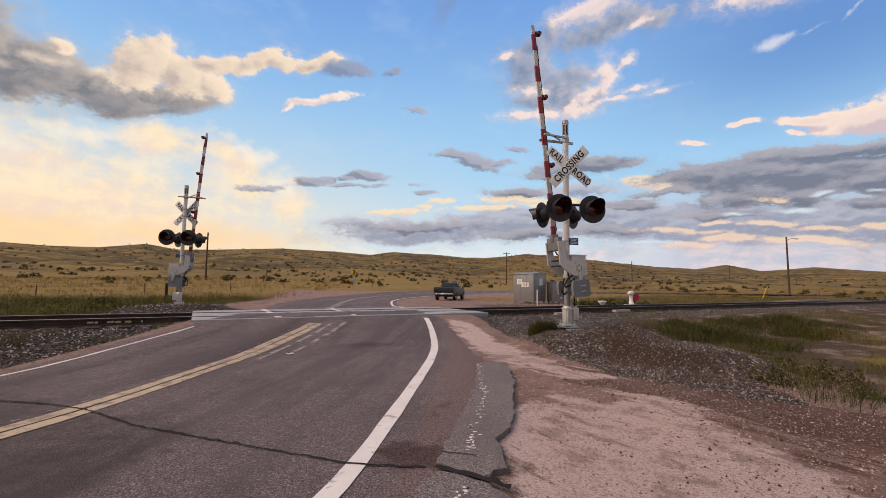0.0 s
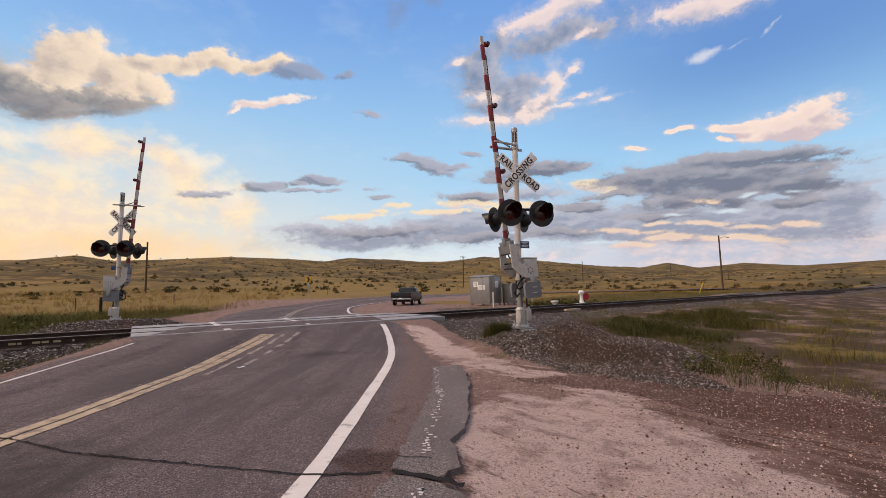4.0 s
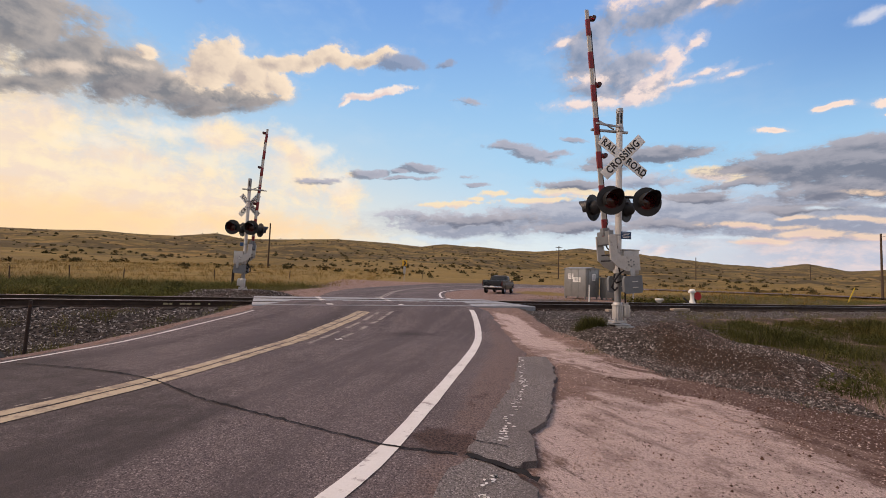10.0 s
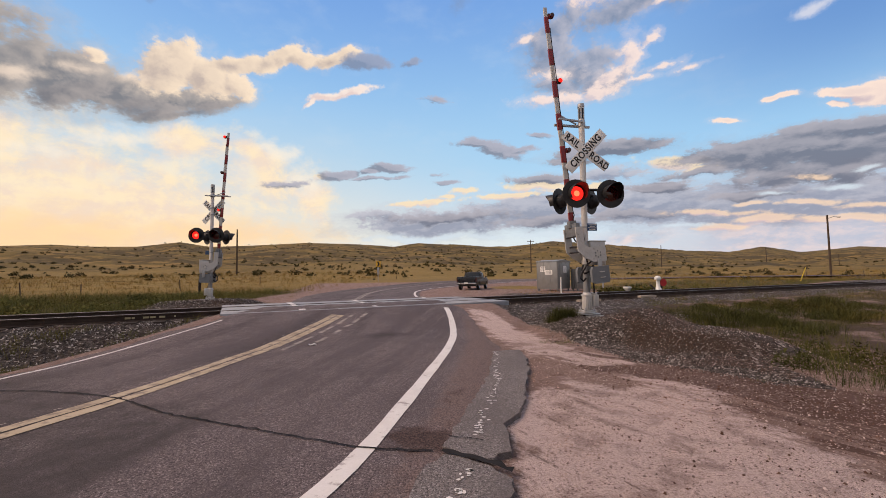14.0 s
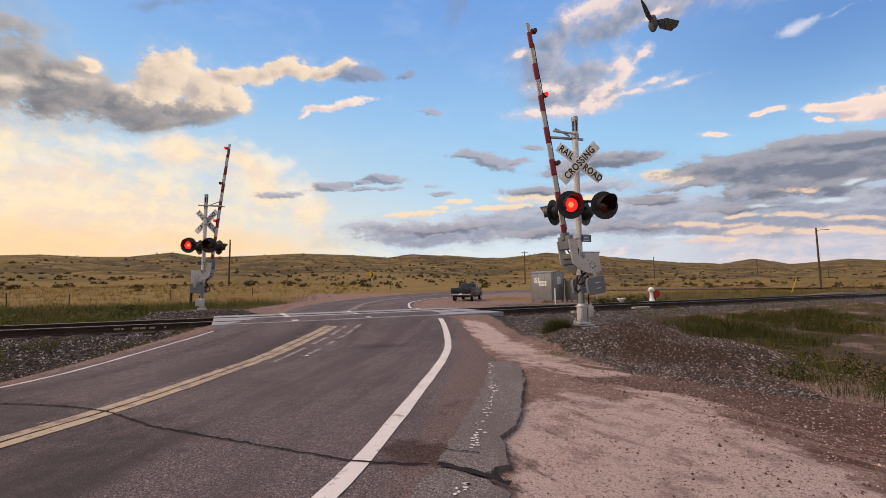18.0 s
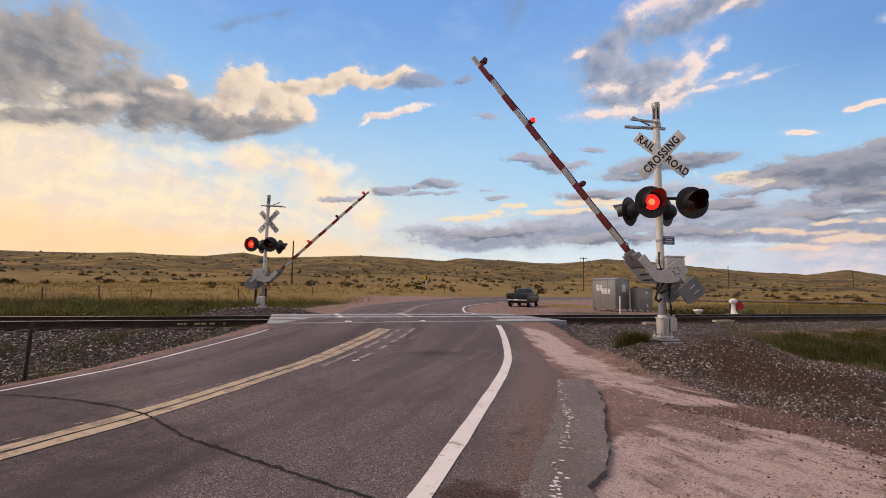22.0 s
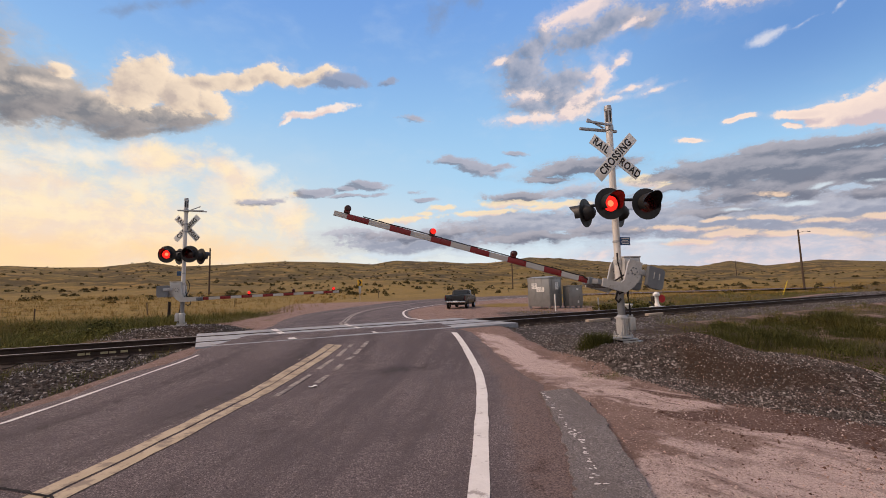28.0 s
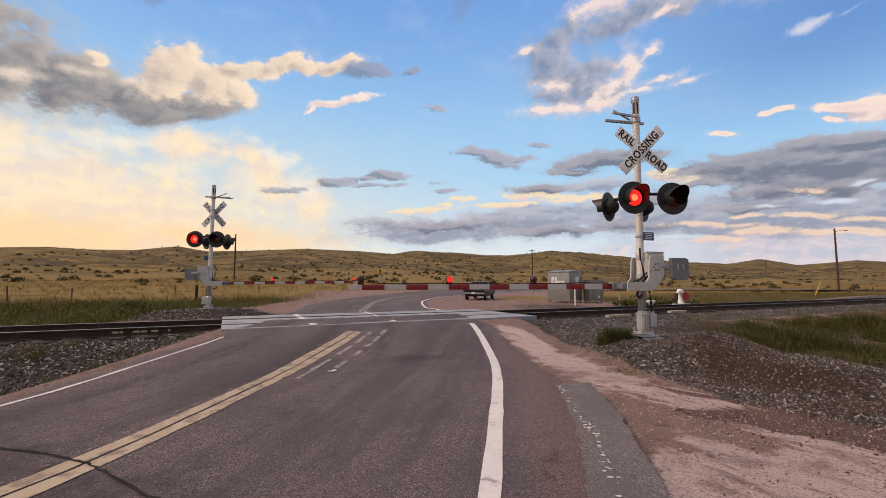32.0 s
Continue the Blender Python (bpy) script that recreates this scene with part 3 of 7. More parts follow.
DRYGRASS = leafy("dry_grass", (0.125, 0.090, 0.026), (0.33, 0.240, 0.080))
GREENWEED = leafy("green_weeds", (0.016, 0.020, 0.005), (0.092, 0.096, 0.028))
VERGE = leafy("verge_grass", (0.044, 0.054, 0.014), (0.190, 0.182, 0.055))
SAGE = leafy("sagebrush_leaves", (0.028, 0.027, 0.011), (0.098, 0.086, 0.036))


def make_stone():
    m, k, bsdf, co = base_tree("ballast_stone")
    geo = k.n("ShaderNodeNewGeometry").outputs["Random Per Island"]
    col = k.mix(k.ramp(geo, 0.0, 0.8), (0.016, 0.0125, 0.011), (0.090, 0.076, 0.070))
    col = k.mix(k.ramp(geo, 0.72, 0.98), col, (0.44, 0.41, 0.39))
    col = k.mix(k.ramp(k.noise(co, 0.8, 5, 0.6), 0.50, 0.60, 0, 0.75), col, k.mix(geo, (0.036, 0.019, 0.013), (0.10, 0.055, 0.040)))
    k.put(bsdf.inputs["Base Color"], col)
    bsdf.inputs["Roughness"].default_value = 0.85
    return m


STONE = make_stone()
PEBBLE = leafy("dirt_pebble", (0.08, 0.050, 0.042), (0.72, 0.60, 0.55))
CLOD = leafy("brown_clod", (0.045, 0.024, 0.017), (0.16, 0.092, 0.068))


# ---------------------------------------------------------------- mesh helpers
def add_box(bm, size, at=(0, 0, 0), bevel=0.0, turn=None):
    m = Matrix.Translation(at) @ (turn or Matrix()) @ Matrix.Diagonal((*size, 1))
    got = bmesh.ops.create_cube(bm, size=1.0, matrix=m)
    if bevel:
        vs = set(got["verts"])
        edges = [e for e in bm.edges if e.verts[0] in vs and e.verts[1] in vs]
        bmesh.ops.bevel(bm, geom=edges, offset=bevel, segments=2, affect="EDGES", profile=0.6)
    return bm


def add_tube(bm, a, b, r0, r1=None, seg=20, caps=True):
    a, b = Vector(a), Vector(b)
    turn = (b - a).to_track_quat("Z", "Y").to_matrix().to_4x4()
    m = Matrix.Translation((a + b) / 2) @ turn
    bmesh.ops.create_cone(bm, cap_ends=caps, segments=seg, radius1=r0, radius2=r0 if r1 is None else r1, depth=(b - a).length, matrix=m)
    return bm


def add_lathe(bm, profile, m=None, seg=28):
    """A turned body about z; profile is (radius, height) from one end to the other."""
    m = m or Matrix()
    rings = [[bm.verts.new(m @ Vector((r * math.cos(2 * math.pi * k / seg), r * math.sin(2 * math.pi * k / seg), z))) for k in range(seg)] for r, z in profile]
    for one, two in zip(rings, rings[1:]):
        for k in range(seg):
            bm.faces.new((one[k], one[(k + 1) % seg], two[(k + 1) % seg], two[k]))
    return bm


def add_plate(bm, outline, y0, y1):
    """A flat plate in the x-z plane, between y0 and y1."""
    front, back = [bm.verts.new((x, y0, z)) for x, z in outline], [bm.verts.new((x, y1, z)) for x, z in outline]
    bm.faces.new(front)
    bm.faces.new(back[::-1])
    for k in range(len(outline)):
        j = (k + 1) % len(outline)
        bm.faces.new((front[j], front[k], back[k], back[j]))
    return bm


def add_path(bm, pts, r, seg=8):
    """A round cable through the points."""
    pts = [Vector(p) for p in pts]
    rings = []
    for n, p in enumerate(pts):
        d = (pts[min(n + 1, len(pts) - 1)] - pts[max(n - 1, 0)]).normalized()
        q = d.to_track_quat("Z", "Y")
        rings.append([bm.verts.new(p + q @ Vector((r * math.cos(2 * math.pi * k / seg), r * math.sin(2 * math.pi * k / seg), 0))) for k in range(seg)])
    for one, two in zip(rings, rings[1:]):
        for k in range(seg):
            bm.faces.new((one[k], one[(k + 1) % seg], two[(k + 1) % seg], two[k]))
    return bm


def finish(bm, name, material, smooth=True):
    bmesh.ops.recalc_face_normals(bm, faces=bm.faces)
    me = bpy.data.meshes.new(name)
    bm.to_mesh(me)
    bm.free()
    for mt in material if isinstance(material, (list, tuple)) else [material]:
        me.materials.append(mt)
    if smooth:
        me.shade_smooth()
        me.set_sharp_from_angle(angle=radians(38))
    return me


def part(name, bm, material, parent, label="", m=None, smooth=True):
    ob = new(name, finish(bm, name, material, smooth))
    ob.parent = parent
    if m is not None:
        ob.matrix_basis = m
    if label:
        tagged(ob, label)
    return ob


def thing(name, label, category, m, group="", kind="", bm=None, material=None):
    ob = new(name, finish(bm, name, material) if bm else None)
    ob.matrix_basis = m
    return tagged(ob, label, category, group, kind)


def letters(text, size, m, parent, name="lettering", material=None, depth=0.002, spread=1.0):
    cu = bpy.data.curves.new(name, "FONT")
    cu.body, cu.size, cu.extrude, cu.align_x, cu.align_y, cu.space_character = text, size, depth, "CENTER", "CENTER", spread
    cu.offset = 0.006
    tmp = bpy.data.objects.new("tmp", cu)
    scene.collection.objects.link(tmp)
    me = bpy.data.meshes.new_from_object(tmp.evaluated_get(bpy.context.evaluated_depsgraph_get()))
    bpy.data.objects.remove(tmp)
    bpy.data.curves.remove(cu)
    me.name = name
    me.materials.clear()
    me.materials.append(material or BLACK)
    ob = new(name, me)
    ob.parent, ob.matrix_basis = parent, m
    return ob


# ---------------------------------------------------------------- lie of the land
RAIL_Y0, RAIL_SLOPE = 13.55, 0.525
RAIL_COS = 1 / math.hypot(1, RAIL_SLOPE)
RAIL_ANGLE = math.atan(RAIL_SLOPE)
GAUGE = 1.505


def step(a, b, x):
    t = np.clip((x - a) / (b - a), 0, 1)
    return t * t * (3 - 2 * t)


def ahead_of_rail(x, y):
    return (RAIL_Y0 + RAIL_SLOPE * x - y) * RAIL_COS


def on_track(s, l):
    """The place s metres before the near rail and l metres along it from the point nearest the origin's meridian."""
    c, n = math.cos(RAIL_ANGLE), math.sin(RAIL_ANGLE)
    return (l * c + s * n, RAIL_Y0 + l * n - s * c)


# road lines from the camera's side across the rails and round the bend
YELLOW = [(-9.6, -34.0), (-6.6, -14.0), (-4.9, -3.0), (-4.35, 0.8), (-3.88, 2.55), (-3.56, 3.85), (-3.44, 5.0), (-3.36, 6.2), (-3.24, 7.5), (-3.05, 8.8), (-2.86, 10.0), (-3.1, 12.2), (-3.6, 14.8), (-4.35, 18.2), (-5.2, 24.0), (-5.65, 30.0), (-5.3, 36.5), (-3.5, 43.0), (0.6, 49.3), (8.0, 55.0), (20.0, 60.5), (40.0, 66.0), (70.0, 71.0)]
EDGE_R = [(-7.0, -34.0), (-4.0, -14.0), (-2.3, -3.0), (-1.50, 0.6), (-0.905, 2.1), (-0.73, 3.0), (-0.56, 4.15), (-0.32, 5.8), (-0.17, 7.0), (-0.08, 8.4), (-0.1, 9.8), (-0.21, 11.35), (-0.5, 13.0), (-1.1, 16.5), (-1.9, 22.5), (-2.45, 28.5), (-2.35, 33.0), (-1.2, 38.6), (2.4, 44.4), (9.5, 50.5), (21.0, 56.0), (41.0, 61.5), (71.0, 66.5)]
EDGE_L = [(-11.9, -34.0), (-8.8, -14.0), (-7.0, -3.0), (-6.2, 0.6), (-5.85, 2.6), (-5.72, 4.0), (-5.67, 5.3), (-5.56, 6.45), (-5.36, 7.65), (-5.12, 8.9), (-5.2, 11.0), (-5.8, 14.0), (-7.3, 19.0), (-8.6, 24.5), (-9.2, 30.5), (-8.9, 37.0), (-6.9, 44.0), (-2.2, 52.0), (6.0, 58.8), (18.5, 64.8), (39.0, 70.4), (69.0, 75.5)]


def smooth_line(pts, step_m=0.25):
    """Catmull-Rom through the points, at even steps."""
    pts = [Vector((*p, 0)) for p in pts]
    pts = [2 * pts[0] - pts[1]] + pts + [2 * pts[-1] - pts[-2]]
    out = []
    for a, b, c, d in zip(pts, pts[1:], pts[2:], pts[3:]):
        n = max(2, int((c - b).length / step_m))
        for k in range(n):
            t = k / n
            out.append(0.5 * (2 * b + (c - a) * t + (2 * a - 5 * b + 4 * c - d) * t * t + (3 * b - a - 3 * c + d) * t * t * t))
    out.append(pts[-2])
    for _ in range(6):                                # ease out the small kinks
        out = [out[0]] + [(a + 2 * b + c) / 4 for a, b, c in zip(out, out[1:], out[2:])] + [out[-1]]
    return [(v.x, v.y) for v in out]


L_LINE, R_LINE, Y_LINE = smooth_line(EDGE_L), smooth_line(EDGE_R), smooth_line(YELLOW)
_ly, _lx = np.array([p[1] for p in L_LINE]), np.array([p[0] for p in L_LINE])
_ry, _rx = np.array([p[1] for p in R_LINE]), np.array([p[0] for p in R_LINE])


def road_weight(x, y, soft=0.9):
    """1 on the road, 0 well off it (this side of the bend and round it)."""
    left, right = np.interp(y, _ly, _lx) - 0.45, np.interp(y, _ry, _rx) + 1.55
    # past the bend the right line runs under the left one
    return step(-soft, 0, x - left) * (1 - step(0, soft, x - right)) * (1 - step(62, 66, y))


SKYLINE_AZ = (-180, -75, -52, -48, -44, -41, -37, -33, -30, -26, -19, -12, -7.4, -4, 1.4, 5.5, 8.2, 14, 18, 24, 30, 32.6, 34, 37, 40.2, 44.5, 49.5, 60, 80, 180)
SKYLINE_EL = (2.5, 2.8, 3.0, 3.16, 3.5, 3.42, 3.55, 4.2, 3.75, 4.0, 4.42, 4.28, 4.03, 4.45, 4.19, 3.9, 3.8, 4.36, 4.12, 3.34, 2.6, 2.45, 2.3, 2.77, 2.03, 2.4, 1.86, 2.2, 2.4, 2.5)


def fbm(x, y, scale, octaves=4):
    """Smooth value noise on arrays, by sums of turned waves with hashed phases."""
    out, amp, rng = np.zeros_like(x), 1.0, np.random.RandomState(7)
    for _ in range(octaves):
        for _ in range(4):
            a, ph = rng.uniform(0, 2 * np.pi, 2)
            kx, ky = np.cos(a) / scale, np.sin(a) / scale
            out += amp * 0.3 * np.sin(2 * np.pi * (kx * x + ky * y) + ph + 1.3 * np.sin(2 * np.pi * (ky * x - kx * y) * 0.6 + ph * 2))
        scale, amp = scale / 2.1, amp * 0.5
    return out


def ground_height(x, y):
    x, y = np.asarray(x, float), np.asarray(y, float)
    s = ahead_of_rail(x, y)
    f = -s - GAUGE                                   # metres behind the far rail
    r, az = np.hypot(x, y), np.degrees(np.arctan2(x, y))
    road = np.where(s > -0.75, -0.375 * step(0.4, 4.6, s), -0.05 - 0.30 * step(0.3, 9, f) + 0.5 * step(36, 60, r))
    road = road - 0.035
    # ballast and ditches beside the track
    left = -0.205 - 0.60 * step(0.75, 3.0, s)
    right = -0.20 - 0.12 * step(0.8, 2.2, s) - 0.30 * step(3.0, 6.5, s) * step(3.8, 6.5, x)
    right = np.minimum(right, -0.20 - 0.22 * step(0.9, 3.5, s))
    far = -0.20 - 0.22 * step(0.9, 5.0, f) + 0.55 * step(38, 60, r)
    side = step(-2.0, 0.5, x)
    off = np.where(s > -0.75, left * (1 - side) + right * side, far)
    # gravel heaps under the two signals
    for cx, cy, h, rx, ry, t in ((2.95, 8.75, 0.34, 1.5, 1.15, -0.5), (4.3, 7.2, 0.26, 1.5, 0.9, -0.9), (-9.8, 16.3, 0.36, 2.2, 1.5, 0.4), (-6.55, 4.75, -0.30, 0.55, 0.32, -0.6)):
        u, v = (x - cx) * math.cos(t) + (y - cy) * math.sin(t), -(x - cx) * math.sin(t) + (y - cy) * math.cos(t)
        q = np.sqrt((u / rx) ** 2 + (v / ry) ** 2)
        off = off + h * (1 - step(0.55, 1.35, q))
    w = road_weight(x, y)
    z = road * w + off * (1 - w)
    # the plain lifts into the hills
    el = np.interp(az, SKYLINE_AZ, SKYLINE_EL)
    ridge = np.interp(az, (-180, -60, -10, 15, 28, 40, 180), (420, 400, 420, 480, 620, 900, 700))
    u = np.clip((r - 60) / (ridge - 60), 0, 1.0)
    top = 0.85 + ridge * np.tan(np.radians(el))
    plain = np.interp(az, (-180, -30, 0, 30, 50, 180), (0.3, 0.3, 0.15, -0.2, -0.6, 0.0))
    hill = plain + (top - plain) * (0.30 * u + 0.70 * u ** 1.8)
    hill = hill + fbm(x, y, 130, 5) * 8.0 * u * (1 - u) * (u < 1)
    hill = hill - 0.12 * np.maximum(0, r - ridge)
    away = step(44, 75, r)
    z = z * (1 - away) + np.maximum(hill, -8) * away
    return z + fbm(x, y, 2.3, 3) * 0.014 * (1 - w) * (r < 40)


def gz(x, y):
    return float(ground_height(np.array([x]), np.array([y]))[0])


def build_ground():
    """One sheet from the camera's feet to beyond the skyline, finer where the camera looks."""
    az = np.concatenate([np.linspace(-62, 62, 460), np.linspace(62, 298, 120)[1:-1]])
    rr = np.concatenate([[0.0], np.geomspace(0.9, 60, 330), np.geomspace(60, 4500, 130)[1:]])
    cx, cy = -0.4, -0.9
    A, R = np.meshgrid(np.radians(az), rr[1:])
    X, Y = cx + R * np.sin(A), cy + R * np.cos(A)
    X, Y = np.concatenate([[cx], X.ravel()]), np.concatenate([[cy], Y.ravel()])
    Z = ground_height(X, Y)
    n = len(az)
    faces = [(0, 1 + (k + 1) % n, 1 + k) for k in range(n)]
    rows = np.arange(len(rr) - 2)[:, None] * n + 1
    k = np.arange(n)[None, :]
    quads = np.stack([rows + k, rows + (k + 1) % n, rows + n + (k + 1) % n, rows + n + k], -1).reshape(-1, 4)
    me = bpy.data.meshes.new("ground")
    me.from_pydata(np.stack([X, Y, Z], -1).tolist(), [], faces + quads.tolist())
    s = ahead_of_rail(X, Y)
    f = -s - GAUGE
    r = np.hypot(X, Y)
    w = road_weight(X, Y, 0.5)
    gravel = (step(-3.3, -2.6, -np.abs(s + 0.75)) * 1.0)
    gravel = np.maximum(gravel, (X < -4) * step(6.0, 3.4, s) * (s > 0) * (1 - w))
    for px, py, h, rx, ry, t in ((2.9, 8.9, 1, 1.6, 1.3, -0.5), (4.1, 7.4, 1, 1.9, 1.2, -0.9), (-9.8, 16.3, 1, 2.5, 1.7, 0.4), (2.4, 11.2, 1, 2.2, 1.2, 0.5)):
        u, v = (X - px) * math.cos(t) + (Y - py) * math.sin(t), -(X - px) * math.sin(t) + (Y - py) * math.cos(t)
        gravel = np.maximum(gravel, 1 - step(0.7, 1.25, np.sqrt((u / rx) ** 2 + (v / ry) ** 2)))
    grass = np.maximum(step(8, 13, f) * (X > 12), step(46, 58, r))
    grass = np.maximum(grass, (f > 0) * step(2.4, 4.2, f) * step(-11.0, -13.5, X + 0.12 * (Y - 18)))
    grass = np.maximum(grass, (s > 0) * step(5.5, 8, X) * step(1.8, 3.0, s) * (0.3 + 0.6 * fbm(X, Y, 5.0, 3)))
    grass = np.maximum(grass, (s > 0) * step(-7.5, -9, X) * step(5, 7, s))
    green = np.maximum((f > 0) * step(2.2, 3.5, f) * step(30, 18, f) * step(-11, -13, X), step(5, 7, X) * step(2.0, 3.0, s) * step(9.0, 6.5, s) * (fbm(X, Y, 4.0, 3) * 0.8 + 0.35))
    green = np.maximum(green, step(2.4, 4, f) * step(22, 12, f) * step(9.5, 13, X) * 0.75)
    inner = np.interp(Y, (2.5, 3.32, 3.64, 4.4, 5.09, 5.42), (3.7, 3.05, 2.8, 2.45, 1.85, 1.3))
    foot = np.interp(Y, (2.5, 3.5, 4.34, 4.88, 5.85, 7.0), (5.2, 4.4, 3.65, 3.23, 2.54, 2.4))
    rut = step(-0.15, 0.3, X - inner) * step(0.5, 0.0, X - foot) * step(2.0, 2.8, Y) * step(5.9, 5.3, Y)
    rut = np.maximum(rut, 0.75 * np.exp(-((Y - (6.75 - 0.62 * (X - 1.2)) - 0.2 * np.sin(X * 1.4)) / 0.26) ** 2) * step(0.9, 1.6, X) * step(3.6, 3.0, X))
    rut = np.maximum(rut, 0.32 * np.exp(-((X - (1.55 + (3.74 - Y) * 0.55)) / 0.22) ** 2) * step(4.4, 3.4, Y))
    # narrow darker strip along the right edge of the asphalt patch
    rut = np.maximum(rut, 0.6 * np.exp(-((X - np.interp(Y, (2, 3.2, 4.4, 6.5), (0.35, 0.48, 0.80, 1.05))) / 0.09) ** 2) * step(6.8, 6.2, Y))
    rut = np.maximum(rut, 0.62 * step(1.7, 2.8, X) * step(4.8, 3.6, Y) * step(0.5, 1.5, Y))
    rut = np.maximum(rut, 0.42 * (f > 0.8) * step(50, 44, r))
    # first the left hollow: dark earth that also carries the hollow's shade in colour
    soil = np.exp(-((X + 6.5) / 0.5) ** 2 - ((Y - 4.75) / 0.35) ** 2)
    soil = np.maximum(soil, np.exp(-((X - 4.0) / 0.75) ** 2 - ((Y - 6.6) / 0.8) ** 2) * 0.75)
    soil = np.maximum(soil, 1.1 * np.exp(-((X - 3.6) / 0.9) ** 2 - ((Y - 7.0) / 0.8) ** 2))
    soil = np.maximum(soil, step(4.9, 5.6, X) * step(1.4, 2.6, s) * step(14, 11, s) * (0.62 + 0.3 * fbm(X, Y, 3.0, 3)))
    mid_path = np.interp(Y, (2.0, 4.0, 5.3, 6.0, 7.3, 9.0, 11.5), (4.0, 3.0, 2.25, 1.9, 1.3, 1.05, 0.75))
    pale = np.exp(-((X - mid_path) / (0.50 + 0.05 * (Y < 7))) ** 2) * step(3.0, 4.5, Y) * step(12.5, 11, Y) * 0.92
    pale = np.maximum(pale, np.exp(-((X - 1.35) / 1.15) ** 4 - ((Y - 2.6) / 1.9) ** 4) * 1.15)
    pale = np.maximum(pale, 0.18 * (f > 0) * step(26, 18, Y) * (X < 0))
    hill = step(75, 190, r)
    heap_in = np.interp(Y, (4.0, 4.34, 4.88, 5.85, 7.5, 9.06, 12.45), (3.95, 3.65, 3.23, 2.40, 1.95, 1.75, 1.6))
    gravel = np.maximum(gravel * (1 - step(0.2, -0.1, X - heap_in) * (X > 0) * (s > 3.0)), step(0.0, 0.3, X - heap_in) * step(0.35, -0.1, X - np.interp(Y, (4.0, 4.3, 5.3, 6.0, 7.4, 8.5, 10.0, 12.0), (3.7, 3.85, 4.1, 4.4, 5.0, 5.5, 6.2, 7.0))) * step(3.6, 4.4, Y) * (s > 0))
    gravel = np.maximum(gravel, np.exp(-((X - 5.5) / 3.2) ** 4 - ((Y - 25.5) / 3.6) ** 4) * 0.62)
    grass = np.maximum(grass, np.exp(-((X - 6.5) / 3.5) ** 2 - ((Y - 39) / 5) ** 2) * 0.9)
    for name, values in (("pale", pale), ("hill", hill), ("gravel", gravel * (1 - 0.9 * w)), ("grass", grass * (1 - w)), ("green", green * (1 - w)), ("rut", rut * (1 - w)), ("soil", soil * (1 - w))):
        a = me.attributes.new(name, "FLOAT", "POINT")
        a.data.foreach_set("value", np.clip(values, 0, 1).astype(np.float32))
    me.materials.append(EARTH)
    me.shade_smooth()
    ob = new("ground", me)
    return tagged(ob, "pink dirt, grey gravel and dry grassland rising to low hills", "ground", kind="structure")


build_ground()


# ---------------------------------------------------------------- road
def road_z(x, y):
    """The top of the road surface."""
    s = ahead_of_rail(x, y)
    f = -s - GAUGE
    r = np.hypot(x, y)
    return np.where(s > -0.75, -0.375 * step(0.4, 4.6, s), -0.05 - 0.30 * step(0.3, 9, f) + 0.5 * step(36, 60, r)) + 0.0


def ribbon(name, line, width_l, width_r, lift, material, across=1, parent=None, keep=lambda x, y: True, wobble=0.0, seed=1):
    """A strip that follows a line on the road; the widths lie left and right of it."""
    rng = np.random.RandomState(seed)
    bm = bmesh.new()
    rows = []
    for n, (x, y) in enumerate(line):
        a, b = line[max(n - 1, 0)], line[min(n + 1, len(line) - 1)]
        d = Vector((b[0] - a[0], b[1] - a[1])).normalized()
        wl, wr = (w + wobble * rng.uniform(-1, 1) for w in (width_l, width_r))
        row = []
        for k in range(across + 1):
            o = -wl + (wl + wr) * k / across
            px, py = x + d.y * o, y - d.x * o
            row.append(bm.verts.new((px, py, float(road_z(px, py)) + lift)))
        rows.append((row, keep(x, y)))
    for (one, k1), (two, k2) in zip(rows, rows[1:]):
        if k1 and k2:
            for k in range(across):
                bm.faces.new((one[k], one[k + 1], two[k + 1], two[k]))
    loose = [v for v in bm.verts if not v.link_faces]
    bmesh.ops.delete(bm, geom=loose, context="VERTS")
    ob = new(name, finish(bm, name, material))
    if parent:
        ob.parent = parent
    return ob


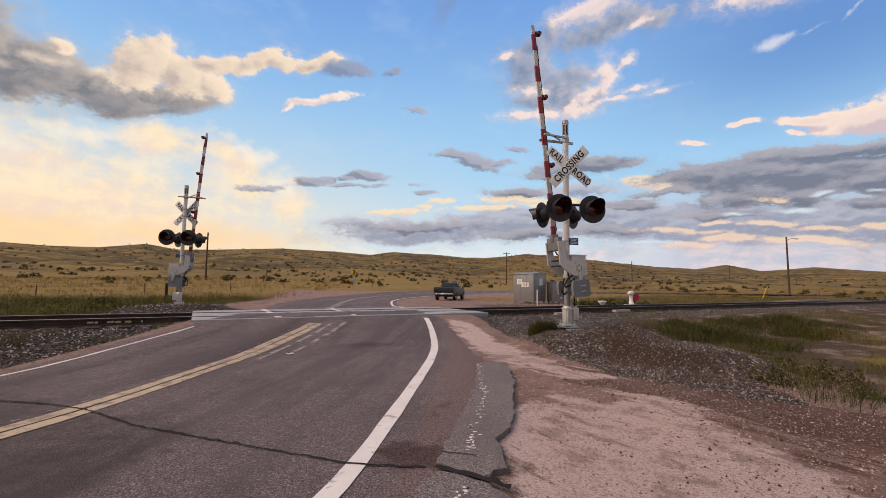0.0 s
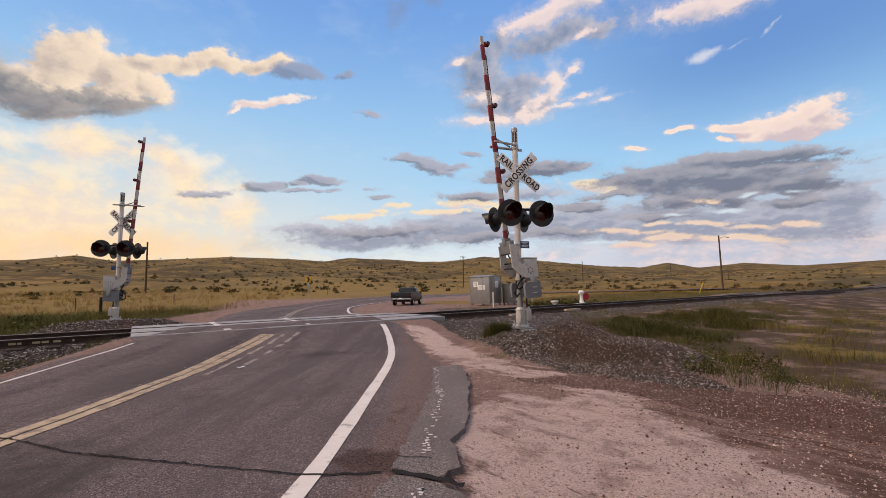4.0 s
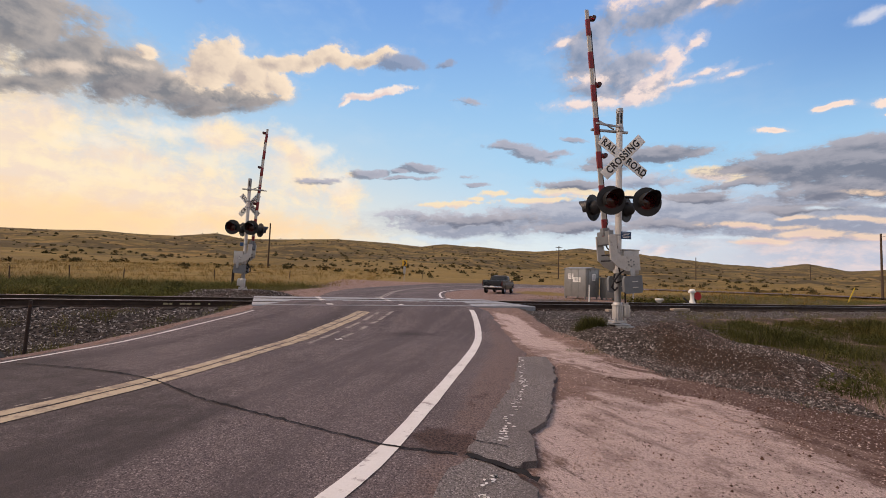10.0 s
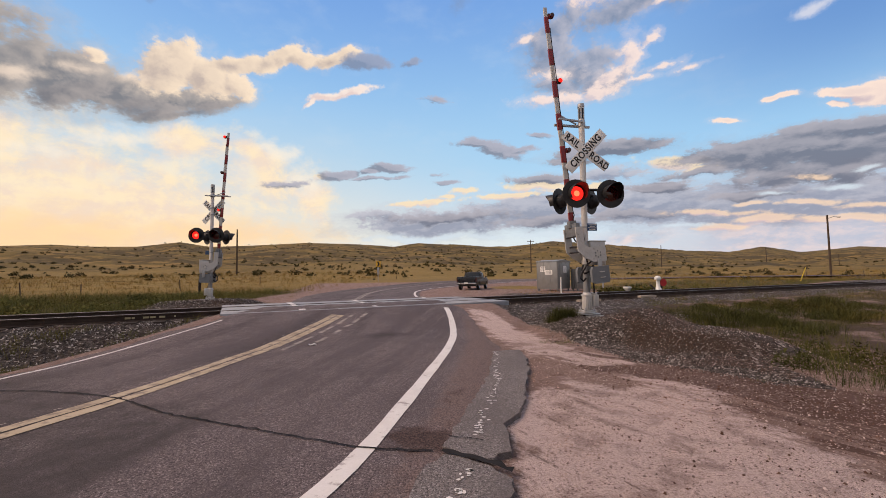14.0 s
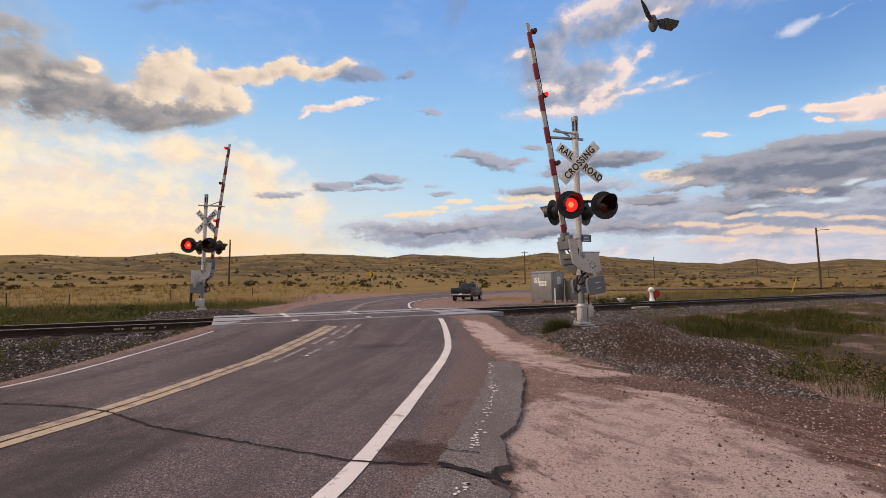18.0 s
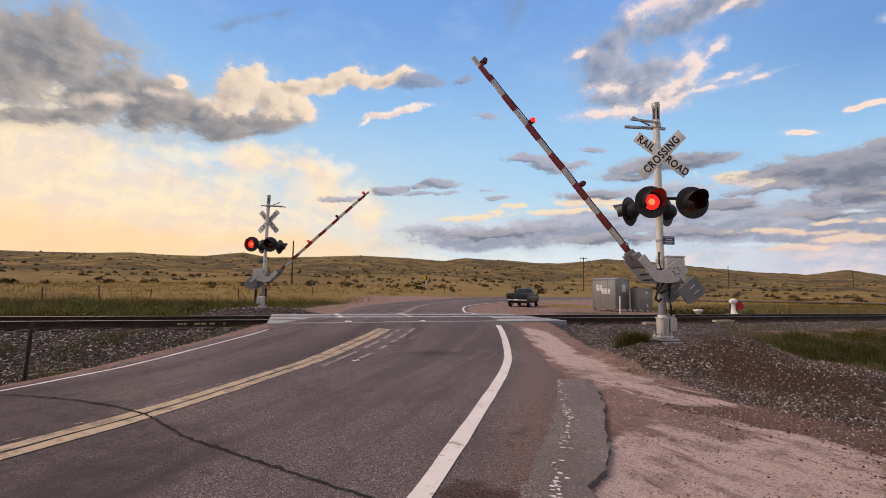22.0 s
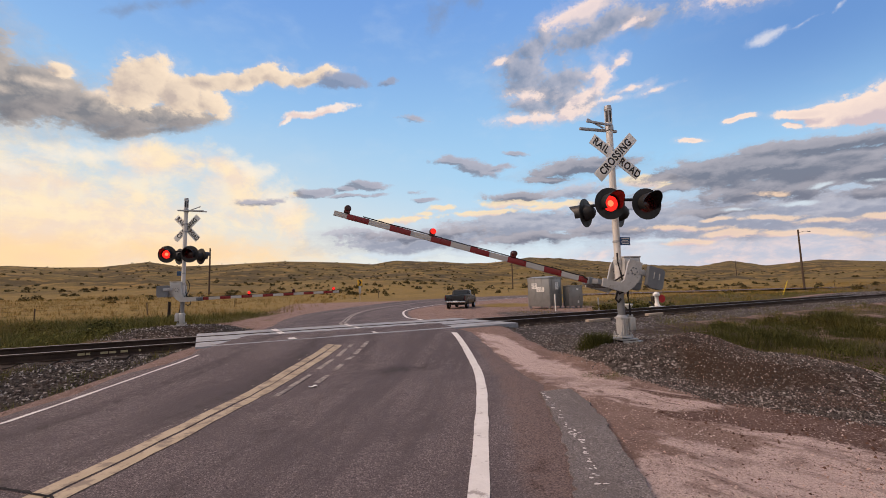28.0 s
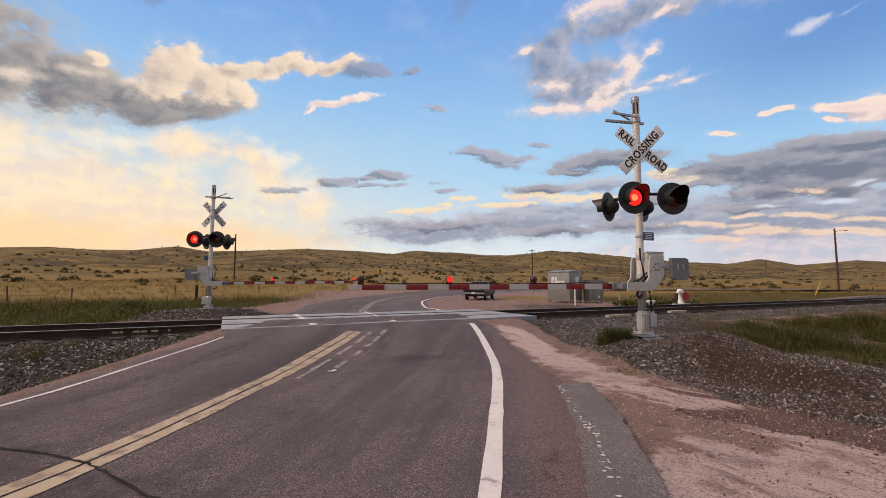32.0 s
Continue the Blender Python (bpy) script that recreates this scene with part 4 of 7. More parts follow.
def build_road():
    """Asphalt between the two edge lines, with ragged shoulders."""
    rng = np.random.RandomState(3)
    n, cols = 560, 36

    def even(line):
        p = np.array(line)
        d = np.r_[0, np.cumsum(np.hypot(*np.diff(p, axis=0).T))]
        k = np.linspace(0, d[-1], n)
        return np.stack([np.interp(k, d, p[:, 0]), np.interp(k, d, p[:, 1])], -1)
    bm = bmesh.new()
    rows, where = [], []
    L, R = even(L_LINE), even(R_LINE)
    # rows run from the left line to the right one at like stations of the two
    for k in range(n):
        a, b = Vector(L[k]), Vector(R[k])
        s = ahead_of_rail((a.x + b.x) / 2, (a.y + b.y) / 2)
        d, wide = (b - a).normalized(), (b - a).length
        out_l = 0.30 + 0.10 * rng.uniform(-1, 1)
        far_r = s < -2
        out_r = (0.35 if far_r else float(np.interp(b.y, (-3, 2.0, 4.5, 7.5, 9.5, 12.0), (1.05, 0.98, 0.95, 0.95, 0.75, 0.6)))) + 0.07 * rng.uniform(-1, 1)
        a, b = a - d * out_l, b + d * out_r
        row = []
        for j in range(cols):
            p = a.lerp(b, j / (cols - 1))
            drop = 0.03 if j in (0, cols - 1) else 0.0
            row.append(bm.verts.new((p.x, p.y, -drop)))
            where.append((p.x, p.y, -out_l + (wide + out_l + out_r) * j / (cols - 1), wide, s))
        rows.append(row)
    for v, z in zip(bm.verts, road_z(*np.array(where).T[:2])):
        v.co.z += z
    for one, two in zip(rows, rows[1:]):
        for j in range(cols - 1):
            bm.faces.new((one[j], one[j + 1], two[j + 1], two[j]))
    ob = new("road", finish(bm, "road", ASPHALT))
    X, Y, off, wide, s = np.array(where).T
    right = off - wide                                 # metres beyond the right line
    u = off / wide
    bell = lambda v, c, h: np.exp(-((v - c) / h) ** 2)
    tyre = 0.62 * np.maximum.reduce([bell(u, 0.12, 0.06), bell(u, 0.36, 0.05), bell(u, 0.60, 0.055), bell(u, 0.86, 0.05) * 0.7])
    # no wheel path: darkens the whole near left corner, this side of the crack
    tyre = np.maximum(tyre, 0.75 * step(0.6, 0.0, Y - (2.6 - 0.42 * (X + 0.6))) * step(-1.6, -2.6, X))
    tyre = np.maximum(tyre, 0.85 * bell(Y, 8.2 + 0.35 * (X + 1.5), 0.32) * bell(X, -1.5, 1.1))
    dust = 0.85 * step(0.02, 0.45, right) * step(-3, 1, s) + 0.25 * step(-4, -8, s)
    tar = np.maximum(1.3 * bell(X, -0.42, 0.34) * bell(Y, 2.90, 0.30), 0.66 * bell(right, 0.46, 0.15) * step(2.9, 3.4, Y) * step(5.6, 4.6, Y))
    for name, values in (("tyre", tyre), ("dust", dust), ("tar", tar)):
        ob.data.attributes.new(name, "FLOAT", "POINT").data.foreach_set("value", np.clip(values, 0, 1).astype(np.float32))
    return tagged(ob, "worn grey asphalt road with cracks bending across the rails", "road", kind="structure")


road = build_road()


def off_panel(x, y):
    s = ahead_of_rail(x, y)
    return s > 1.55 or s < -2.6


near_side = lambda x, y: ahead_of_rail(x, y) > 1.7
mark = tagged(ribbon("edge_line", R_LINE, 0.070, 0.070, 0.006, MARKWHITE, parent=road, keep=off_panel, wobble=0.006), "solid white edge line")
mark = tagged(ribbon("edge_line", L_LINE, 0.027, 0.027, 0.006, MARKWHITE, parent=road, keep=near_side, wobble=0.010, seed=2), "thin white edge line")
far_side = lambda x, y: ahead_of_rail(x, y) < -2.6
for shift, seed in ((-0.088, 4), (0.088, 5)):
    tagged(ribbon("centre_line", Y_LINE, 0.072 - shift, 0.072 + shift, 0.006, MARKYELLOW, parent=road, keep=near_side, wobble=0.010, seed=seed), "worn yellow centre line")
    tagged(ribbon("centre_line", Y_LINE, 0.058 - shift, 0.058 + shift, 0.006, MARKWORN, parent=road, keep=far_side, wobble=0.010, seed=seed), "faded pale centre line")


def dashes(name, shift, lengths, material, width, seed, y0, y1):
    """Scraps of old paint beside the centre line."""
    rng = np.random.RandomState(seed)
    bm = bmesh.new()
    y = y0
    line = np.array(Y_LINE)
    while y < y1:
        ln = rng.uniform(*lengths)
        if rng.rand() < 0.62:
            x0, x1 = (float(np.interp(q, line[:, 1], line[:, 0])) + shift + rng.uniform(-0.02, 0.02) for q in (y, y + ln))
            vs = []
            for px, py in ((x0 - width, y), (x0 + width, y), (x1 + width * 0.8, y + ln), (x1 - width * 0.7, y + ln)):
                vs.append(bm.verts.new((px, py, float(road_z(px, py)) + 0.006)))
            bm.faces.new(vs)
        y += ln + rng.uniform(0.05, 0.35)
    ob = new(name, finish(bm, name, material))
    ob.parent = road
    return tagged(ob, "broken scraps of old white paint")


dashes("old_paint", -0.24, (0.03, 0.12), MARKWORN, 0.012, 11, 2.4, 9.4)
dashes("old_paint", 0.34, (0.25, 0.7), MARKWORN, 0.045, 12, 6.2, 10.2)
dashes("old_paint", 0.62, (0.25, 0.5), MARKWORN, 0.05, 13, 7.4, 10.2)


def blotch(name, outline, lift, material, label, thick=0.0, jag=0.02, seed=1):
    """A flat patch on the road with a ragged rim; a thick one stands proud with a broken edge."""
    rng = np.random.RandomState(seed)
    pts = []
    for (ax, ay), (bx, by) in zip(outline, outline[1:] + outline[:1]):
        n = max(2, int(math.hypot(bx - ax, by - ay) / 0.07))
        for k in range(n):
            t = k / n
            pts.append((ax + (bx - ax) * t + jag * rng.uniform(-1, 1), ay + (by - ay) * t + jag * rng.uniform(-1, 1)))
    bm = bmesh.new()
    top = [bm.verts.new((x, y, float(road_z(x, y)) + lift)) for x, y in pts]
    bm.faces.new(top)
    if thick:
        low = [bm.verts.new((x, y, float(road_z(x, y)) + lift - thick)) for x, y in pts]
        for k in range(len(pts)):
            j = (k + 1) % len(pts)
            bm.faces.new((top[k], low[k], low[j], top[j]))
    bmesh.ops.triangulate(bm, faces=[fc for fc in bm.faces if len(fc.verts) > 4])
    ob = new(name, finish(bm, name, material, smooth=False))
    ob.parent = road
    return tagged(ob, label)


blotch("road_patch", [(-0.23, 2.72), (-0.13, 3.17), (-0.02, 3.61), (0.09, 3.97), (0.30, 4.92), (0.52, 6.39), (0.93, 6.5), (0.95, 5.88), (0.81, 5.03), (0.67, 4.5), (0.60, 4.07), (0.43, 3.47), (0.25, 3.18), (0.25, 2.9), (0.22, 2.66), (0.08, 2.52), (-0.1, 2.64)], 0.012, PATCH, "grey asphalt patch with a broken edge", 0.06, 0.022, 5)
blotch("road_patch", [(-0.25, 2.62), (-0.37, 2.37), (-0.45, 1.9), (-0.5, 1.2), (-0.6, 0.4), (-0.1, 0.3), (0.0, 1.2), (0.12, 1.9), (0.20, 2.28), (0.06, 2.44), (-0.1, 2.56)], 0.010, PATCH, "grey asphalt patch with a broken edge", 0.06, 0.022, 6)


def scraps(pts, n, seed):
    """Flakes of an old white edge line left on the patch."""
    rng = np.random.RandomState(seed)
    bm = bmesh.new()
    p = np.array(pts)
    for _ in range(n):
        k = rng.uniform(0, len(pts) - 1)
        x = float(np.interp(k, range(len(pts)), p[:, 0])) + rng.normal(0, 0.025)
        y = float(np.interp(k, range(len(pts)), p[:, 1]))
        a, b, q = rng.uniform(0.008, 0.030), rng.uniform(0.006, 0.022), rng.uniform(0, 3.1)
        ring = [(x + a * math.cos(q + u) * rng.uniform(0.6, 1.2), y + b * math.sin(q + u) * rng.uniform(0.6, 1.2)) for u in (0, 1.2, 2.3, 3.4, 4.5, 5.5)]
        bm.faces.new([bm.verts.new((u, v, float(road_z(u, v)) + 0.0165)) for u, v in ring])
    ob = new("paint_flakes", finish(bm, "paint_flakes", MARKWHITE))
    ob.parent = road
    return tagged(ob, "flakes of old white paint")


scraps([(0.52, 6.3), (0.46, 5.6), (0.40, 4.8), (0.30, 4.2), (0.16, 3.6), (0.06, 3.2), (0.0, 2.9)], 70, 31)
scraps([(-0.08, 2.4), (-0.14, 2.1), (-0.2, 1.6)], 26, 32)


def crack(pts, width, seed, lift=0.010):
    """A wandering crack, drawn as a narrow dark strip."""
    rng = np.random.RandomState(seed)
    line = []
    for (ax, ay), (bx, by) in zip(pts, pts[1:]):
        n = max(2, int(math.hypot(bx - ax, by - ay) / 0.06))
        line += [(ax + (bx - ax) * k / n + rng.uniform(-0.006, 0.006), ay + (by - ay) * k / n + rng.uniform(-0.016, 0.016)) for k in range(n)]
    return tagged(ribbon("crack", line, width, width, lift, CRACK, parent=road, wobble=width * 0.5, seed=seed), "open crack in the asphalt")


crack([(-5.6, 4.33), (-4.63, 4.28), (-3.94, 4.13), (-3.47, 3.95), (-2.74, 3.51), (-2.04, 3.22), (-1.47, 3.0), (-0.97, 2.8), (-0.82, 2.73), (-0.63, 2.71), (-0.24, 2.66)], 0.010, 21)
crack([(-0.24, 2.66), (-0.05, 2.56), (0.11, 2.45), (0.24, 2.30)], 0.028, 22, 0.020)
crack([(-0.2, 2.9), (0.0, 2.86), (0.1, 2.8)], 0.006, 23, 0.020)


# ---------------------------------------------------------------- railway
def build_track():
    def rail(s0, name):
        prof = [(-0.07, -0.165), (0.07, -0.165), (0.07, -0.155), (0.012, -0.135), (0.010, -0.045), (0.036, -0.035), (0.036, -0.006), (0.028, 0.0), (-0.028, 0.0), (-0.036, -0.006), (-0.036, -0.035), (-0.010, -0.045), (-0.012, -0.135), (-0.07, -0.155)]
        bm = bmesh.new()
        rings = []
        for l in (-60, -30, -12, -6, 0, 6, 12, 30, 60, 120, 200):
            rings.append([bm.verts.new((*on_track(s0 + a, l), z)) for a, z in prof])
        for one, two in zip(rings, rings[1:]):
            for k in range(len(prof)):
                j = (k + 1) % len(prof)
                fc = bm.faces.new((one[k], one[j], two[j], two[k]))
                fc.material_index = 1 if k in (6, 7, 8) else 0
        ob = new(name, finish(bm, name, [RAILSTEEL, RAILTOP]))
        return tagged(ob, "rusty steel rail with a polished head", "rail", "rails", kind="structure")
    rail(0.036, "rail")
    rail(-GAUGE + 0.036, "rail")
    # sleepers, half sunk in ballast
    rng = np.random.RandomState(5)
    bm = bmesh.new()
    add_box(bm, (2.6, 0.22, 0.16), bevel=0.012)
    me = finish(bm, "sleeper", TIMBER)
    track = tagged(new("sleepers"), "dark creosoted sleepers bedded in ballast", "sleepers", kind="structure")
    for l in np.arange(-24, 60, 0.55):
        x, y = on_track(-GAUGE / 2, l)
        if -6.6 < l < 1.2:
            continue
        ob = new("sleeper", me)
        ob.parent = track
        ob.matrix_basis = pose(x, y, -0.165 - 0.08 - 0.002 + rng.uniform(-0.01, 0.006), 0, 0, math.degrees(RAIL_ANGLE) + 90 + rng.uniform(-1, 1))


build_track()


def build_panels():
    """Concrete crossing panels: outside each rail and between them."""
    surf = tagged(new("crossing_surface"), "pale concrete crossing panels worn smooth between the rails", "crossing panels", kind="structure")
    rng = np.random.RandomState(9)
    L0, L1, n = -6.80, 1.50, 3
    for s0, s1, name in ((0.085, 1.02, "field"), (-GAUGE + 0.16, -0.06, "gauge"), (-GAUGE - 0.98, -GAUGE - 0.02, "field")):
        for k in range(n):
            a, b = L0 + (L1 - L0) * k / n + 0.008, L0 + (L1 - L0) * (k + 1) / n - 0.008
            bm = bmesh.new()
            add_box(bm, (b - a, s1 - s0, 0.14), bevel=0.012)
            x, y = on_track((s0 + s1) / 2, (a + b) / 2)
            part("panel", bm, CONCRETE, surf, m=pose(x, y, -0.082 + rng.uniform(-0.004, 0.004), 0, 0, math.degrees(RAIL_ANGLE)))
    return surf


panels = build_panels()


def panel_mark(a, b, width, label):
    """A painted bar over the panels between two places (s, l)."""
    bm = bmesh.new()
    for s0, s1 in ((0.10, 1.0), (-GAUGE + 0.18, -0.08), (-GAUGE - 0.95, -GAUGE - 0.04)):
        vs = []
        for s, o in ((s0, -width), (s0, width), (s1, width), (s1, -width)):
            t = (s - a[0]) / (b[0] - a[0])
            l = a[1] + (b[1] - a[1]) * t
            vs.append(bm.verts.new((*on_track(s, l + o), -0.003)))
        bm.faces.new(vs)
    return part("panel_marking", bm, MARKWHITE, panels, label)


panel_mark((1.0, -4.92), (-2.4, -4.86), 0.08, "worn white line painted across the panels")
panel_mark((1.0, -2.96), (-2.4, -2.70), 0.06, "worn white line painted across the panels")


# ---------------------------------------------------------------- crossing signals
LAMP_TURN = Matrix.Rotation(radians(90), 4, "X")          # lathe axis to -y


def build_lamp(parent, at, face, lit_rows):
    """One flashing light: disc, housing, long hood and a lens plate that turns its lit or dark side out."""
    base = Matrix.Translation(at) @ Matrix.Rotation(radians(face), 4, "Z")
    bm = bmesh.new()
    add_lathe(bm, [(0.0, -0.004), (0.295, -0.004), (0.302, 0.004), (0.302, 0.010), (0.165, 0.012)], base @ LAMP_TURN, 40)
    add_lathe(bm, [(0.0, -0.19), (0.075, -0.185), (0.13, -0.14), (0.165, -0.06), (0.170, -0.004)], base @ LAMP_TURN, 32)
    lamp = part("flasher", bm, BLACK, parent, "round black flashing light with a dark red lens")
    # hood: three quarters of a tube, longer on top
    bm = bmesh.new()
    seg, rings = 36, []
    for d in (0.0, 1.0):
        ring = []
        for k in range(seg + 1):
            a = math.radians(-38 + 256 * k / seg)
            top = max(0.0, math.sin(a))
            depth = 0.012 + d * (0.16 + 0.17 * top)
            ring.append([bm.verts.new(base @ Vector((r * math.cos(a), -depth, r * math.sin(a)))) for r in (0.178, 0.184)])
        rings.append(ring)
    for k in range(seg):
        a, b, c, d = rings[0][k], rings[0][k + 1], rings[1][k], rings[1][k + 1]
        bm.faces.new((a[0], b[0], d[0], c[0]))
        bm.faces.new((a[1], c[1], d[1], b[1]))
        bm.faces.new((c[0], d[0], d[1], c[1]))
    part("hood", bm, BLACK, lamp)
    bm = bmesh.new()
    add_lathe(bm, [(0.0, 0.012), (0.06, 0.012), (0.061, 0.012), (0.110, 0.010), (0.145, 0.004), (0.150, 0.0), (0.150, 0.0), (0.145, -0.004), (0.0, -0.010)], LAMP_TURN, 36)
    for fc in bm.faces:
        y = fc.calc_center_median().y
        rr = math.hypot(fc.calc_center_median().x, fc.calc_center_median().z)
        fc.material_index = 0 if y > -0.001 else (2 if rr < 0.06 else 1)
    lens = part("lens", bm, [LENS, LIT, LITCORE], lamp, "red lens")
    at_lens = base @ Matrix.Translation((0, -0.018, 0))
    lens.matrix_basis = at_lens
    MOVES.append((lens, at_lens, lit_rows))
    return lamp


MOVES = []
T_START = 14.0


def flash_rows(first):
    """Times and whether the lens shows its lit side; first: lit in the half second that ends just after whole seconds."""
    rows = [(0.0, False)]
    t = T_START - 0.43
    on = first
    while t < 32.0:
        rows.append((t, on))
        t, on = t + 0.5, not on
    return rows


def build_crossbuck(parent, y, both):
    """Two crossed boards with the letters on them."""
    rail_road, crossing = (("RAIL", -0.375), ("ROAD", 0.375)), (("CROSSING", 0.0),)
    for angle, words, back, off in ((-45, rail_road, crossing, 0.0), (45, crossing, rail_road, -0.012)):
        m = Matrix.Rotation(radians(-18 if both else -3), 4, "Z") @ Matrix.Translation((0.02, y + off, 3.545)) @ Matrix.Rotation(radians(-angle - (0 if both else (9 if angle < 0 else 1))), 4, "Y")
        bm = bmesh.new()
        add_box(bm, (1.22, 0.006, 0.229), bevel=0.002)
        board = part("crossbuck_board", bm, SIGNWHITE, parent, "white crossbuck board with black letters", m)
        for face, turn in ((words, 0), (back, 180)) if both else ((words, 0),):
            for text, x in face:
                wide = 0.86 if text == "CROSSING" else 0.78
                letters(text, 0.215, Matrix.Rotation(radians(turn), 4, "Z") @ Matrix.Translation((x, -0.0045, 0)) @ Matrix.Rotation(radians(90), 4, "X") @ Matrix.Diagonal((wide, 1, 1, 1)), board, spread=1.12, depth=0.001)


def build_signal(at, turn, lamp_turn, arm_rows, group, far):
    sig = thing("crossing_signal", "silver crossing signal with crossbuck, red flashers and striped gate arm", "crossing signal", pose(*at, 0, 0, turn), group)
    # foundation and base
    bm = bmesh.new()
    add_box(bm, (0.36, 0.38, 0.025), (0.02, 0, -0.03), 0.004)
    add_box(bm, (0.40, 0.07, 0.06), (0.06, -0.20, -0.085), 0.004)
    add_box(bm, (0.40, 0.07, 0.06), (0.06, 0.16, -0.085), 0.004)
    add_box(bm, (0.40, 0.10, 0.03), (0.04, -0.22, -0.135), 0.004)
    part("foundation", bm, GALV, sig, "grey steel base frame")
    bm = bmesh.new()
    add_box(bm, (0.155, 0.17, 0.30), (0, 0, 0.21), 0.012)
    mast_base = part("mast_base", bm, ALU, sig, "cast silver mast base with bolts")
    bm = bmesh.new()
    add_box(bm, (0.27, 0.27, 0.035), (0, 0, 0.02), 0.006)
    part("base_plate", bm, ALU, mast_base)
    for x in (-0.05, 0.0, 0.05):
        bm = bmesh.new()
        add_box(bm, (0.016, 0.03, 0.30), (x, -0.09, 0.21), 0.003)
        part("rib", bm, ALU, mast_base)
    bm = bmesh.new()
    add_box(bm, (0.19, 0.20, 0.03), (0, 0, 0.37), 0.006)
    part("top_flange", bm, ALU, mast_base)
    bm = bmesh.new()
    add_lathe(bm, [(0.10, 0.385), (0.085, 0.42), (0.07, 0.43)], None, 20)
    part("collar", bm, ALU, mast_base)
    for x in (-0.105, 0.105):
        for y in (-0.105, 0.105):
            bm = bmesh.new()
            add_tube(bm, (x, y, 0.0), (x, y, 0.11), 0.014, seg=8)
            add_tube(bm, (x, y, 0.035), (x, y, 0.065), 0.028, seg=6)
            part("anchor_bolt", bm, GALV, mast_base)
    bm = bmesh.new()
    add_box(bm, (0.13, 0.16, 0.25), (0.16, -0.03, 0.255), 0.014)
    for k in range(3):
        add_box(bm, (0.012, 0.012, 0.22), (0.115 + 0.045 * k, -0.115, 0.255), 0.002)
    add_box(bm, (0.10, 0.08, 0.05), (0.16, -0.03, 0.405), 0.01)
    part("junction_box", bm, ALU, sig, "small silver junction box")
    # mast
    bm = bmesh.new()
    add_tube(bm, (0, 0, 0.04), (0, 0, 4.60), 0.066, 0.066, 24)
    mast = part("mast", bm, MASTPAINT, sig, "silver round mast")
    bm = bmesh.new()
    add_tube(bm, (0, 0, 0.43), (0, 0, 1.06), 0.0685, seg=24, caps=False)
    part("lower_sleeve", bm, SLEEVE, mast, "dull grey lower length of the mast")
    bm = bmesh.new()
    for z0, z1, r in ((4.22, 4.26, 0.075), (4.57, 4.61, 0.076), (4.61, 4.65, 0.07)):
        add_tube(bm, (0, 0, z0), (0, 0, z1), r, seg=24)
    for k in range(6):
        a = k * math.pi / 3
        add_box(bm, (0.03, 0.008, 0.26), (0.068 * math.cos(a), 0.068 * math.sin(a), 4.42), turn=Matrix.Rotation(a + math.pi / 2, 4, "Z"))
    cap = part("mast_cap", bm, GALV, sig, "slotted mast cap")
    # shade inside the slots, made as a closed black tube behind the ribs
    bm = bmesh.new()
    add_tube(bm, (0, 0, 4.30), (0, 0, 4.54), 0.0672, seg=24)
    part("slot_shade", bm, BLACK, cap, "black tube that gives the shade in the cap's slots")
    # arm keeper bracket
    bm = bmesh.new()
    add_box(bm, (0.86, 0.05, 0.05), (-0.18, 0.10, 4.17), 0.006)
    add_box(bm, (0.62, 0.04, 0.04), (-0.34, -0.16, 4.20), 0.005, Matrix.Rotation(radians(8), 4, "Z"))
    add_box(bm, (0.40, 0.03, 0.03), (-0.30, 0.02, 4.27), 0.004, Matrix.Rotation(radians(24), 4, "Y"))
    add_tube(bm, (0, 0, 4.13), (0, 0, 4.22), 0.085, seg=20)
    part("keeper_bracket", bm, GALV, sig, "galvanised bracket that steadies the raised arm")
    # crossbuck
    turn_m = Matrix.Rotation(radians(lamp_turn), 4, "Z")
    for z in (3.685, 3.405):
        bm = bmesh.new()
        add_tube(bm, (0, 0, z - 0.025), (0, 0, z + 0.025), 0.082, seg=18)
        if z > 3.5:
            add_box(bm, (0.22, 0.10, 0.035), (0.06, -0.07, z), 0.004)
        part("crossbuck_clamp", bm, GALV, sig)
    build_crossbuck(sig, -0.115, far)
    # lights
    zl = 2.52
    bm = bmesh.new()
    add_tube(bm, (0, 0, zl - 0.07), (0, 0, zl + 0.16), 0.085, seg=20)
    for yy in (-0.30, 0.30):
        add_path(bm, [turn_m @ Vector(p) for p in ((-0.36, yy * 1.15, zl + 0.02), (-0.34, yy, zl + 0.12), (0, yy * 0.75, zl + 0.13), (0.34, yy, zl + 0.12), (0.36, yy * 1.15, zl + 0.02))], 0.03, 10)
        add_path(bm, [turn_m @ Vector(p) for p in ((0, 0, zl + 0.12), (0, yy * 0.75, zl + 0.13))], 0.035, 10)
    part("light_bracket", bm, BLACK, sig, "black cross arm that carries the lights")
    for face, yy, skew in ((0, -0.47, 0), (180, 0.45, 0)):
        for xx in (-0.375, 0.375):
            p = turn_m @ Vector((xx, yy, zl))
            left_seen = (xx < 0) != (far)
            extra = 38 if face == 180 and not far else (-38 if face == 0 and far else 0)
            build_lamp(sig, p, lamp_turn + face + extra, flash_rows(left_seen))
    # small blue notice
    bm = bmesh.new()
    add_box(bm, (0.23, 0.006, 0.16), (0.13, -0.08, 1.86), 0.002)
    notice = part("notice_plate", bm, BLUE, sig, "small blue notice plate")
    bm = bmesh.new()
    for k, w in enumerate((0.17, 0.12, 0.19, 0.15)):
        add_box(bm, (w, 0.002, 0.013), (0.13, -0.0845, 1.91 - 0.033 * k))
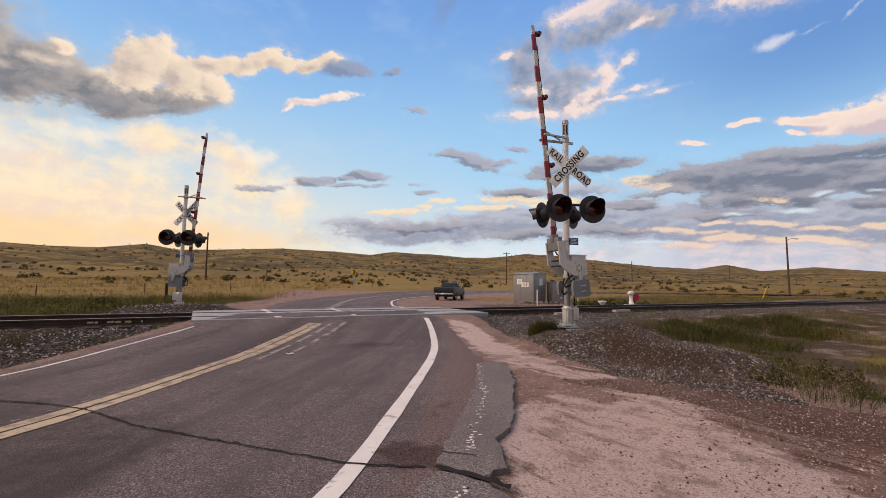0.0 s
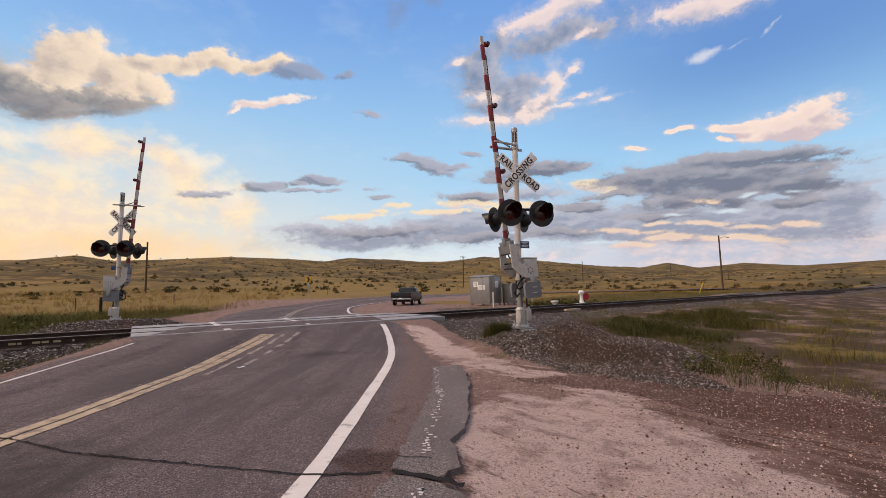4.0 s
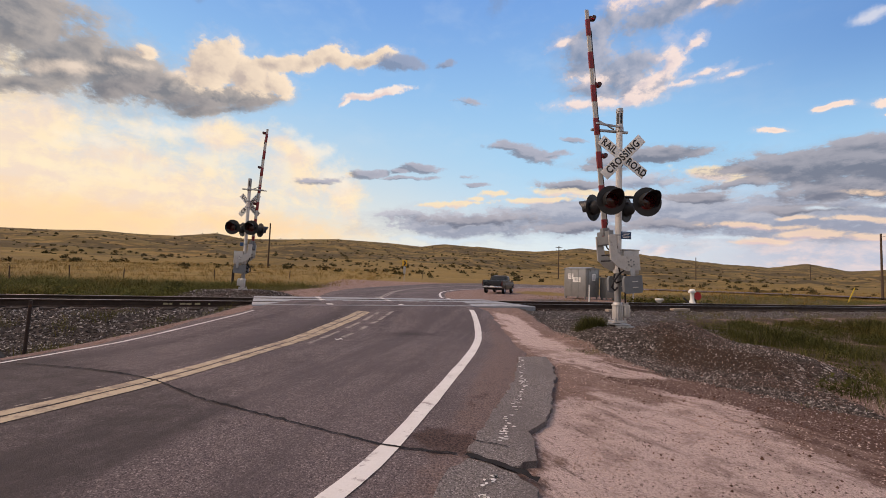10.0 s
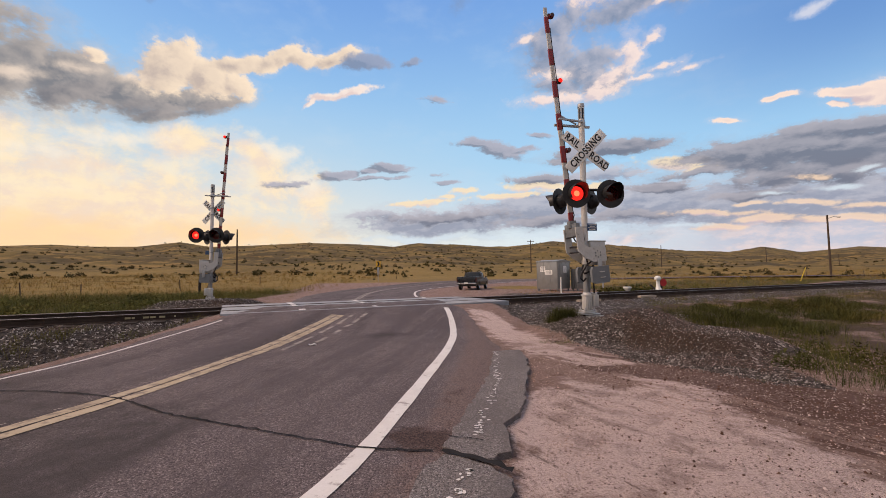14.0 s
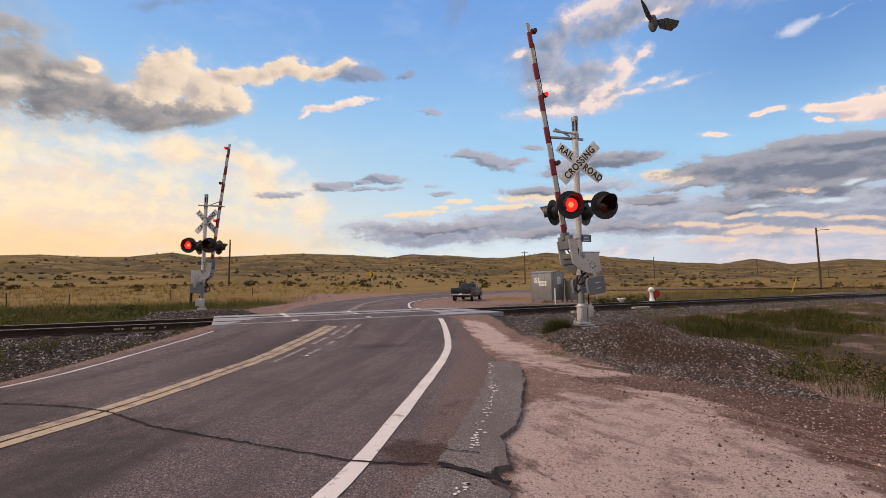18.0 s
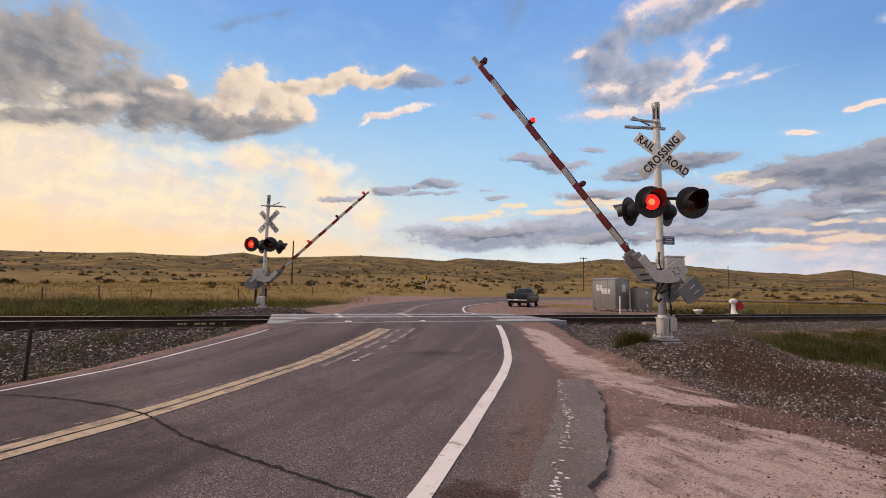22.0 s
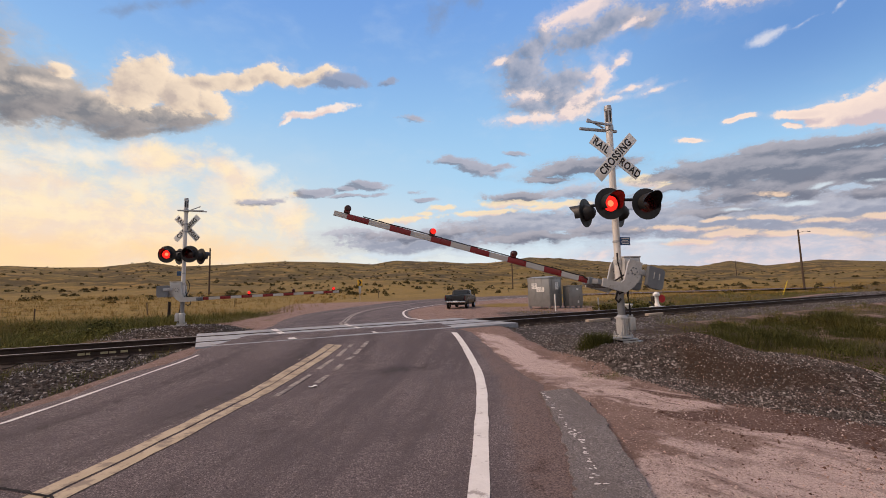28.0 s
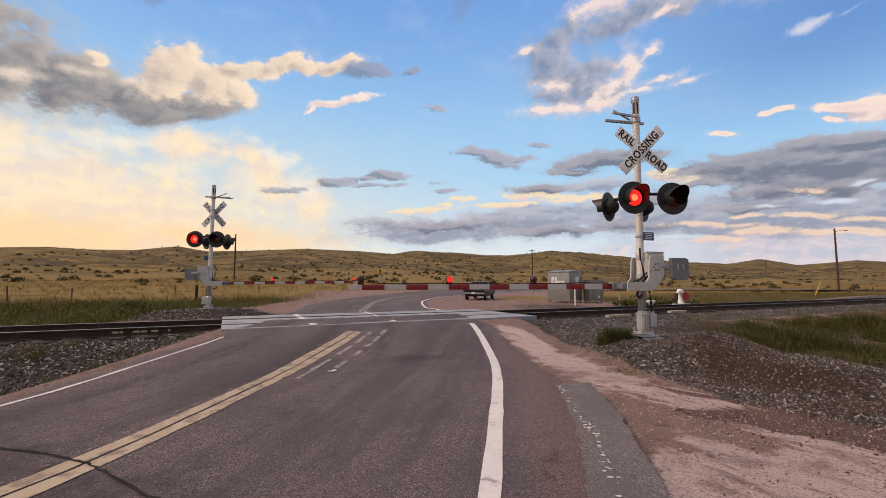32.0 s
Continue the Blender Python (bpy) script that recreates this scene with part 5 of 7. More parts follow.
    part("printed_bars", bm, WHITE, notice)
    bm = bmesh.new()
    add_tube(bm, (0, 0, 1.84), (0, 0, 1.88), 0.078, seg=18)
    part("notice_band", bm, GALV, sig)
    # gate mechanism beside the mast, its shaft on the hub
    hub = Vector((0.12, 0.0, 1.26))
    bm = bmesh.new()
    add_box(bm, (0.36, 0.34, 0.50), (0.20, 0.0, 1.28), 0.02)
    add_box(bm, (0.38, 0.36, 0.03), (0.20, 0.0, 1.545), 0.01)
    add_tube(bm, (0, 0, 1.05), (0, 0, 1.13), 0.09, seg=20)
    add_tube(bm, (0, 0, 1.42), (0, 0, 1.50), 0.09, seg=20)
    add_tube(bm, (hub.x, -0.30, hub.z), (hub.x, 0.30, hub.z), 0.05, seg=20)
    part("gate_mechanism", bm, ALU, sig, "grey gate motor housing clamped to the mast")
    bm = bmesh.new()
    add_path(bm, [(0.10, -0.12, 1.02), (0.02, -0.16, 0.90), (-0.12, -0.14, 0.84), (-0.16, -0.10, 0.92), (-0.10, -0.05, 1.02)], 0.022, 8)
    add_path(bm, [(0.12, -0.1, 1.02), (0.06, -0.14, 0.80), (0.10, -0.12, 0.60), (0.13, -0.08, 0.42)], 0.018, 8)
    add_path(bm, [(0.06, -0.16, 1.12), (-0.10, -0.20, 1.02), (-0.20, -0.18, 0.86), (-0.22, -0.15, 0.74), (-0.14, -0.12, 0.68), (-0.07, -0.10, 0.74)], 0.020, 8)
    add_path(bm, [(-0.10, -0.12, 1.62), (-0.16, -0.20, 1.44), (-0.12, -0.22, 1.22), (-0.06, -0.18, 1.04)], 0.016, 8)
    part("cable", bm, CABLE, sig, "black flexible conduit")
    build_arm(sig, hub, arm_rows, far)
    return sig


def build_arm(sig, hub, arm_rows, far):
    """The gate arm about its shaft: castings, counterweights, tapered boom with red bands, three lamps."""
    drop, root, tip = -0.36, -0.62, -5.62
    bm = bmesh.new()
    h0, h1 = 0.050, 0.043
    for z_off, half in ((0, 0.022),):
        vs = [bm.verts.new(p) for p in ((root, -half, drop - h0), (root, half, drop - h0), (root, half, drop + h0), (root, -half, drop + h0), (tip, -half * 0.6, drop - h1), (tip, half * 0.6, drop - h1), (tip, half * 0.6, drop + h1), (tip, -half * 0.6, drop + h1))]
        for q in ((0, 1, 2, 3), (7, 6, 5, 4), (0, 4, 5, 1), (1, 5, 6, 2), (2, 6, 7, 3), (3, 7, 4, 0)):
            bm.faces.new([vs[k] for k in q])
    bmesh.ops.bevel(bm, geom=list(bm.edges), offset=0.004, segments=1, affect="EDGES")
    arm = part("gate_arm", bm, ARMWHITE, sig, "long white gate arm with red bands")
    arm.matrix_basis = Matrix.Translation(hub)
    n = 7
    pitch = (tip + 0.20 - root) / (n - 0.5)
    for k in range(n):
        x1 = tip + 0.22 - pitch * k
        x0 = x1 - pitch * 0.5
        bm = bmesh.new()
        add_box(bm, (abs(x1 - x0), 0.050, 0.092 + 0.0022 * k), ((x0 + x1) / 2, 0, drop), 0.003)
        part("red_band", bm, RED, arm)
    # castings on both sides of the mast
    for y in (-0.27, 0.25):
        bm = bmesh.new()
        out = [(0.16, 0.20), (0.16, -0.12), (0.05, -0.30), (-0.10, -0.44), (-0.62, -0.44), (-0.62, -0.28), (-0.24, -0.28), (-0.17, -0.20), (-0.15, 0.12), (-0.12, 0.20)]
        add_plate(bm, out, y - 0.018, y + 0.018)
        part("support_casting", bm, ALU, arm, "curved silver support casting")
        bm = bmesh.new()
        for k in range(6):
            a = k * math.pi / 3
            add_tube(bm, (0.066 * math.cos(a), y - 0.030, 0.066 * math.sin(a)), (0.066 * math.cos(a), y + 0.022, 0.066 * math.sin(a)), 0.017, seg=6)
        add_tube(bm, (0, y - 0.024, 0), (0, y + 0.022, 0), 0.026, seg=16)
        part("bolt_ring", bm, DKGREY, arm, "ring of dark bolts")
    bm = bmesh.new()
    for x, z in ((-0.20, -0.34), (-0.42, -0.40), (-0.08, -0.36)):
        add_tube(bm, (x, -0.27, z), (x, 0.25, z), 0.018, seg=10)
    add_path(bm, [(-0.14, -0.2, -0.10), (-0.22, -0.1, -0.22), (-0.34, 0.05, -0.30), (-0.5, 0.1, -0.34)], 0.016, 8)
    part("cross_brace", bm, BLACK, arm, "dark rods between the castings")
    bm = bmesh.new()
    add_box(bm, (0.30, 0.50, 0.10), (-0.56, 0, drop), 0.01)
    add_box(bm, (0.16, 0.14, 0.15), (-0.70, 0, drop), 0.01)
    part("arm_clamp", bm, DKGREY, arm, "dark clamp that holds the arm")
    for y in (-0.31, 0.29):
        bm = bmesh.new()
        add_plate(bm, [(0.26, 0.17), (0.26, -0.20), (0.34, -0.24), (0.58, -0.24), (0.62, -0.18), (0.62, 0.14), (0.56, 0.17)], y - 0.06, y + 0.02)
        part("counterweight", bm, DKGREY, arm, "dark grey counterweight plate")
        for x in (0.38, 0.50):
            bm = bmesh.new()
            add_box(bm, (0.018, 0.016, 0.12), (x, y - 0.068, 0.0), 0.004)
            part("weight_handle", bm, ALU, arm)
        bm = bmesh.new()
        add_box(bm, (0.30, 0.03, 0.10), (0.26, y + 0.03, 0.02), 0.006)
        part("weight_bar", bm, GALV, arm)
    bm = bmesh.new()
    pts = [(-0.70, -0.04, drop - 0.02), (-0.9, -0.03, drop + h0 + 0.02)] + [(-1.0 - 0.46 * k, -0.01, drop + 0.062 + 0.006 * math.sin(k * 2.1)) for k in range(10)]
    add_path(bm, pts, 0.010, 6)
    part("arm_cable", bm, CABLE, arm)
    # three lamps on the top edge
    for k, (x, steady) in enumerate(((-2.35, 1), (-3.92, 0), (-5.42, 1))):
        bm = bmesh.new()
        add_box(bm, (0.10, 0.07, 0.05), (x, 0, drop + 0.070), 0.008)
        add_lathe(bm, [(0.0, -0.055), (0.04, -0.05), (0.058, -0.02), (0.058, 0.02), (0.04, 0.05), (0.0, 0.055)], Matrix.Translation((x, 0, drop + 0.130)) @ LAMP_TURN, 18)
        part("arm_lamp", bm, LENS, arm, "small red lamp on the gate arm")
        bm = bmesh.new()
        add_lathe(bm, [(0.0, 0.008), (0.047, 0.004), (0.050, 0.0), (0.050, 0.0), (0.047, -0.004), (0.0, -0.008)], LAMP_TURN, 20)
        for fc in bm.faces:
            fc.material_index = 0 if fc.calc_center_median().y > -0.0005 else 1
        lens = part("arm_lens", bm, [LENS, LIT], arm)
        at = Matrix.Translation((x, -0.064, drop + 0.130))
        if far:
            at = Matrix.Translation((x, 0.064, drop + 0.130)) @ Matrix.Rotation(math.pi, 4, "Z")
        lens.matrix_basis = at
        MOVES.append((lens, at, flash_rows((steady == 0) != far)))
    ARMS.append((arm, hub, arm_rows))


ARMS = []
NEAR_ARM = [(0.0, 84.1), (9.0, 84.2), (17.6, 84.1), (17.85, 83.2), (18.0, 81.3), (18.25, 77.0), (18.5, 72.8), (19.0, 67.9), (20.0, 62.2), (21.0, 55.6), (22.0, 50.6), (23.0, 44.4), (24.0, 37.9), (25.0, 31.6), (26.0, 25.4), (27.0, 19.7), (27.5, 17.1), (28.0, 14.4), (28.6, 11.2), (29.2, 8.0), (29.8, 5.1), (30.4, 2.3), (30.8, 0.6), (31.1, 0.0), (32.0, -0.3)]
FAR_ARM = [(0.0, 86.3), (9.0, 86.6), (17.6, 86.8), (17.85, 86.0), (18.0, 84.2), (18.25, 80.0), (18.5, 75.7), (19.0, 70.4), (20.0, 60.4), (21.0, 53.4), (22.0, 44.6), (23.0, 37.6), (24.0, 29.2), (25.0, 21.7), (25.5, 17.6), (26.5, 9.6), (27.2, 4.8), (28.0, 1.75), (28.5, 0.9), (32.0, 0.75)]

NEAR_AT, FAR_AT = (2.85, 8.9, 0.0), (-9.78, 16.48, 0.0)
build_signal(NEAR_AT, 12.0, -6.0, NEAR_ARM, "crossing signals", False)
build_signal(FAR_AT, 192.0, -6.0, FAR_ARM, "crossing signals", True)


# ---------------------------------------------------------------- pickup truck
PAINT = surface("dark_blue_grey_car_paint", (0.012, 0.0145, 0.018), 0.32, 0.0, 60, 4, 0.12, 0.0)
CHROME = surface("dull_chrome", (0.58, 0.58, 0.59), 0.22, 0.9, 60, 6, 0.1, 0.0)
GLASS = surface("dark_car_glass", (0.02, 0.025, 0.03), 0.06, 0.0, 60, 6, 0.1, 0.0)
TAIL = surface("red_tail_light", (0.07, 0.010, 0.010), 0.2, 0, 60, 6, 0.1, 0.0)
SHEET = surface("weathered_aluminium_sheet", (0.26, 0.265, 0.26), 0.42, 0.5, 40, 2.5, 0.16, 0.05, (0.26, 0.25, 0.24), 0.6)


def build_truck(m):
    """A small pickup; it heads along +y, its tail at -y."""
    t = thing("pickup_truck", "dark grey-blue pickup truck with an extended cab", "truck", m)
    bm = bmesh.new()
    add_box(bm, (1.72, 4.7, 0.46), (0, 0, 0.66), 0.07)
    add_box(bm, (1.60, 1.15, 0.16), (0, 1.72, 0.92), 0.06)
    part("body", bm, PAINT, t)
    bm = bmesh.new()
    for x in (-0.80, 0.80):
        add_box(bm, (0.10, 2.0, 0.26), (x, -1.32, 0.98), 0.03)
    add_box(bm, (1.6, 0.08, 0.26), (0, -0.30, 0.98), 0.02)
    part("bed", bm, PAINT, t)
    bm = bmesh.new()
    add_box(bm, (1.56, 0.09, 0.42), (0, -2.33, 0.88), 0.03)
    tg = part("tailgate", bm, PAINT, t)
    bm = bmesh.new()
    add_box(bm, (0.24, 0.02, 0.09), (0, -2.385, 0.97), 0.008)
    part("latch", bm, BLACK, tg)
    bm = bmesh.new()
    vs = [bm.verts.new(p) for p in ((-0.82, -0.28, 0.86), (0.82, -0.28, 0.86), (0.82, 1.30, 0.90), (-0.82, 1.30, 0.90), (-0.66, -0.12, 1.50), (0.66, -0.12, 1.50), (0.66, 0.72, 1.52), (-0.66, 0.72, 1.52))]
    for q in ((3, 2, 1, 0), (4, 5, 6, 7), (0, 1, 5, 4), (1, 2, 6, 5), (2, 3, 7, 6), (3, 0, 4, 7)):
        bm.faces.new([vs[k] for k in q])
    bmesh.ops.bevel(bm, geom=list(bm.edges), offset=0.05, segments=3, affect="EDGES")
    part("cab", bm, PAINT, t)
    bm = bmesh.new()
    add_box(bm, (1.18, 0.02, 0.36), (0, -0.225, 1.24), 0.01, Matrix.Rotation(radians(-14), 4, "X"))
    part("rear_window", bm, GLASS, t)
    bm = bmesh.new()
    add_box(bm, (1.22, 0.02, 0.5), (0, 1.035, 1.22), 0.01, Matrix.Rotation(radians(42), 4, "X"))
    part("windscreen", bm, GLASS, t)
    for x in (-1, 1):
        bm = bmesh.new()
        add_box(bm, (0.02, 0.86, 0.34), (x * 0.755, 0.36, 1.24), 0.01, Matrix.Rotation(radians(x * -14), 4, "Y"))
        part("side_window", bm, GLASS, t)
        bm = bmesh.new()
        add_box(bm, (0.13, 0.05, 0.16), (x * 0.96, 0.86, 1.08), 0.02)
        part("mirror", bm, BLACK, t)
        bm = bmesh.new()
        add_box(bm, (0.10, 0.05, 0.34), (x * 0.80, -2.345, 0.86), 0.01)
        part("tail_light", bm, TAIL, t)
        bm = bmesh.new()
        add_box(bm, (0.34, 0.04, 0.14), (x * 0.6, 2.345, 0.76), 0.01)
        part("headlight", bm, CHROME, t)
        for y in (-1.42, 1.55):
            bm = bmesh.new()
            add_lathe(bm, [(0.19, -0.10), (0.31, -0.11), (0.345, -0.08), (0.345, 0.08), (0.31, 0.11), (0.19, 0.10)], Matrix.Translation((x * 0.76, y, 0.345)) @ Matrix.Rotation(radians(90), 4, "Y"), 28)
            tyre = part("wheel", bm, RUBBER, t)
            bm = bmesh.new()
            add_lathe(bm, [(0.0, 0.07), (0.06, 0.085), (0.08, 0.06), (0.16, 0.05), (0.195, 0.09), (0.195, -0.09), (0.0, -0.08)], Matrix.Translation((x * 0.76, y, 0.345)) @ Matrix.Rotation(radians(90 * x), 4, "Y"), 20)
            part("rim", bm, CHROME, tyre)
    bm = bmesh.new()
    add_box(bm, (1.66, 0.14, 0.12), (0, -2.42, 0.55), 0.03)
    bumper = part("rear_bumper", bm, CHROME, t, "dull chrome step bumper")
    bm = bmesh.new()
    add_box(bm, (0.30, 0.012, 0.11), (0, -2.495, 0.58), 0.004)
    part("plate", bm, WHITE, bumper)
    bm = bmesh.new()
    add_box(bm, (1.5, 4.3, 0.14), (0, 0, 0.38), 0.03)
    part("chassis", bm, BLACK, t)
    return t


TRUCK_AT = (2.05, 36.4)
build_truck(pose(*TRUCK_AT, float(road_z(*TRUCK_AT)) - 0.005 if road_weight(*TRUCK_AT) > 0.9 else gz(*TRUCK_AT), 0, 0, -17))


# ---------------------------------------------------------------- signal cabinets
def build_cabinet(m, w, d, h, label, roof):
    c = thing("signal_cabinet", label, "signal cabinet", m, "signal cabinets")
    bm = bmesh.new()
    add_box(bm, (w, d, h), (0, 0, h / 2 + 0.06), 0.012)
    part("shell", bm, SHEET, c, "ribbed aluminium shell")
    n = max(3, int(w / 0.45))
    for side in (-1, 1):
        for k in range(n + 1):
            bm = bmesh.new()
            add_box(bm, (0.035, 0.02, h - 0.04), (-w / 2 + 0.03 + (w - 0.06) * k / n, side * (d / 2 + 0.006), h / 2 + 0.06))
            part("rib", bm, SHEET, c)
            bm = bmesh.new()
            add_box(bm, (0.02, 0.035, h - 0.04), (side * (w / 2 + 0.006), -d / 2 + 0.03 + (d - 0.06) * k / n, h / 2 + 0.06))
            part("rib", bm, SHEET, c)
    bm = bmesh.new()
    if roof:
        e = 0.05
        a = [(-w / 2 - e, h + 0.06), (w / 2 + e, h + 0.06), (w / 2 + e, h + 0.11), (0, h + 0.22), (-w / 2 - e, h + 0.11)]
        add_plate(bm, a, -d / 2 - e, d / 2 + e)
    else:
        add_box(bm, (w + 0.08, d + 0.08, 0.05), (0, 0, h + 0.085), 0.012)
    part("roof", bm, SHEET, c, "low pitched metal roof" if roof else "flat metal lid")
    for x in (-1, 1):
        for y in (-1, 1):
            bm = bmesh.new()
            add_box(bm, (0.09, 0.09, 0.22), (x * (w / 2 - 0.1), y * (d / 2 - 0.1), -0.05))
            part("foot", bm, DKGREY, c)
    bm = bmesh.new()
    add_box(bm, (w * 0.62, 0.02, h * 0.86), (0, -d / 2 - 0.016, h * 0.49 + 0.06), 0.006)
    door = part("door", bm, SHEET, c)
    bm = bmesh.new()
    add_box(bm, (0.03, 0.04, 0.14), (w * 0.24, -d / 2 - 0.04, h * 0.5), 0.006)
    part("handle", bm, DKGREY, door)
    return c


def notice(parent, m, w, h, label):
    """A printed sheet, its lines as plain bars."""
    bm = bmesh.new()
    add_box(bm, (w, 0.006, h), (0, 0, 0))
    s = part("notice", bm, SIGNWHITE, parent, label, m)
    bm = bmesh.new()
    for k in range(5):
        add_box(bm, (w * (0.78 - 0.12 * (k % 2)), 0.004, h * 0.05), (0, -0.0035, h * (0.32 - 0.15 * k)))
    part("printed_bars", bm, DKGREY, s)


CAB_AT = (7.78, 31.25)
cab = build_cabinet(pose(*CAB_AT, gz(*CAB_AT) + 0.10, 0, 0, 44), 1.75, 1.75, 2.0, "large silver metal signal bungalow with a low pitched roof", True)
notice(cab, Matrix.Translation((-0.882, 0.34, 1.52)) @ Matrix.Rotation(radians(-90), 4, "Z"), 0.42, 0.40, "white notice")
notice(cab, Matrix.Translation((-0.884, -0.15, 1.28)) @ Matrix.Rotation(radians(-90), 4, "Z"), 0.62, 0.34, "white notice")
notice(cab, Matrix.Translation((0.12, -0.91, 1.50)), 0.44, 0.50, "white notice")
CAB2_AT = (9.75, 31.0)
cab2 = build_cabinet(pose(*CAB2_AT, gz(*CAB2_AT) + 0.10, 0, 0, 18), 1.15, 0.75, 1.42, "small silver metal relay case", False)
notice(cab2, Matrix.Translation((0.12, -0.40, 1.25)), 0.16, 0.14, "white notice")
notice(cab2, Matrix.Translation((0.16, -0.40, 0.35)), 0.12, 0.18, "white notice")


def post(name, label, category, at, h, r, material, lean=(0, 0), group="", square=False, sink=0.25):
    bm = bmesh.new()
    top = Vector((math.tan(radians(lean[0])) * h, math.tan(radians(lean[1])) * h, h))
    if square:
        add_box(bm, (2 * r, 2 * r, h + sink), (0, 0, (h - sink) / 2), r * 0.2)
        bmesh.ops.transform(bm, matrix=Matrix(((1, 0, math.tan(radians(lean[0])), 0), (0, 1, math.tan(radians(lean[1])), 0), (0, 0, 1, 0), (0, 0, 0, 1))), verts=bm.verts)
    else:
        add_tube(bm, (0, 0, -sink), top, r, r * 0.86, 12)
    return thing(name, label, category, pose(*at, gz(*at)), group, bm=bm, material=material)


post("marker_post", "slim white plastic marker post", "post", (7.19, 27.0), 1.06, 0.045, WHITE)
post("cable_post", "short pale steel post", "post", (9.62, 26.2), 0.8, 0.05, GALV)
post("timber_stub", "dark square timber stub in weeds", "post", (13.3, 26.5), 0.72, 0.14, TIMBER, square=True)
post("rusty_stake", "rusty steel stake in the ballast", "stake", (-7.05, 5.72), 1.02, 0.026, RAILSTEEL, (2, 0))


def build_switch_stand(at):
    c = thing("switch_stand", "white railway switch stand with a red target", "switch stand", pose(*at, -0.19, 0, 0, 15))
    bm = bmesh.new()
    add_box(bm, (1.0, 0.34, 0.10), (0.12, 0, 0.05), 0.01)
    part("base_plate", bm, WHITE, c, "white base plate")
    bm = bmesh.new()
    add_lathe(bm, [(0.0, 0.0), (0.17, 0.02), (0.14, 0.10), (0.10, 0.18), (0.095, 0.56), (0.12, 0.60), (0.12, 0.64), (0.0, 0.66)], Matrix.Translation((0, 0, 0.10)), 20)
    part("stand", bm, WHITE, c, "white cast column")
    bm = bmesh.new()
    add_lathe(bm, [(0.0, 0.0), (0.12, 0.0), (0.14, 0.05), (0.11, 0.13), (0.0, 0.15)], Matrix.Translation((0, 0, 0.72)), 16)
    add_box(bm, (0.34, 0.16, 0.12), (-0.08, -0.08, 0.72), 0.02)
    part("head", bm, SIGNWHITE, c, "white head")
    bm = bmesh.new()
    add_lathe(bm, [(0.0, -0.012), (0.21, -0.012), (0.215, 0.0), (0.21, 0.012), (0.0, 0.012)], Matrix.Translation((0.26, -0.10, 0.50)) @ Matrix.Rotation(radians(90), 4, "X"), 24)
    part("target", bm, surface("red_target_paint", (0.42, 0.015, 0.02), 0.4, 0, 60, 5, 0.1, 0.0), c, "round red target")
    bm = bmesh.new()
    add_box(bm, (0.40, 0.07, 0.08), (-0.36, 0, 0.26), 0.01, Matrix.Rotation(radians(38), 4, "Y"))
    part("lever", bm, BLACK, c, "black throw lever")


build_switch_stand((11.35, 22.75))


def build_dwarf(at):
    c = thing("track_marker", "small white flared track marker", "marker", pose(*at, gz(*at)))
    bm = bmesh.new()
    add_tube(bm, (0, 0, -0.1), (0, 0, 0.16), 0.05, seg=10)
    part("stem", bm, WHITE, c)
    bm = bmesh.new()
    add_lathe(bm, [(0.06, 0.14), (0.20, 0.30), (0.20, 0.36), (0.0, 0.37)], None, 14)
    part("head", bm, WHITE, c)


build_dwarf((8.75, 20.6))


def build_chevron(at, h):
    c = thing("curve_sign", "yellow chevron road sign on a steel post", "road sign", pose(*at, gz(*at), 0, 0, 9))
    z = h
    bm = bmesh.new()
    add_box(bm, (0.07, 0.05, z + 0.7), (0, 0.04, (z + 0.1) / 2), 0.006)
    part("post", bm, GALV, c)
    bm = bmesh.new()
    add_box(bm, (0.30, 0.02, 0.9), (0, 0.0, z - 0.9), 0.01)
    part("marker_plate", bm, GALV, c)
    bm = bmesh.new()
    add_box(bm, (0.60, 0.012, 0.74), (0, 0, z), 0.004)
    plate = part("plate", bm, surface("yellow_sign_sheeting", (0.72, 0.42, 0.02), 0.4, 0, 60, 5, 0.06, 0.0), c, "yellow plate")
    bm = bmesh.new()
    add_plate(bm, [(-0.19, 0.32), (0.02, 0.32), (0.21, 0.0), (0.02, -0.32), (-0.19, -0.32), (0.0, 0.0)], -0.012, -0.007)
    part("chevron", bm, BLACK, plate, m=Matrix.Translation((0, 0, z)))


def at_bearing(az, r):
    return (-0.38 + r * math.sin(radians(az)), -0.31 + r * math.cos(radians(az)))


build_chevron(at_bearing(-9.28, 55), 2.28)


def build_pole(az, r, top_z, arm, lean=0.0):
    x, y = at_bearing(az, r)
    z = gz(x, y)
    h = top_z - z
    c = thing("utility_pole", "weathered wooden utility pole standing in dry grass", "utility pole", pose(x, y, z, 0, lean, 0), "utility poles")
    bm = bmesh.new()
    add_tube(bm, (0, 0, -0.5), (0, 0, h), 0.16, 0.115, 12)
    part("pole", bm, POLEWOOD, c)
    if arm:
        bm = bmesh.new()
        add_box(bm, (arm, 0.10, 0.13), (0, -0.13, h - 0.35), 0.01, Matrix.Rotation(radians(20), 4, "Z"))
        part("crossarm", bm, POLEWOOD, c)
        for k in (-0.45, 0.0, 0.45):
            bm = bmesh.new()
            add_lathe(bm, [(0.03, 0), (0.05, 0.05), (0.04, 0.12), (0.0, 0.14)], Matrix.Translation((k * arm * math.cos(radians(20)), -0.13 + k * arm * math.sin(radians(20)), h - 0.28)), 8)
            part("insulator", bm, GALV, c)


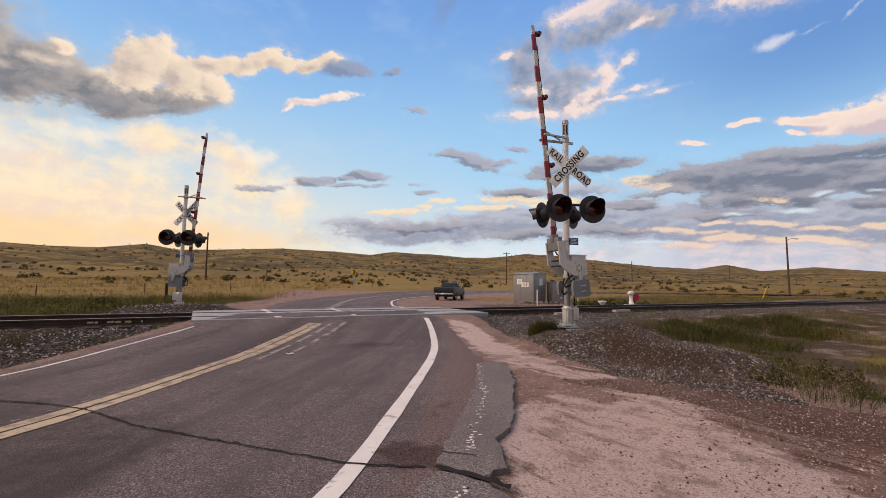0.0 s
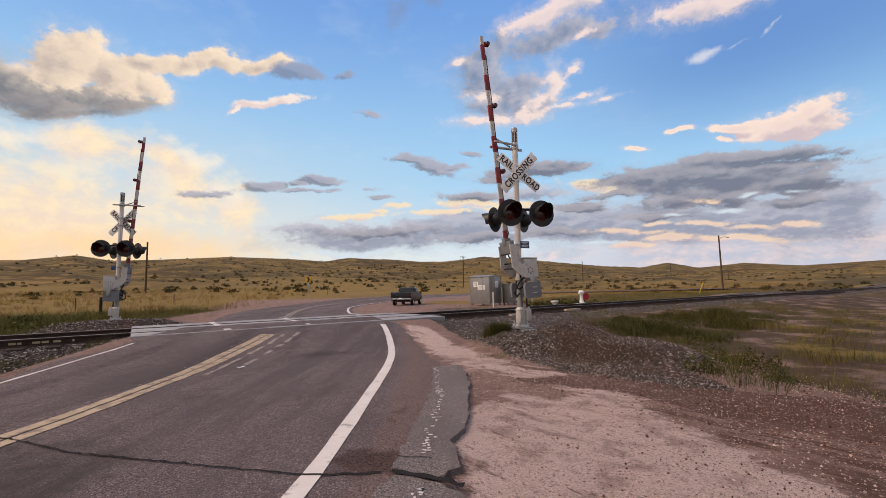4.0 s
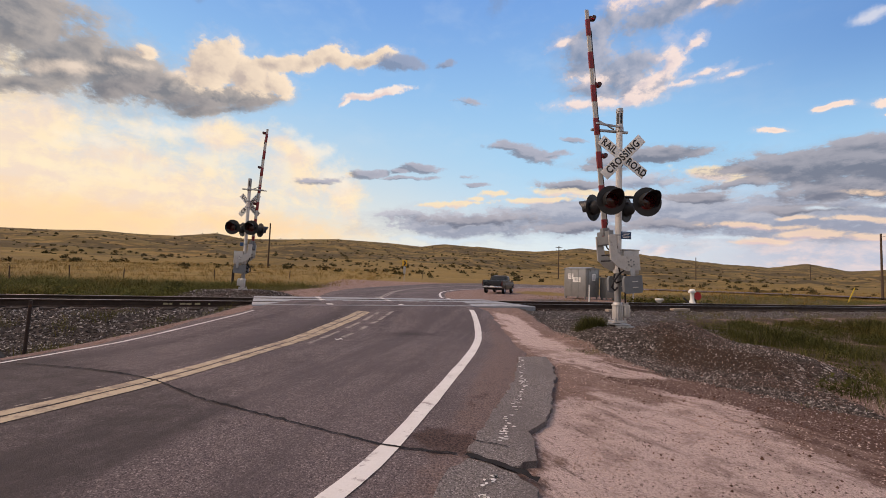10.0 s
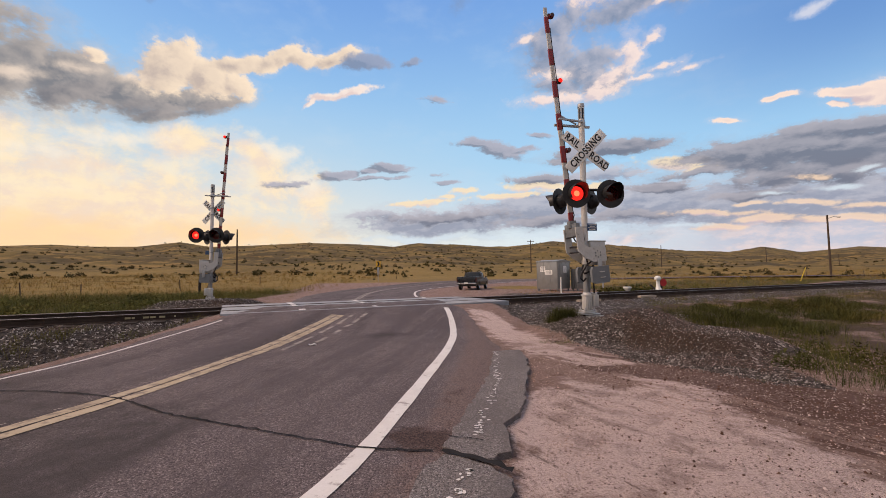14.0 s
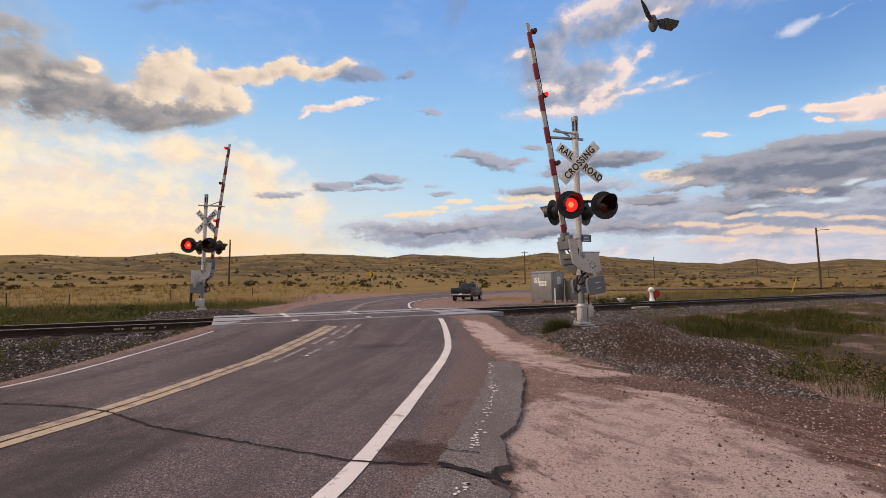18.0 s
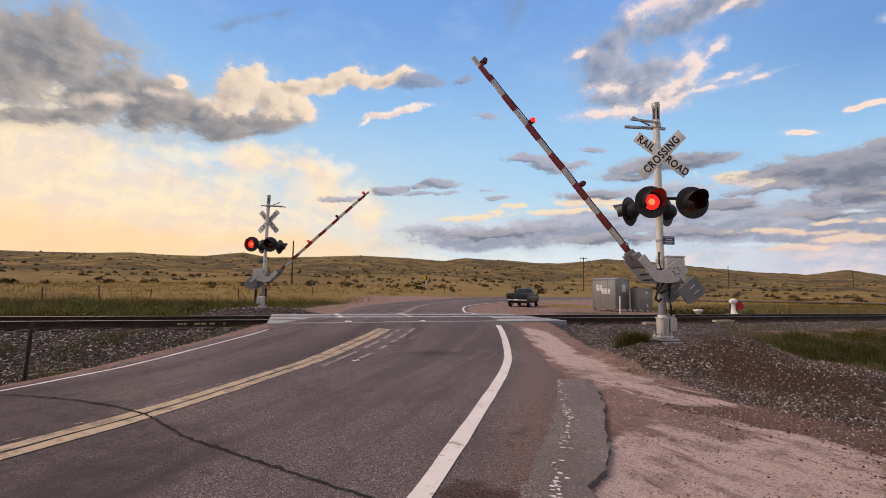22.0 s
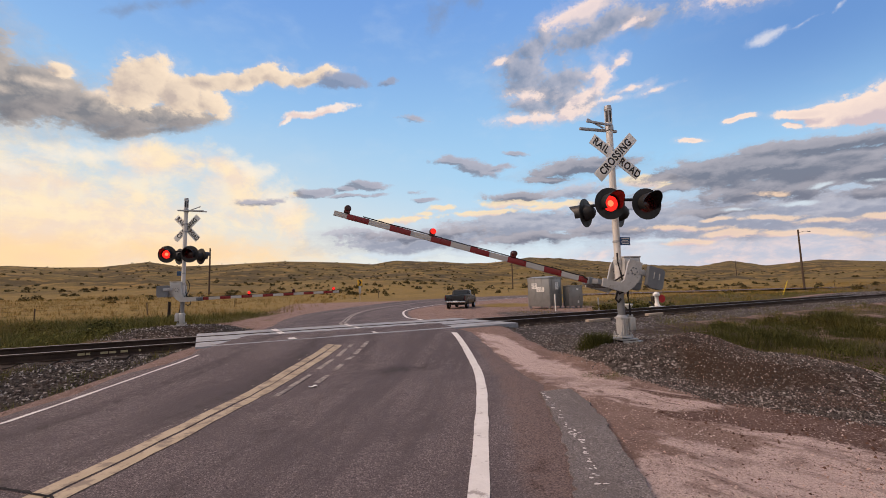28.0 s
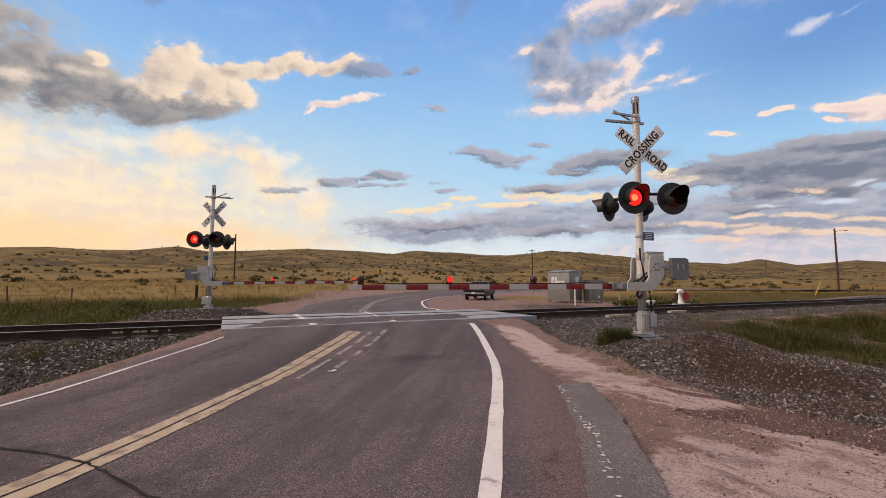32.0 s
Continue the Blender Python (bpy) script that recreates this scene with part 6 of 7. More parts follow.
for az, r, el, arm, lean in ((-26.85, 85, 5.9, 0, -0.4), (11.42, 108, 4.57, 1.9, 0), (27.15, 167, 3.34, 0, 0), (37.28, 250, 2.71, 0, 0), (42.4, 88, 5.62, 0, 0), (43.0, 290, 1.70, 0, 0)):
    build_pole(az, r, 0.85 + r * math.tan(radians(el)), arm, lean)
# lamp bracket on the tall pole
x, y = at_bearing(42.4, 88)
bm = bmesh.new()
add_path(bm, [(0, 0, 0), (0.5, -0.2, 0.22), (1.0, -0.4, 0.18)], 0.04, 8)
add_box(bm, (0.5, 0.2, 0.14), (1.15, -0.46, 0.12), 0.04)
thing("pole_lamp", "small lamp on a curved bracket fixed to the utility pole", "lamp", pose(x + 0.1, y - 0.1, 0.85 + 88 * math.tan(radians(5.62)) - 0.5), bm=bm, material=GALV)

yx, yy = at_bearing(40.0, 52)
post("yellow_marker", "leaning yellow marker post", "post", (yx, yy), 1.32, 0.045, surface("yellow_post_paint", (0.62, 0.45, 0.03), 0.5, 0, 40, 5, 0.1, 0.0), (17, -14))

# ---------------------------------------------------------------- wire fence along the far verge
FENCE = []
rng = np.random.RandomState(31)
for az, r in [(-54 + 4.3 * k, float(np.interp(-54 + 4.3 * k, (-54, -30, -8, 20, 50), (38, 44, 66, 82, 92)))) for k in range(25)]:
    x, y = at_bearing(az + rng.uniform(-0.4, 0.4), r)
    if road_weight(x, y) > 0.05 or rng.rand() < 0.3:
        continue
    FENCE.append((x, y))
    post("fence_post", "weathered leaning fence post", "fence post", (x, y), rng.uniform(0.85, 1.15), 0.04, POLEWOOD, (rng.uniform(-9, 9), rng.uniform(-5, 5)), "fence posts")
bm = bmesh.new()
for z in (0.45, 0.75, 1.02):
    for (ax, ay), (bx, by) in zip(FENCE, FENCE[1:]):
        if math.hypot(bx - ax, by - ay) < 14:
            add_path(bm, [(ax, ay, gz(ax, ay) + z), ((ax + bx) / 2, (ay + by) / 2, (gz(ax, ay) + gz(bx, by)) / 2 + z - 0.05), (bx, by, gz(bx, by) + z)], 0.006, 3)
thing("fence_wire", "sagging strands of fence wire between the posts", "wire", pose(0, 0, 0), kind="stuff", bm=bm, material=RAILSTEEL)
for dx in (0, 0.8):
    x, y = at_bearing(-30.6, 36)
    post("brace_post", "dark timber brace post of the fence", "fence post", (x + dx, y), 1.15, 0.10, TIMBER, group="brace posts")

# ---------------------------------------------------------------- clutter by the rails
for (s, l), ln, tw in (((0.72, 5.35), 1.15, 2), ((-GAUGE - 0.5, 5.1), 1.3, -3), ((0.5, 8.9), 1.0, 1), ((-GAUGE - 0.55, 9.4), 1.5, 2)):
    x, y = on_track(s, l)
    bm = bmesh.new()
    add_box(bm, (ln, 0.16, 0.09), bevel=0.01)
    thing("loose_plank", "pale weathered plank lying beside the rail", "plank", pose(x, y, gz(x, y) + 0.05, 0, 0, math.degrees(RAIL_ANGLE) + tw), "loose planks", bm=bm, material=surface("pale_weathered_wood", (0.42, 0.35, 0.28), 0.85, 0, 25, 4, 0.2, 0.3))

# faded stencil on the rail's side, not legible
stencil = thing("rail_stencil", "faded cream stencil marks on the rail web", "stencil", pose(0, 0, 0))
STENCIL = surface("faded_cream_paint", (0.42, 0.36, 0.22), 0.8, 0, 50, 8, 0.2, 0.0)
for a, b in ((-8.77, -8.66), (-8.64, -8.58), (-8.42, -8.30), (-8.28, -8.17), (-8.10, -7.98), (-7.80, -7.76)):
    xa, ya = on_track(0.048, (a + b) / 2)
    bm = bmesh.new()
    add_box(bm, (b - a, 0.004, 0.045), (xa, ya, -0.088), turn=Matrix.Rotation(RAIL_ANGLE, 4, "Z"))
    part("stencil_bar", bm, STENCIL, stencil)

# a crumpled white scrap lying on the road
bm = bmesh.new()
bmesh.ops.create_grid(bm, x_segments=5, y_segments=3, size=0.5, matrix=Matrix.Diagonal((0.13, 0.05, 1, 1)))
for v in bm.verts:
    v.co.z += 0.012 + 0.02 * math.sin(v.co.x * 60) * math.cos(v.co.y * 50)
bmesh.ops.solidify(bm, geom=bm.faces[:], thickness=0.004)
thing("paper_scrap", "crumpled white scrap lying on the road", "litter", pose(-2.6, 7.15, float(road_z(-2.6, 7.15)) + 0.006, 0, 0, 24), bm=bm, material=SIGNWHITE)

# pipe end added under the road's edge; its dark colour gives a hollow's shade
bm = bmesh.new()
add_lathe(bm, [(0.20, 0.0), (0.215, 0.0), (0.215, 0.9), (0.20, 0.9), (0.20, 0.0)], Matrix.Rotation(radians(90), 4, "Y"), 24)
thing("hollow_pipe", "dark pipe end added to blacken a hollow in the gravel", "pipe", pose(-6.95, 5.14, gz(-6.4, 4.7) - 0.07, 0, 3, -37), bm=bm, material=TIMBER)


# ---------------------------------------------------------------- loose stone and plants
def scatter(n, seed, box, want):
    """Random places in a box (x0, x1, y0, y1), kept where want(x, y) beats a dice roll."""
    r = np.random.RandomState(seed)
    x, y = r.uniform(box[0], box[1], n), r.uniform(box[2], box[3], n)
    keep = r.uniform(0, 1, n) < want(x, y)
    return x[keep], y[keep], r


ICO = bmesh.new()
bmesh.ops.create_icosphere(ICO, subdivisions=1, radius=1.0)
BALL_V = np.array([v.co[:] for v in ICO.verts])
ICO.faces.ensure_lookup_table()
BALL_F = np.array([[v.index for v in f.verts] for f in ICO.faces])
ICO.free()


OCT_V = np.array([(1, 0, 0), (0, 1, 0), (-1, 0, 0), (0, -1, 0), (0, 0, 1), (0, 0, -1)], float)
OCT_F = np.array([(0, 1, 4), (1, 2, 4), (2, 3, 4), (3, 0, 4), (1, 0, 5), (2, 1, 5), (3, 2, 5), (0, 3, 5)])


def stones(name, label, x, y, r, size, material, sink=0.25, chips=False):
    """Broken stone strewn over the ground; chips are the cheaper small kind."""
    n = len(x)
    ICO_V, ICO_F = (OCT_V, OCT_F) if chips else (BALL_V, BALL_F)
    k = size[0] + (size[1] - size[0]) * r.uniform(0, 1, n) ** 2.2
    shape = ICO_V[None] * r.uniform(0.55, 1.0, (n, len(ICO_V), 1)) * (k[:, None, None] * r.uniform(0.6, 1.15, (n, 1, 3)))
    a = r.uniform(0, 6.28, n)
    c, s = np.cos(a)[:, None], np.sin(a)[:, None]
    px, py = shape[..., 0] * c - shape[..., 1] * s, shape[..., 0] * s + shape[..., 1] * c
    z = ground_height(x, y)
    v = np.stack([px + x[:, None], py + y[:, None], shape[..., 2] + (z + k * (1 - 2 * sink) * 0.5)[:, None]], -1).reshape(-1, 3)
    f = (ICO_F[None] + (np.arange(n) * len(ICO_V))[:, None, None]).reshape(-1, 3)
    return stuff(name, label, "stones", v, f, material)


def stuff(name, label, category, v, f, material):
    me = bpy.data.meshes.new(name)
    me.vertices.add(len(v))
    me.vertices.foreach_set("co", np.asarray(v, np.float32).ravel())
    m = f.shape[1]
    me.loops.add(f.size)
    me.loops.foreach_set("vertex_index", f.astype(np.int32).ravel())
    me.polygons.add(len(f))
    me.polygons.foreach_set("loop_start", np.arange(0, f.size, m, dtype=np.int32))
    me.update(calc_edges=True)
    me.materials.append(material)
    return tagged(new(name, me), label, category, kind="stuff")


def blades(name, label, x, y, r, height, spread, per, width, material, droop=0.5, sink=0.03, swell=0.0):
    """Tufts of bent blades: each blade is a tapering strip of two quads' worth of triangles."""
    n = len(x)
    z = ground_height(x, y) - sink
    hh = (height[0] + (height[1] - height[0]) * r.uniform(0, 1, n) ** 1.6) * np.clip(1 + swell * (fbm(x, y, 4.5, 3) - 0.2), 0.35, 1.5)
    a = r.uniform(0, 6.28, (n, per))
    h = hh[:, None] * r.uniform(0.55, 1.05, (n, per))
    out = h * r.uniform(0.1, droop, (n, per))
    bx = x[:, None] + np.cos(a) * spread * hh[:, None] * r.uniform(0, 1, (n, per))
    by = y[:, None] + np.sin(a) * spread * hh[:, None] * r.uniform(0, 1, (n, per))
    w = width * hh[:, None] * r.uniform(0.6, 1.3, (n, per))
    t = a + r.uniform(-0.9, 0.9, (n, per))
    sx, sy = -np.sin(t) * w, np.cos(t) * w
    dx, dy = np.cos(a) * out, np.sin(a) * out
    zz = np.broadcast_to(z[:, None], (n, per))
    v = np.stack([
        np.stack([bx - sx, by - sy, zz], -1), np.stack([bx + sx, by + sy, zz], -1),
        np.stack([bx + 0.35 * dx - 0.8 * sx, by + 0.35 * dy - 0.8 * sy, zz + 0.6 * h], -1), np.stack([bx + 0.35 * dx + 0.8 * sx, by + 0.35 * dy + 0.8 * sy, zz + 0.6 * h], -1),
        np.stack([bx + dx, by + dy, zz + h], -1)], -2).reshape(-1, 3)
    base = np.arange(n * per)[:, None] * 5
    f = np.concatenate([base + np.array([0, 1, 3]), base + np.array([0, 3, 2]), base + np.array([2, 3, 4])], 0)
    return stuff(name, label, "grass", v, f, material)


def shrubs(name, label, x, y, r, size, per, material, lift=0.0, leaf=0.13):
    """Low bushes: a ball of small leafy triangles with gaps, wider than tall."""
    n = len(x)
    z = ground_height(x, y)
    k = size[0] + (size[1] - size[0]) * r.uniform(0, 1, n) ** 1.7
    u = r.normal(size=(n, per, 3))
    u /= np.linalg.norm(u, axis=-1, keepdims=True)
    u *= r.uniform(0.45, 1.0, (n, per, 1))
    u[..., 2] = np.abs(u[..., 2]) * r.uniform(0.8, 1.2, (n, 1))
    c = u * k[:, None, None] * np.stack([r.uniform(0.8, 1.3, n), r.uniform(0.8, 1.3, n), r.uniform(0.8, 1.2, n)], -1)[:, None]
    c += np.stack([x, y, z + lift - 0.05 * k], -1)[:, None]
    q = r.normal(size=(n, per, 3, 3)) * (k[:, None, None, None] * leaf)
    v = (c[:, :, None] + q).reshape(-1, 3)
    f = np.arange(len(v)).reshape(-1, 3)
    return stuff(name, label, "shrubs", v, f, material)


def off_road(x, y):
    return road_weight(x, y, 0.3) < 0.02


def heap(x, y, cx, cy, rx, ry, t):
    u, v = (x - cx) * math.cos(t) + (y - cy) * math.sin(t), -(x - cx) * math.sin(t) + (y - cy) * math.cos(t)
    return 1 - step(0.75, 1.2, np.sqrt((u / rx) ** 2 + (v / ry) ** 2))


def heap_area(x, y):
    inner = np.interp(y, (4.0, 4.34, 4.88, 5.85, 7.5, 9.06, 12.45), (3.95, 3.65, 3.23, 2.40, 1.95, 1.75, 1.6))
    outer = np.interp(y, (4.0, 4.3, 5.3, 6.0, 7.4, 8.5, 10.0, 12.0), (3.7, 3.85, 4.1, 4.4, 5.0, 5.5, 6.2, 7.0))
    edge = 0.18 * fbm(x, y, 0.9, 3)
    return step(-0.15, 0.35, x - inner + edge) * step(0.3, -0.3, x - outer + edge) * step(3.6, 4.6, y)


x, y, r = scatter(90000, 41, (1.6, 7.2, 3.6, 12.5), lambda x, y: heap_area(x, y) * off_road(x, y) * (1 - 0.8 * np.exp(-((x - 3.6) / 0.8) ** 2 - ((y - 7.0) / 0.7) ** 2)))
stones("gravel_heap", "grey crushed stone heaped round the signal's foot", x, y, r, (0.007, 0.023), STONE, chips=True)
x, y, r = scatter(60000, 42, (-14, -4.6, 3.0, 13.0), lambda x, y: (ahead_of_rail(x, y) > 0.1) * step(4.4, 3.0, ahead_of_rail(x, y)) * off_road(x, y))
stones("ballast", "dark crushed ballast sloping from the rails", x, y, r, (0.010, 0.036), STONE, chips=True)
x, y, r = scatter(60000, 43, (-16, 26, 4.0, 30.0), lambda x, y: (np.abs(ahead_of_rail(x, y) + 0.75) < 2.3) * off_road(x, y) * 0.8)
stones("track_ballast", "dark crushed ballast between and beside the rails", x, y, r, (0.012, 0.042), STONE, chips=True)
x, y, r = scatter(9000, 44, (-13, -7, 13.5, 18.5), lambda x, y: heap(x, y, -9.8, 16.3, 2.3, 1.6, 0.4) * off_road(x, y))
stones("far_gravel_heap", "grey crushed stone round the far signal", x, y, r, (0.02, 0.05), STONE, chips=True)
x, y, r = scatter(60000, 45, (-0.2, 6.5, 0.6, 9.5), lambda x, y: (0.35 + 0.5 * (x < 1.0)) * (road_weight(x + 0.35, y, 0.3) < 0.9))
stones("pebbles", "small pebbles strewn over the pink dirt", x, y, r, (0.003, 0.013), PEBBLE, 0.35, chips=True)
x, y, r = scatter(15000, 49, (0.3, 6.0, 1.2, 8.0), lambda x, y: (0.25 + 0.35 * (fbm(x, y, 1.1, 3) > 0.1)) * (road_weight(x + 0.35, y, 0.3) < 0.9))
stones("pebbles", "pale and dark stones strewn over the pink dirt", x, y, r, (0.004, 0.017), PEBBLE, 0.35, chips=True)
x, y, r = scatter(9000, 50, (0.6, 6.0, 1.2, 7.0), lambda x, y: np.clip(0.12 + 0.9 * (fbm(x * 0.45 + y * 0.9, y * 0.45 - x * 2.4, 1.3, 3) > 0.25), 0, 1) * off_road(x, y))
stones("dirt_clods", "dark crumbs of soil in the drag marks", x, y, r, (0.004, 0.016), CLOD, 0.3, chips=True)
x, y, r = scatter(5000, 46, (0.6, 5.0, 1.5, 8.0), lambda x, y: (0.10 + 0.8 * np.exp(-((y - np.interp(x, (0.9, 1.7, 2.3, 2.8, 4.0), (5.9, 5.4, 4.9, 4.1, 3.4))) / 0.45) ** 2)) * off_road(x, y))
stones("dirt_clods", "brown clods along the wheel ruts", x, y, r, (0.006, 0.024), CLOD, 0.35, chips=True)
x, y, r = scatter(2600, 47, (-0.9, 0.7, 0.8, 9.0), lambda x, y: 0.9 * (x > np.interp(y, _ry, _rx) + 0.15) * (x < np.interp(y, _ry, _rx) + 1.0))
stones("road_grit", "loose grit on the worn shoulder of the road", x, y, r, (0.003, 0.010), PEBBLE, -0.6, chips=True)

x, y, r = scatter(9000, 48, (-0.8, 0.4, 2.4, 5.2), lambda x, y: np.maximum(0.55 * heap(x, y, -0.02, 4.3, 0.20, 0.62, 0.0), heap(x, y, -0.43, 2.84, 0.24, 0.17, 0.1)))
stones("broken_asphalt", "dark loose chips where the road's edge breaks up", x, y, r, (0.004, 0.012), CLOD, -0.9, chips=True)

# weeds and grass, nearest first
x, y, r = scatter(300, 51, (1.95, 2.65, 8.45, 9.05), lambda x, y: heap(x, y, 2.28, 8.8, 0.26, 0.22, 0.2))
blades("weed_clump", "dark green weed clump at the signal's foot", x, y, r, (0.10, 0.30), 0.6, 26, 0.012, GREENWEED, 0.9)
x, y, r = scatter(420, 67, (2.2, 5.2, 3.2, 6.4), lambda x, y: heap(x, y, 3.75, 4.25, 0.55, 0.30, -0.9))
blades("dry_weeds", "small yellow-green weeds at the gravel's edge", x, y, r, (0.03, 0.12), 1.0, 12, 0.016, VERGE, 1.2)
x, y, r = scatter(260, 52, (1.3, 2.6, 6.8, 8.3), lambda x, y: heap(x, y, 1.85, 7.3, 0.5, 0.22, -0.5))
blades("dry_weeds", "small yellow-green weeds at the gravel's edge", x, y, r, (0.04, 0.13), 0.8, 14, 0.016, VERGE, 1.0)
def weed_bed(x, y):
    """Two beds: a broad one below the track and a narrow one that hugs the outer foot of the gravel."""
    far_bed = np.maximum(heap(x, y, 11.0, 13.6, 5.6, 1.9, 0.48), heap(x, y, 8.2, 11.0, 2.6, 1.5, 0.75))
    near_bed = np.maximum(heap(x, y, 5.9, 6.5, 2.1, 0.62, 0.80), heap(x, y, 4.75, 5.0, 1.2, 0.42, 0.95))
    return np.maximum(far_bed, near_bed) * (ahead_of_rail(x, y) > 1.5)


x, y, r = scatter(26000, 53, (3.6, 20, 3.4, 22.0), lambda x, y: weed_bed(x, y) * np.clip(0.55 + 0.9 * fbm(x, y, 1.8, 3), 0.12, 1))
blades("roadside_weeds", "tall dark green weeds beside the track", x, y, r, (0.10, 0.36), 0.9, 22, 0.010, GREENWEED, 1.3, swell=0.6)
x, y, r = scatter(1100, 63, (3.6, 18, 3.4, 20.0), lambda x, y: weed_bed(x, y) * np.clip(0.4 + fbm(x, y, 2.4, 3), 0.1, 1))
shrubs("weed_bushes", "low bushy dark green weeds on brown earth", x, y, r, (0.10, 0.34), 300, GREENWEED, leaf=0.055)
x, y, r = scatter(130, 68, (3.6, 9, 3.4, 10.0), lambda x, y: weed_bed(x, y))
blades("seeding_weeds", "pale seed heads standing above the weeds", x, y, r, (0.24, 0.5), 0.6, 8, 0.010, VERGE, 0.7)
x, y, r = scatter(16000, 54, (4.2, 24, 2.0, 24.0), lambda x, y: step(1.0, 1.9, ahead_of_rail(x, y)) * step(4.8, 6.0, x) * (0.22 + 0.6 * (fbm(x, y, 3.0, 3) > 0.15)))
blades("dry_tufts", "dry straw-coloured grass tufts", x, y, r, (0.08, 0.32), 0.9, 12, 0.011, VERGE, 1.2, swell=0.4)
x, y, r = scatter(3600, 55, (-9.5, -5.4, 4.2, 9.5), lambda x, y: (ahead_of_rail(x, y) > 0.9) * off_road(x, y) * np.maximum(0.4 * (fbm(x, y, 1.4, 2) > 0.2), heap(x, y, -6.7, 5.7, 0.5, 0.35, 0.5)))
blades("ballast_weeds", "sparse yellow-green weeds in the ballast", x, y, r, (0.06, 0.26), 0.8, 18, 0.014, VERGE, 1.0)
x, y, r = scatter(46000, 56, (-46, -9.5, 6.0, 46.0), lambda x, y: step(3.0, 4.5, -ahead_of_rail(x, y) - GAUGE) * step(28, 15, -ahead_of_rail(x, y) - GAUGE) * off_road(x, y) * (x < -10.5 - 0.12 * (y - 16)))
blades("verge_weeds", "tall dull green weeds behind the rails", x, y, r, (0.14, 0.55), 1.1, 9, 0.011, VERGE, 1.3, swell=0.6)
x, y, r = scatter(12000, 65, (10, 48, 19.0, 48.0), lambda x, y: step(2.6, 4.0, -ahead_of_rail(x, y) - GAUGE) * step(20, 9, -ahead_of_rail(x, y) - GAUGE) * off_road(x, y) * step(9, 12, x))
blades("verge_weeds", "low olive weeds behind the rails", x, y, r, (0.12, 0.42), 1.1, 9, 0.012, VERGE, 1.3, swell=0.6)
x, y, r = scatter(1500, 66, (-13, -4, 15.0, 34.0), lambda x, y: 0.5 * off_road(x, y) * (-ahead_of_rail(x, y) - GAUGE > 1.2) * (fbm(x, y, 2.5, 3) > 0.15))
blades("apron_tufts", "sparse dry tufts on the dirt beside the road", x, y, r, (0.06, 0.22), 1.0, 10, 0.014, VERGE, 1.2)
x, y, r = scatter(2400, 64, (-34, -10.5, 9.0, 34.0), lambda x, y: step(3.2, 4.5, -ahead_of_rail(x, y) - GAUGE) * step(12, 6, -ahead_of_rail(x, y) - GAUGE) * off_road(x, y) * (x < -11 - 0.12 * (y - 16)) * (fbm(x, y, 5, 3) > 0))
shrubs("verge_bushes", "low bushy olive weeds behind the rails", x, y, r, (0.16, 0.46), 110, VERGE, leaf=0.09)
x, y, r = scatter(260, 69, (-20, -10.5, 17.0, 25.0), lambda x, y: step(3.4, 4.4, -ahead_of_rail(x, y) - GAUGE) * np.maximum(heap(x, y, -14.6, 20.4, 1.5, 0.9, 0.4), heap(x, y, -17.8, 18.2, 1.2, 0.7, 0.4)))
shrubs("verge_bushes", "tall bushy green weeds behind the far signal", x, y, r, (0.25, 0.62), 160, GREENWEED, leaf=0.07)
x, y, r = scatter(9000, 57, (-70, 8, 18.0, 90.0), lambda x, y: step(16, 26, -ahead_of_rail(x, y) - GAUGE) * off_road(x, y) * (x < -12) * 0.8)
blades("dry_field", "dry golden grass on the plain", x, y, r, (0.22, 0.60), 0.7, 8, 0.02, DRYGRASS, 0.7)
x, y, r = scatter(9000, 58, (10, 95, 20.0, 100.0), lambda x, y: step(3.5, 7, -ahead_of_rail(x, y) - GAUGE) * off_road(x, y) * (y < 62 + 0.4 * x) * step(12, 16, x) * 0.8)
blades("dry_field", "dry golden grass on the plain", x, y, r, (0.22, 0.55), 0.7, 8, 0.02, DRYGRASS, 0.7)
x, y, r = scatter(1500, 59, (4.5, 16, 24.0, 34.0), lambda x, y: 0.6 * off_road(x, y) * (np.hypot(x - 8.4, y - 31.2) > 1.9) * (fbm(x, y, 3, 2) > 0))
blades("yard_weeds", "thin dry weeds round the cabinets", x, y, r, (0.08, 0.26), 0.6, 8, 0.02, DRYGRASS, 0.8)
x, y, r = scatter(60, 60, (9.5, 12.8, 24.0, 27.5), lambda x, y: 0.5 + 0 * x)
shrubs("low_bush", "low green bush behind the rails", x, y, r, (0.25, 0.55), 90, GREENWEED)

# sagebrush dotted over the hills
r = np.random.RandomState(61)
n = 5600
az, rad = np.radians(r.uniform(-58, 58, n)), 72 + 430 * r.uniform(0, 1, n) ** 0.85
x, y = rad * np.sin(az), rad * np.cos(az)
keep = (fbm(x, y, 90, 3) + r.normal(0, 1.0, n) > 0.25) & off_road(x, y)
shrubs("hill_sagebrush", "dark sagebrush dotted over the dry hills", x[keep], y[keep], r, (0.25, 0.95), 70, SAGE, leaf=0.20)
n = 90
az, rad = np.radians(r.uniform(-58, 58, n)), r.uniform(58, 120, n)
x, y = rad * np.sin(az), rad * np.cos(az)
keep = (fbm(x, y, 40, 2) + r.normal(0, 0.8, n) > 0.0) & off_road(x, y)
shrubs("plain_sagebrush", "grey-green sagebrush on the plain", x[keep], y[keep], r, (0.25, 0.7), 90, SAGE, leaf=0.17)



# ---------------------------------------------------------------- moths that flutter past
WING = surface("dusky_moth_wing", (0.075, 0.068, 0.066), 0.8, 0, 80, 60, 0.1, 0.0)
MOTHS = []


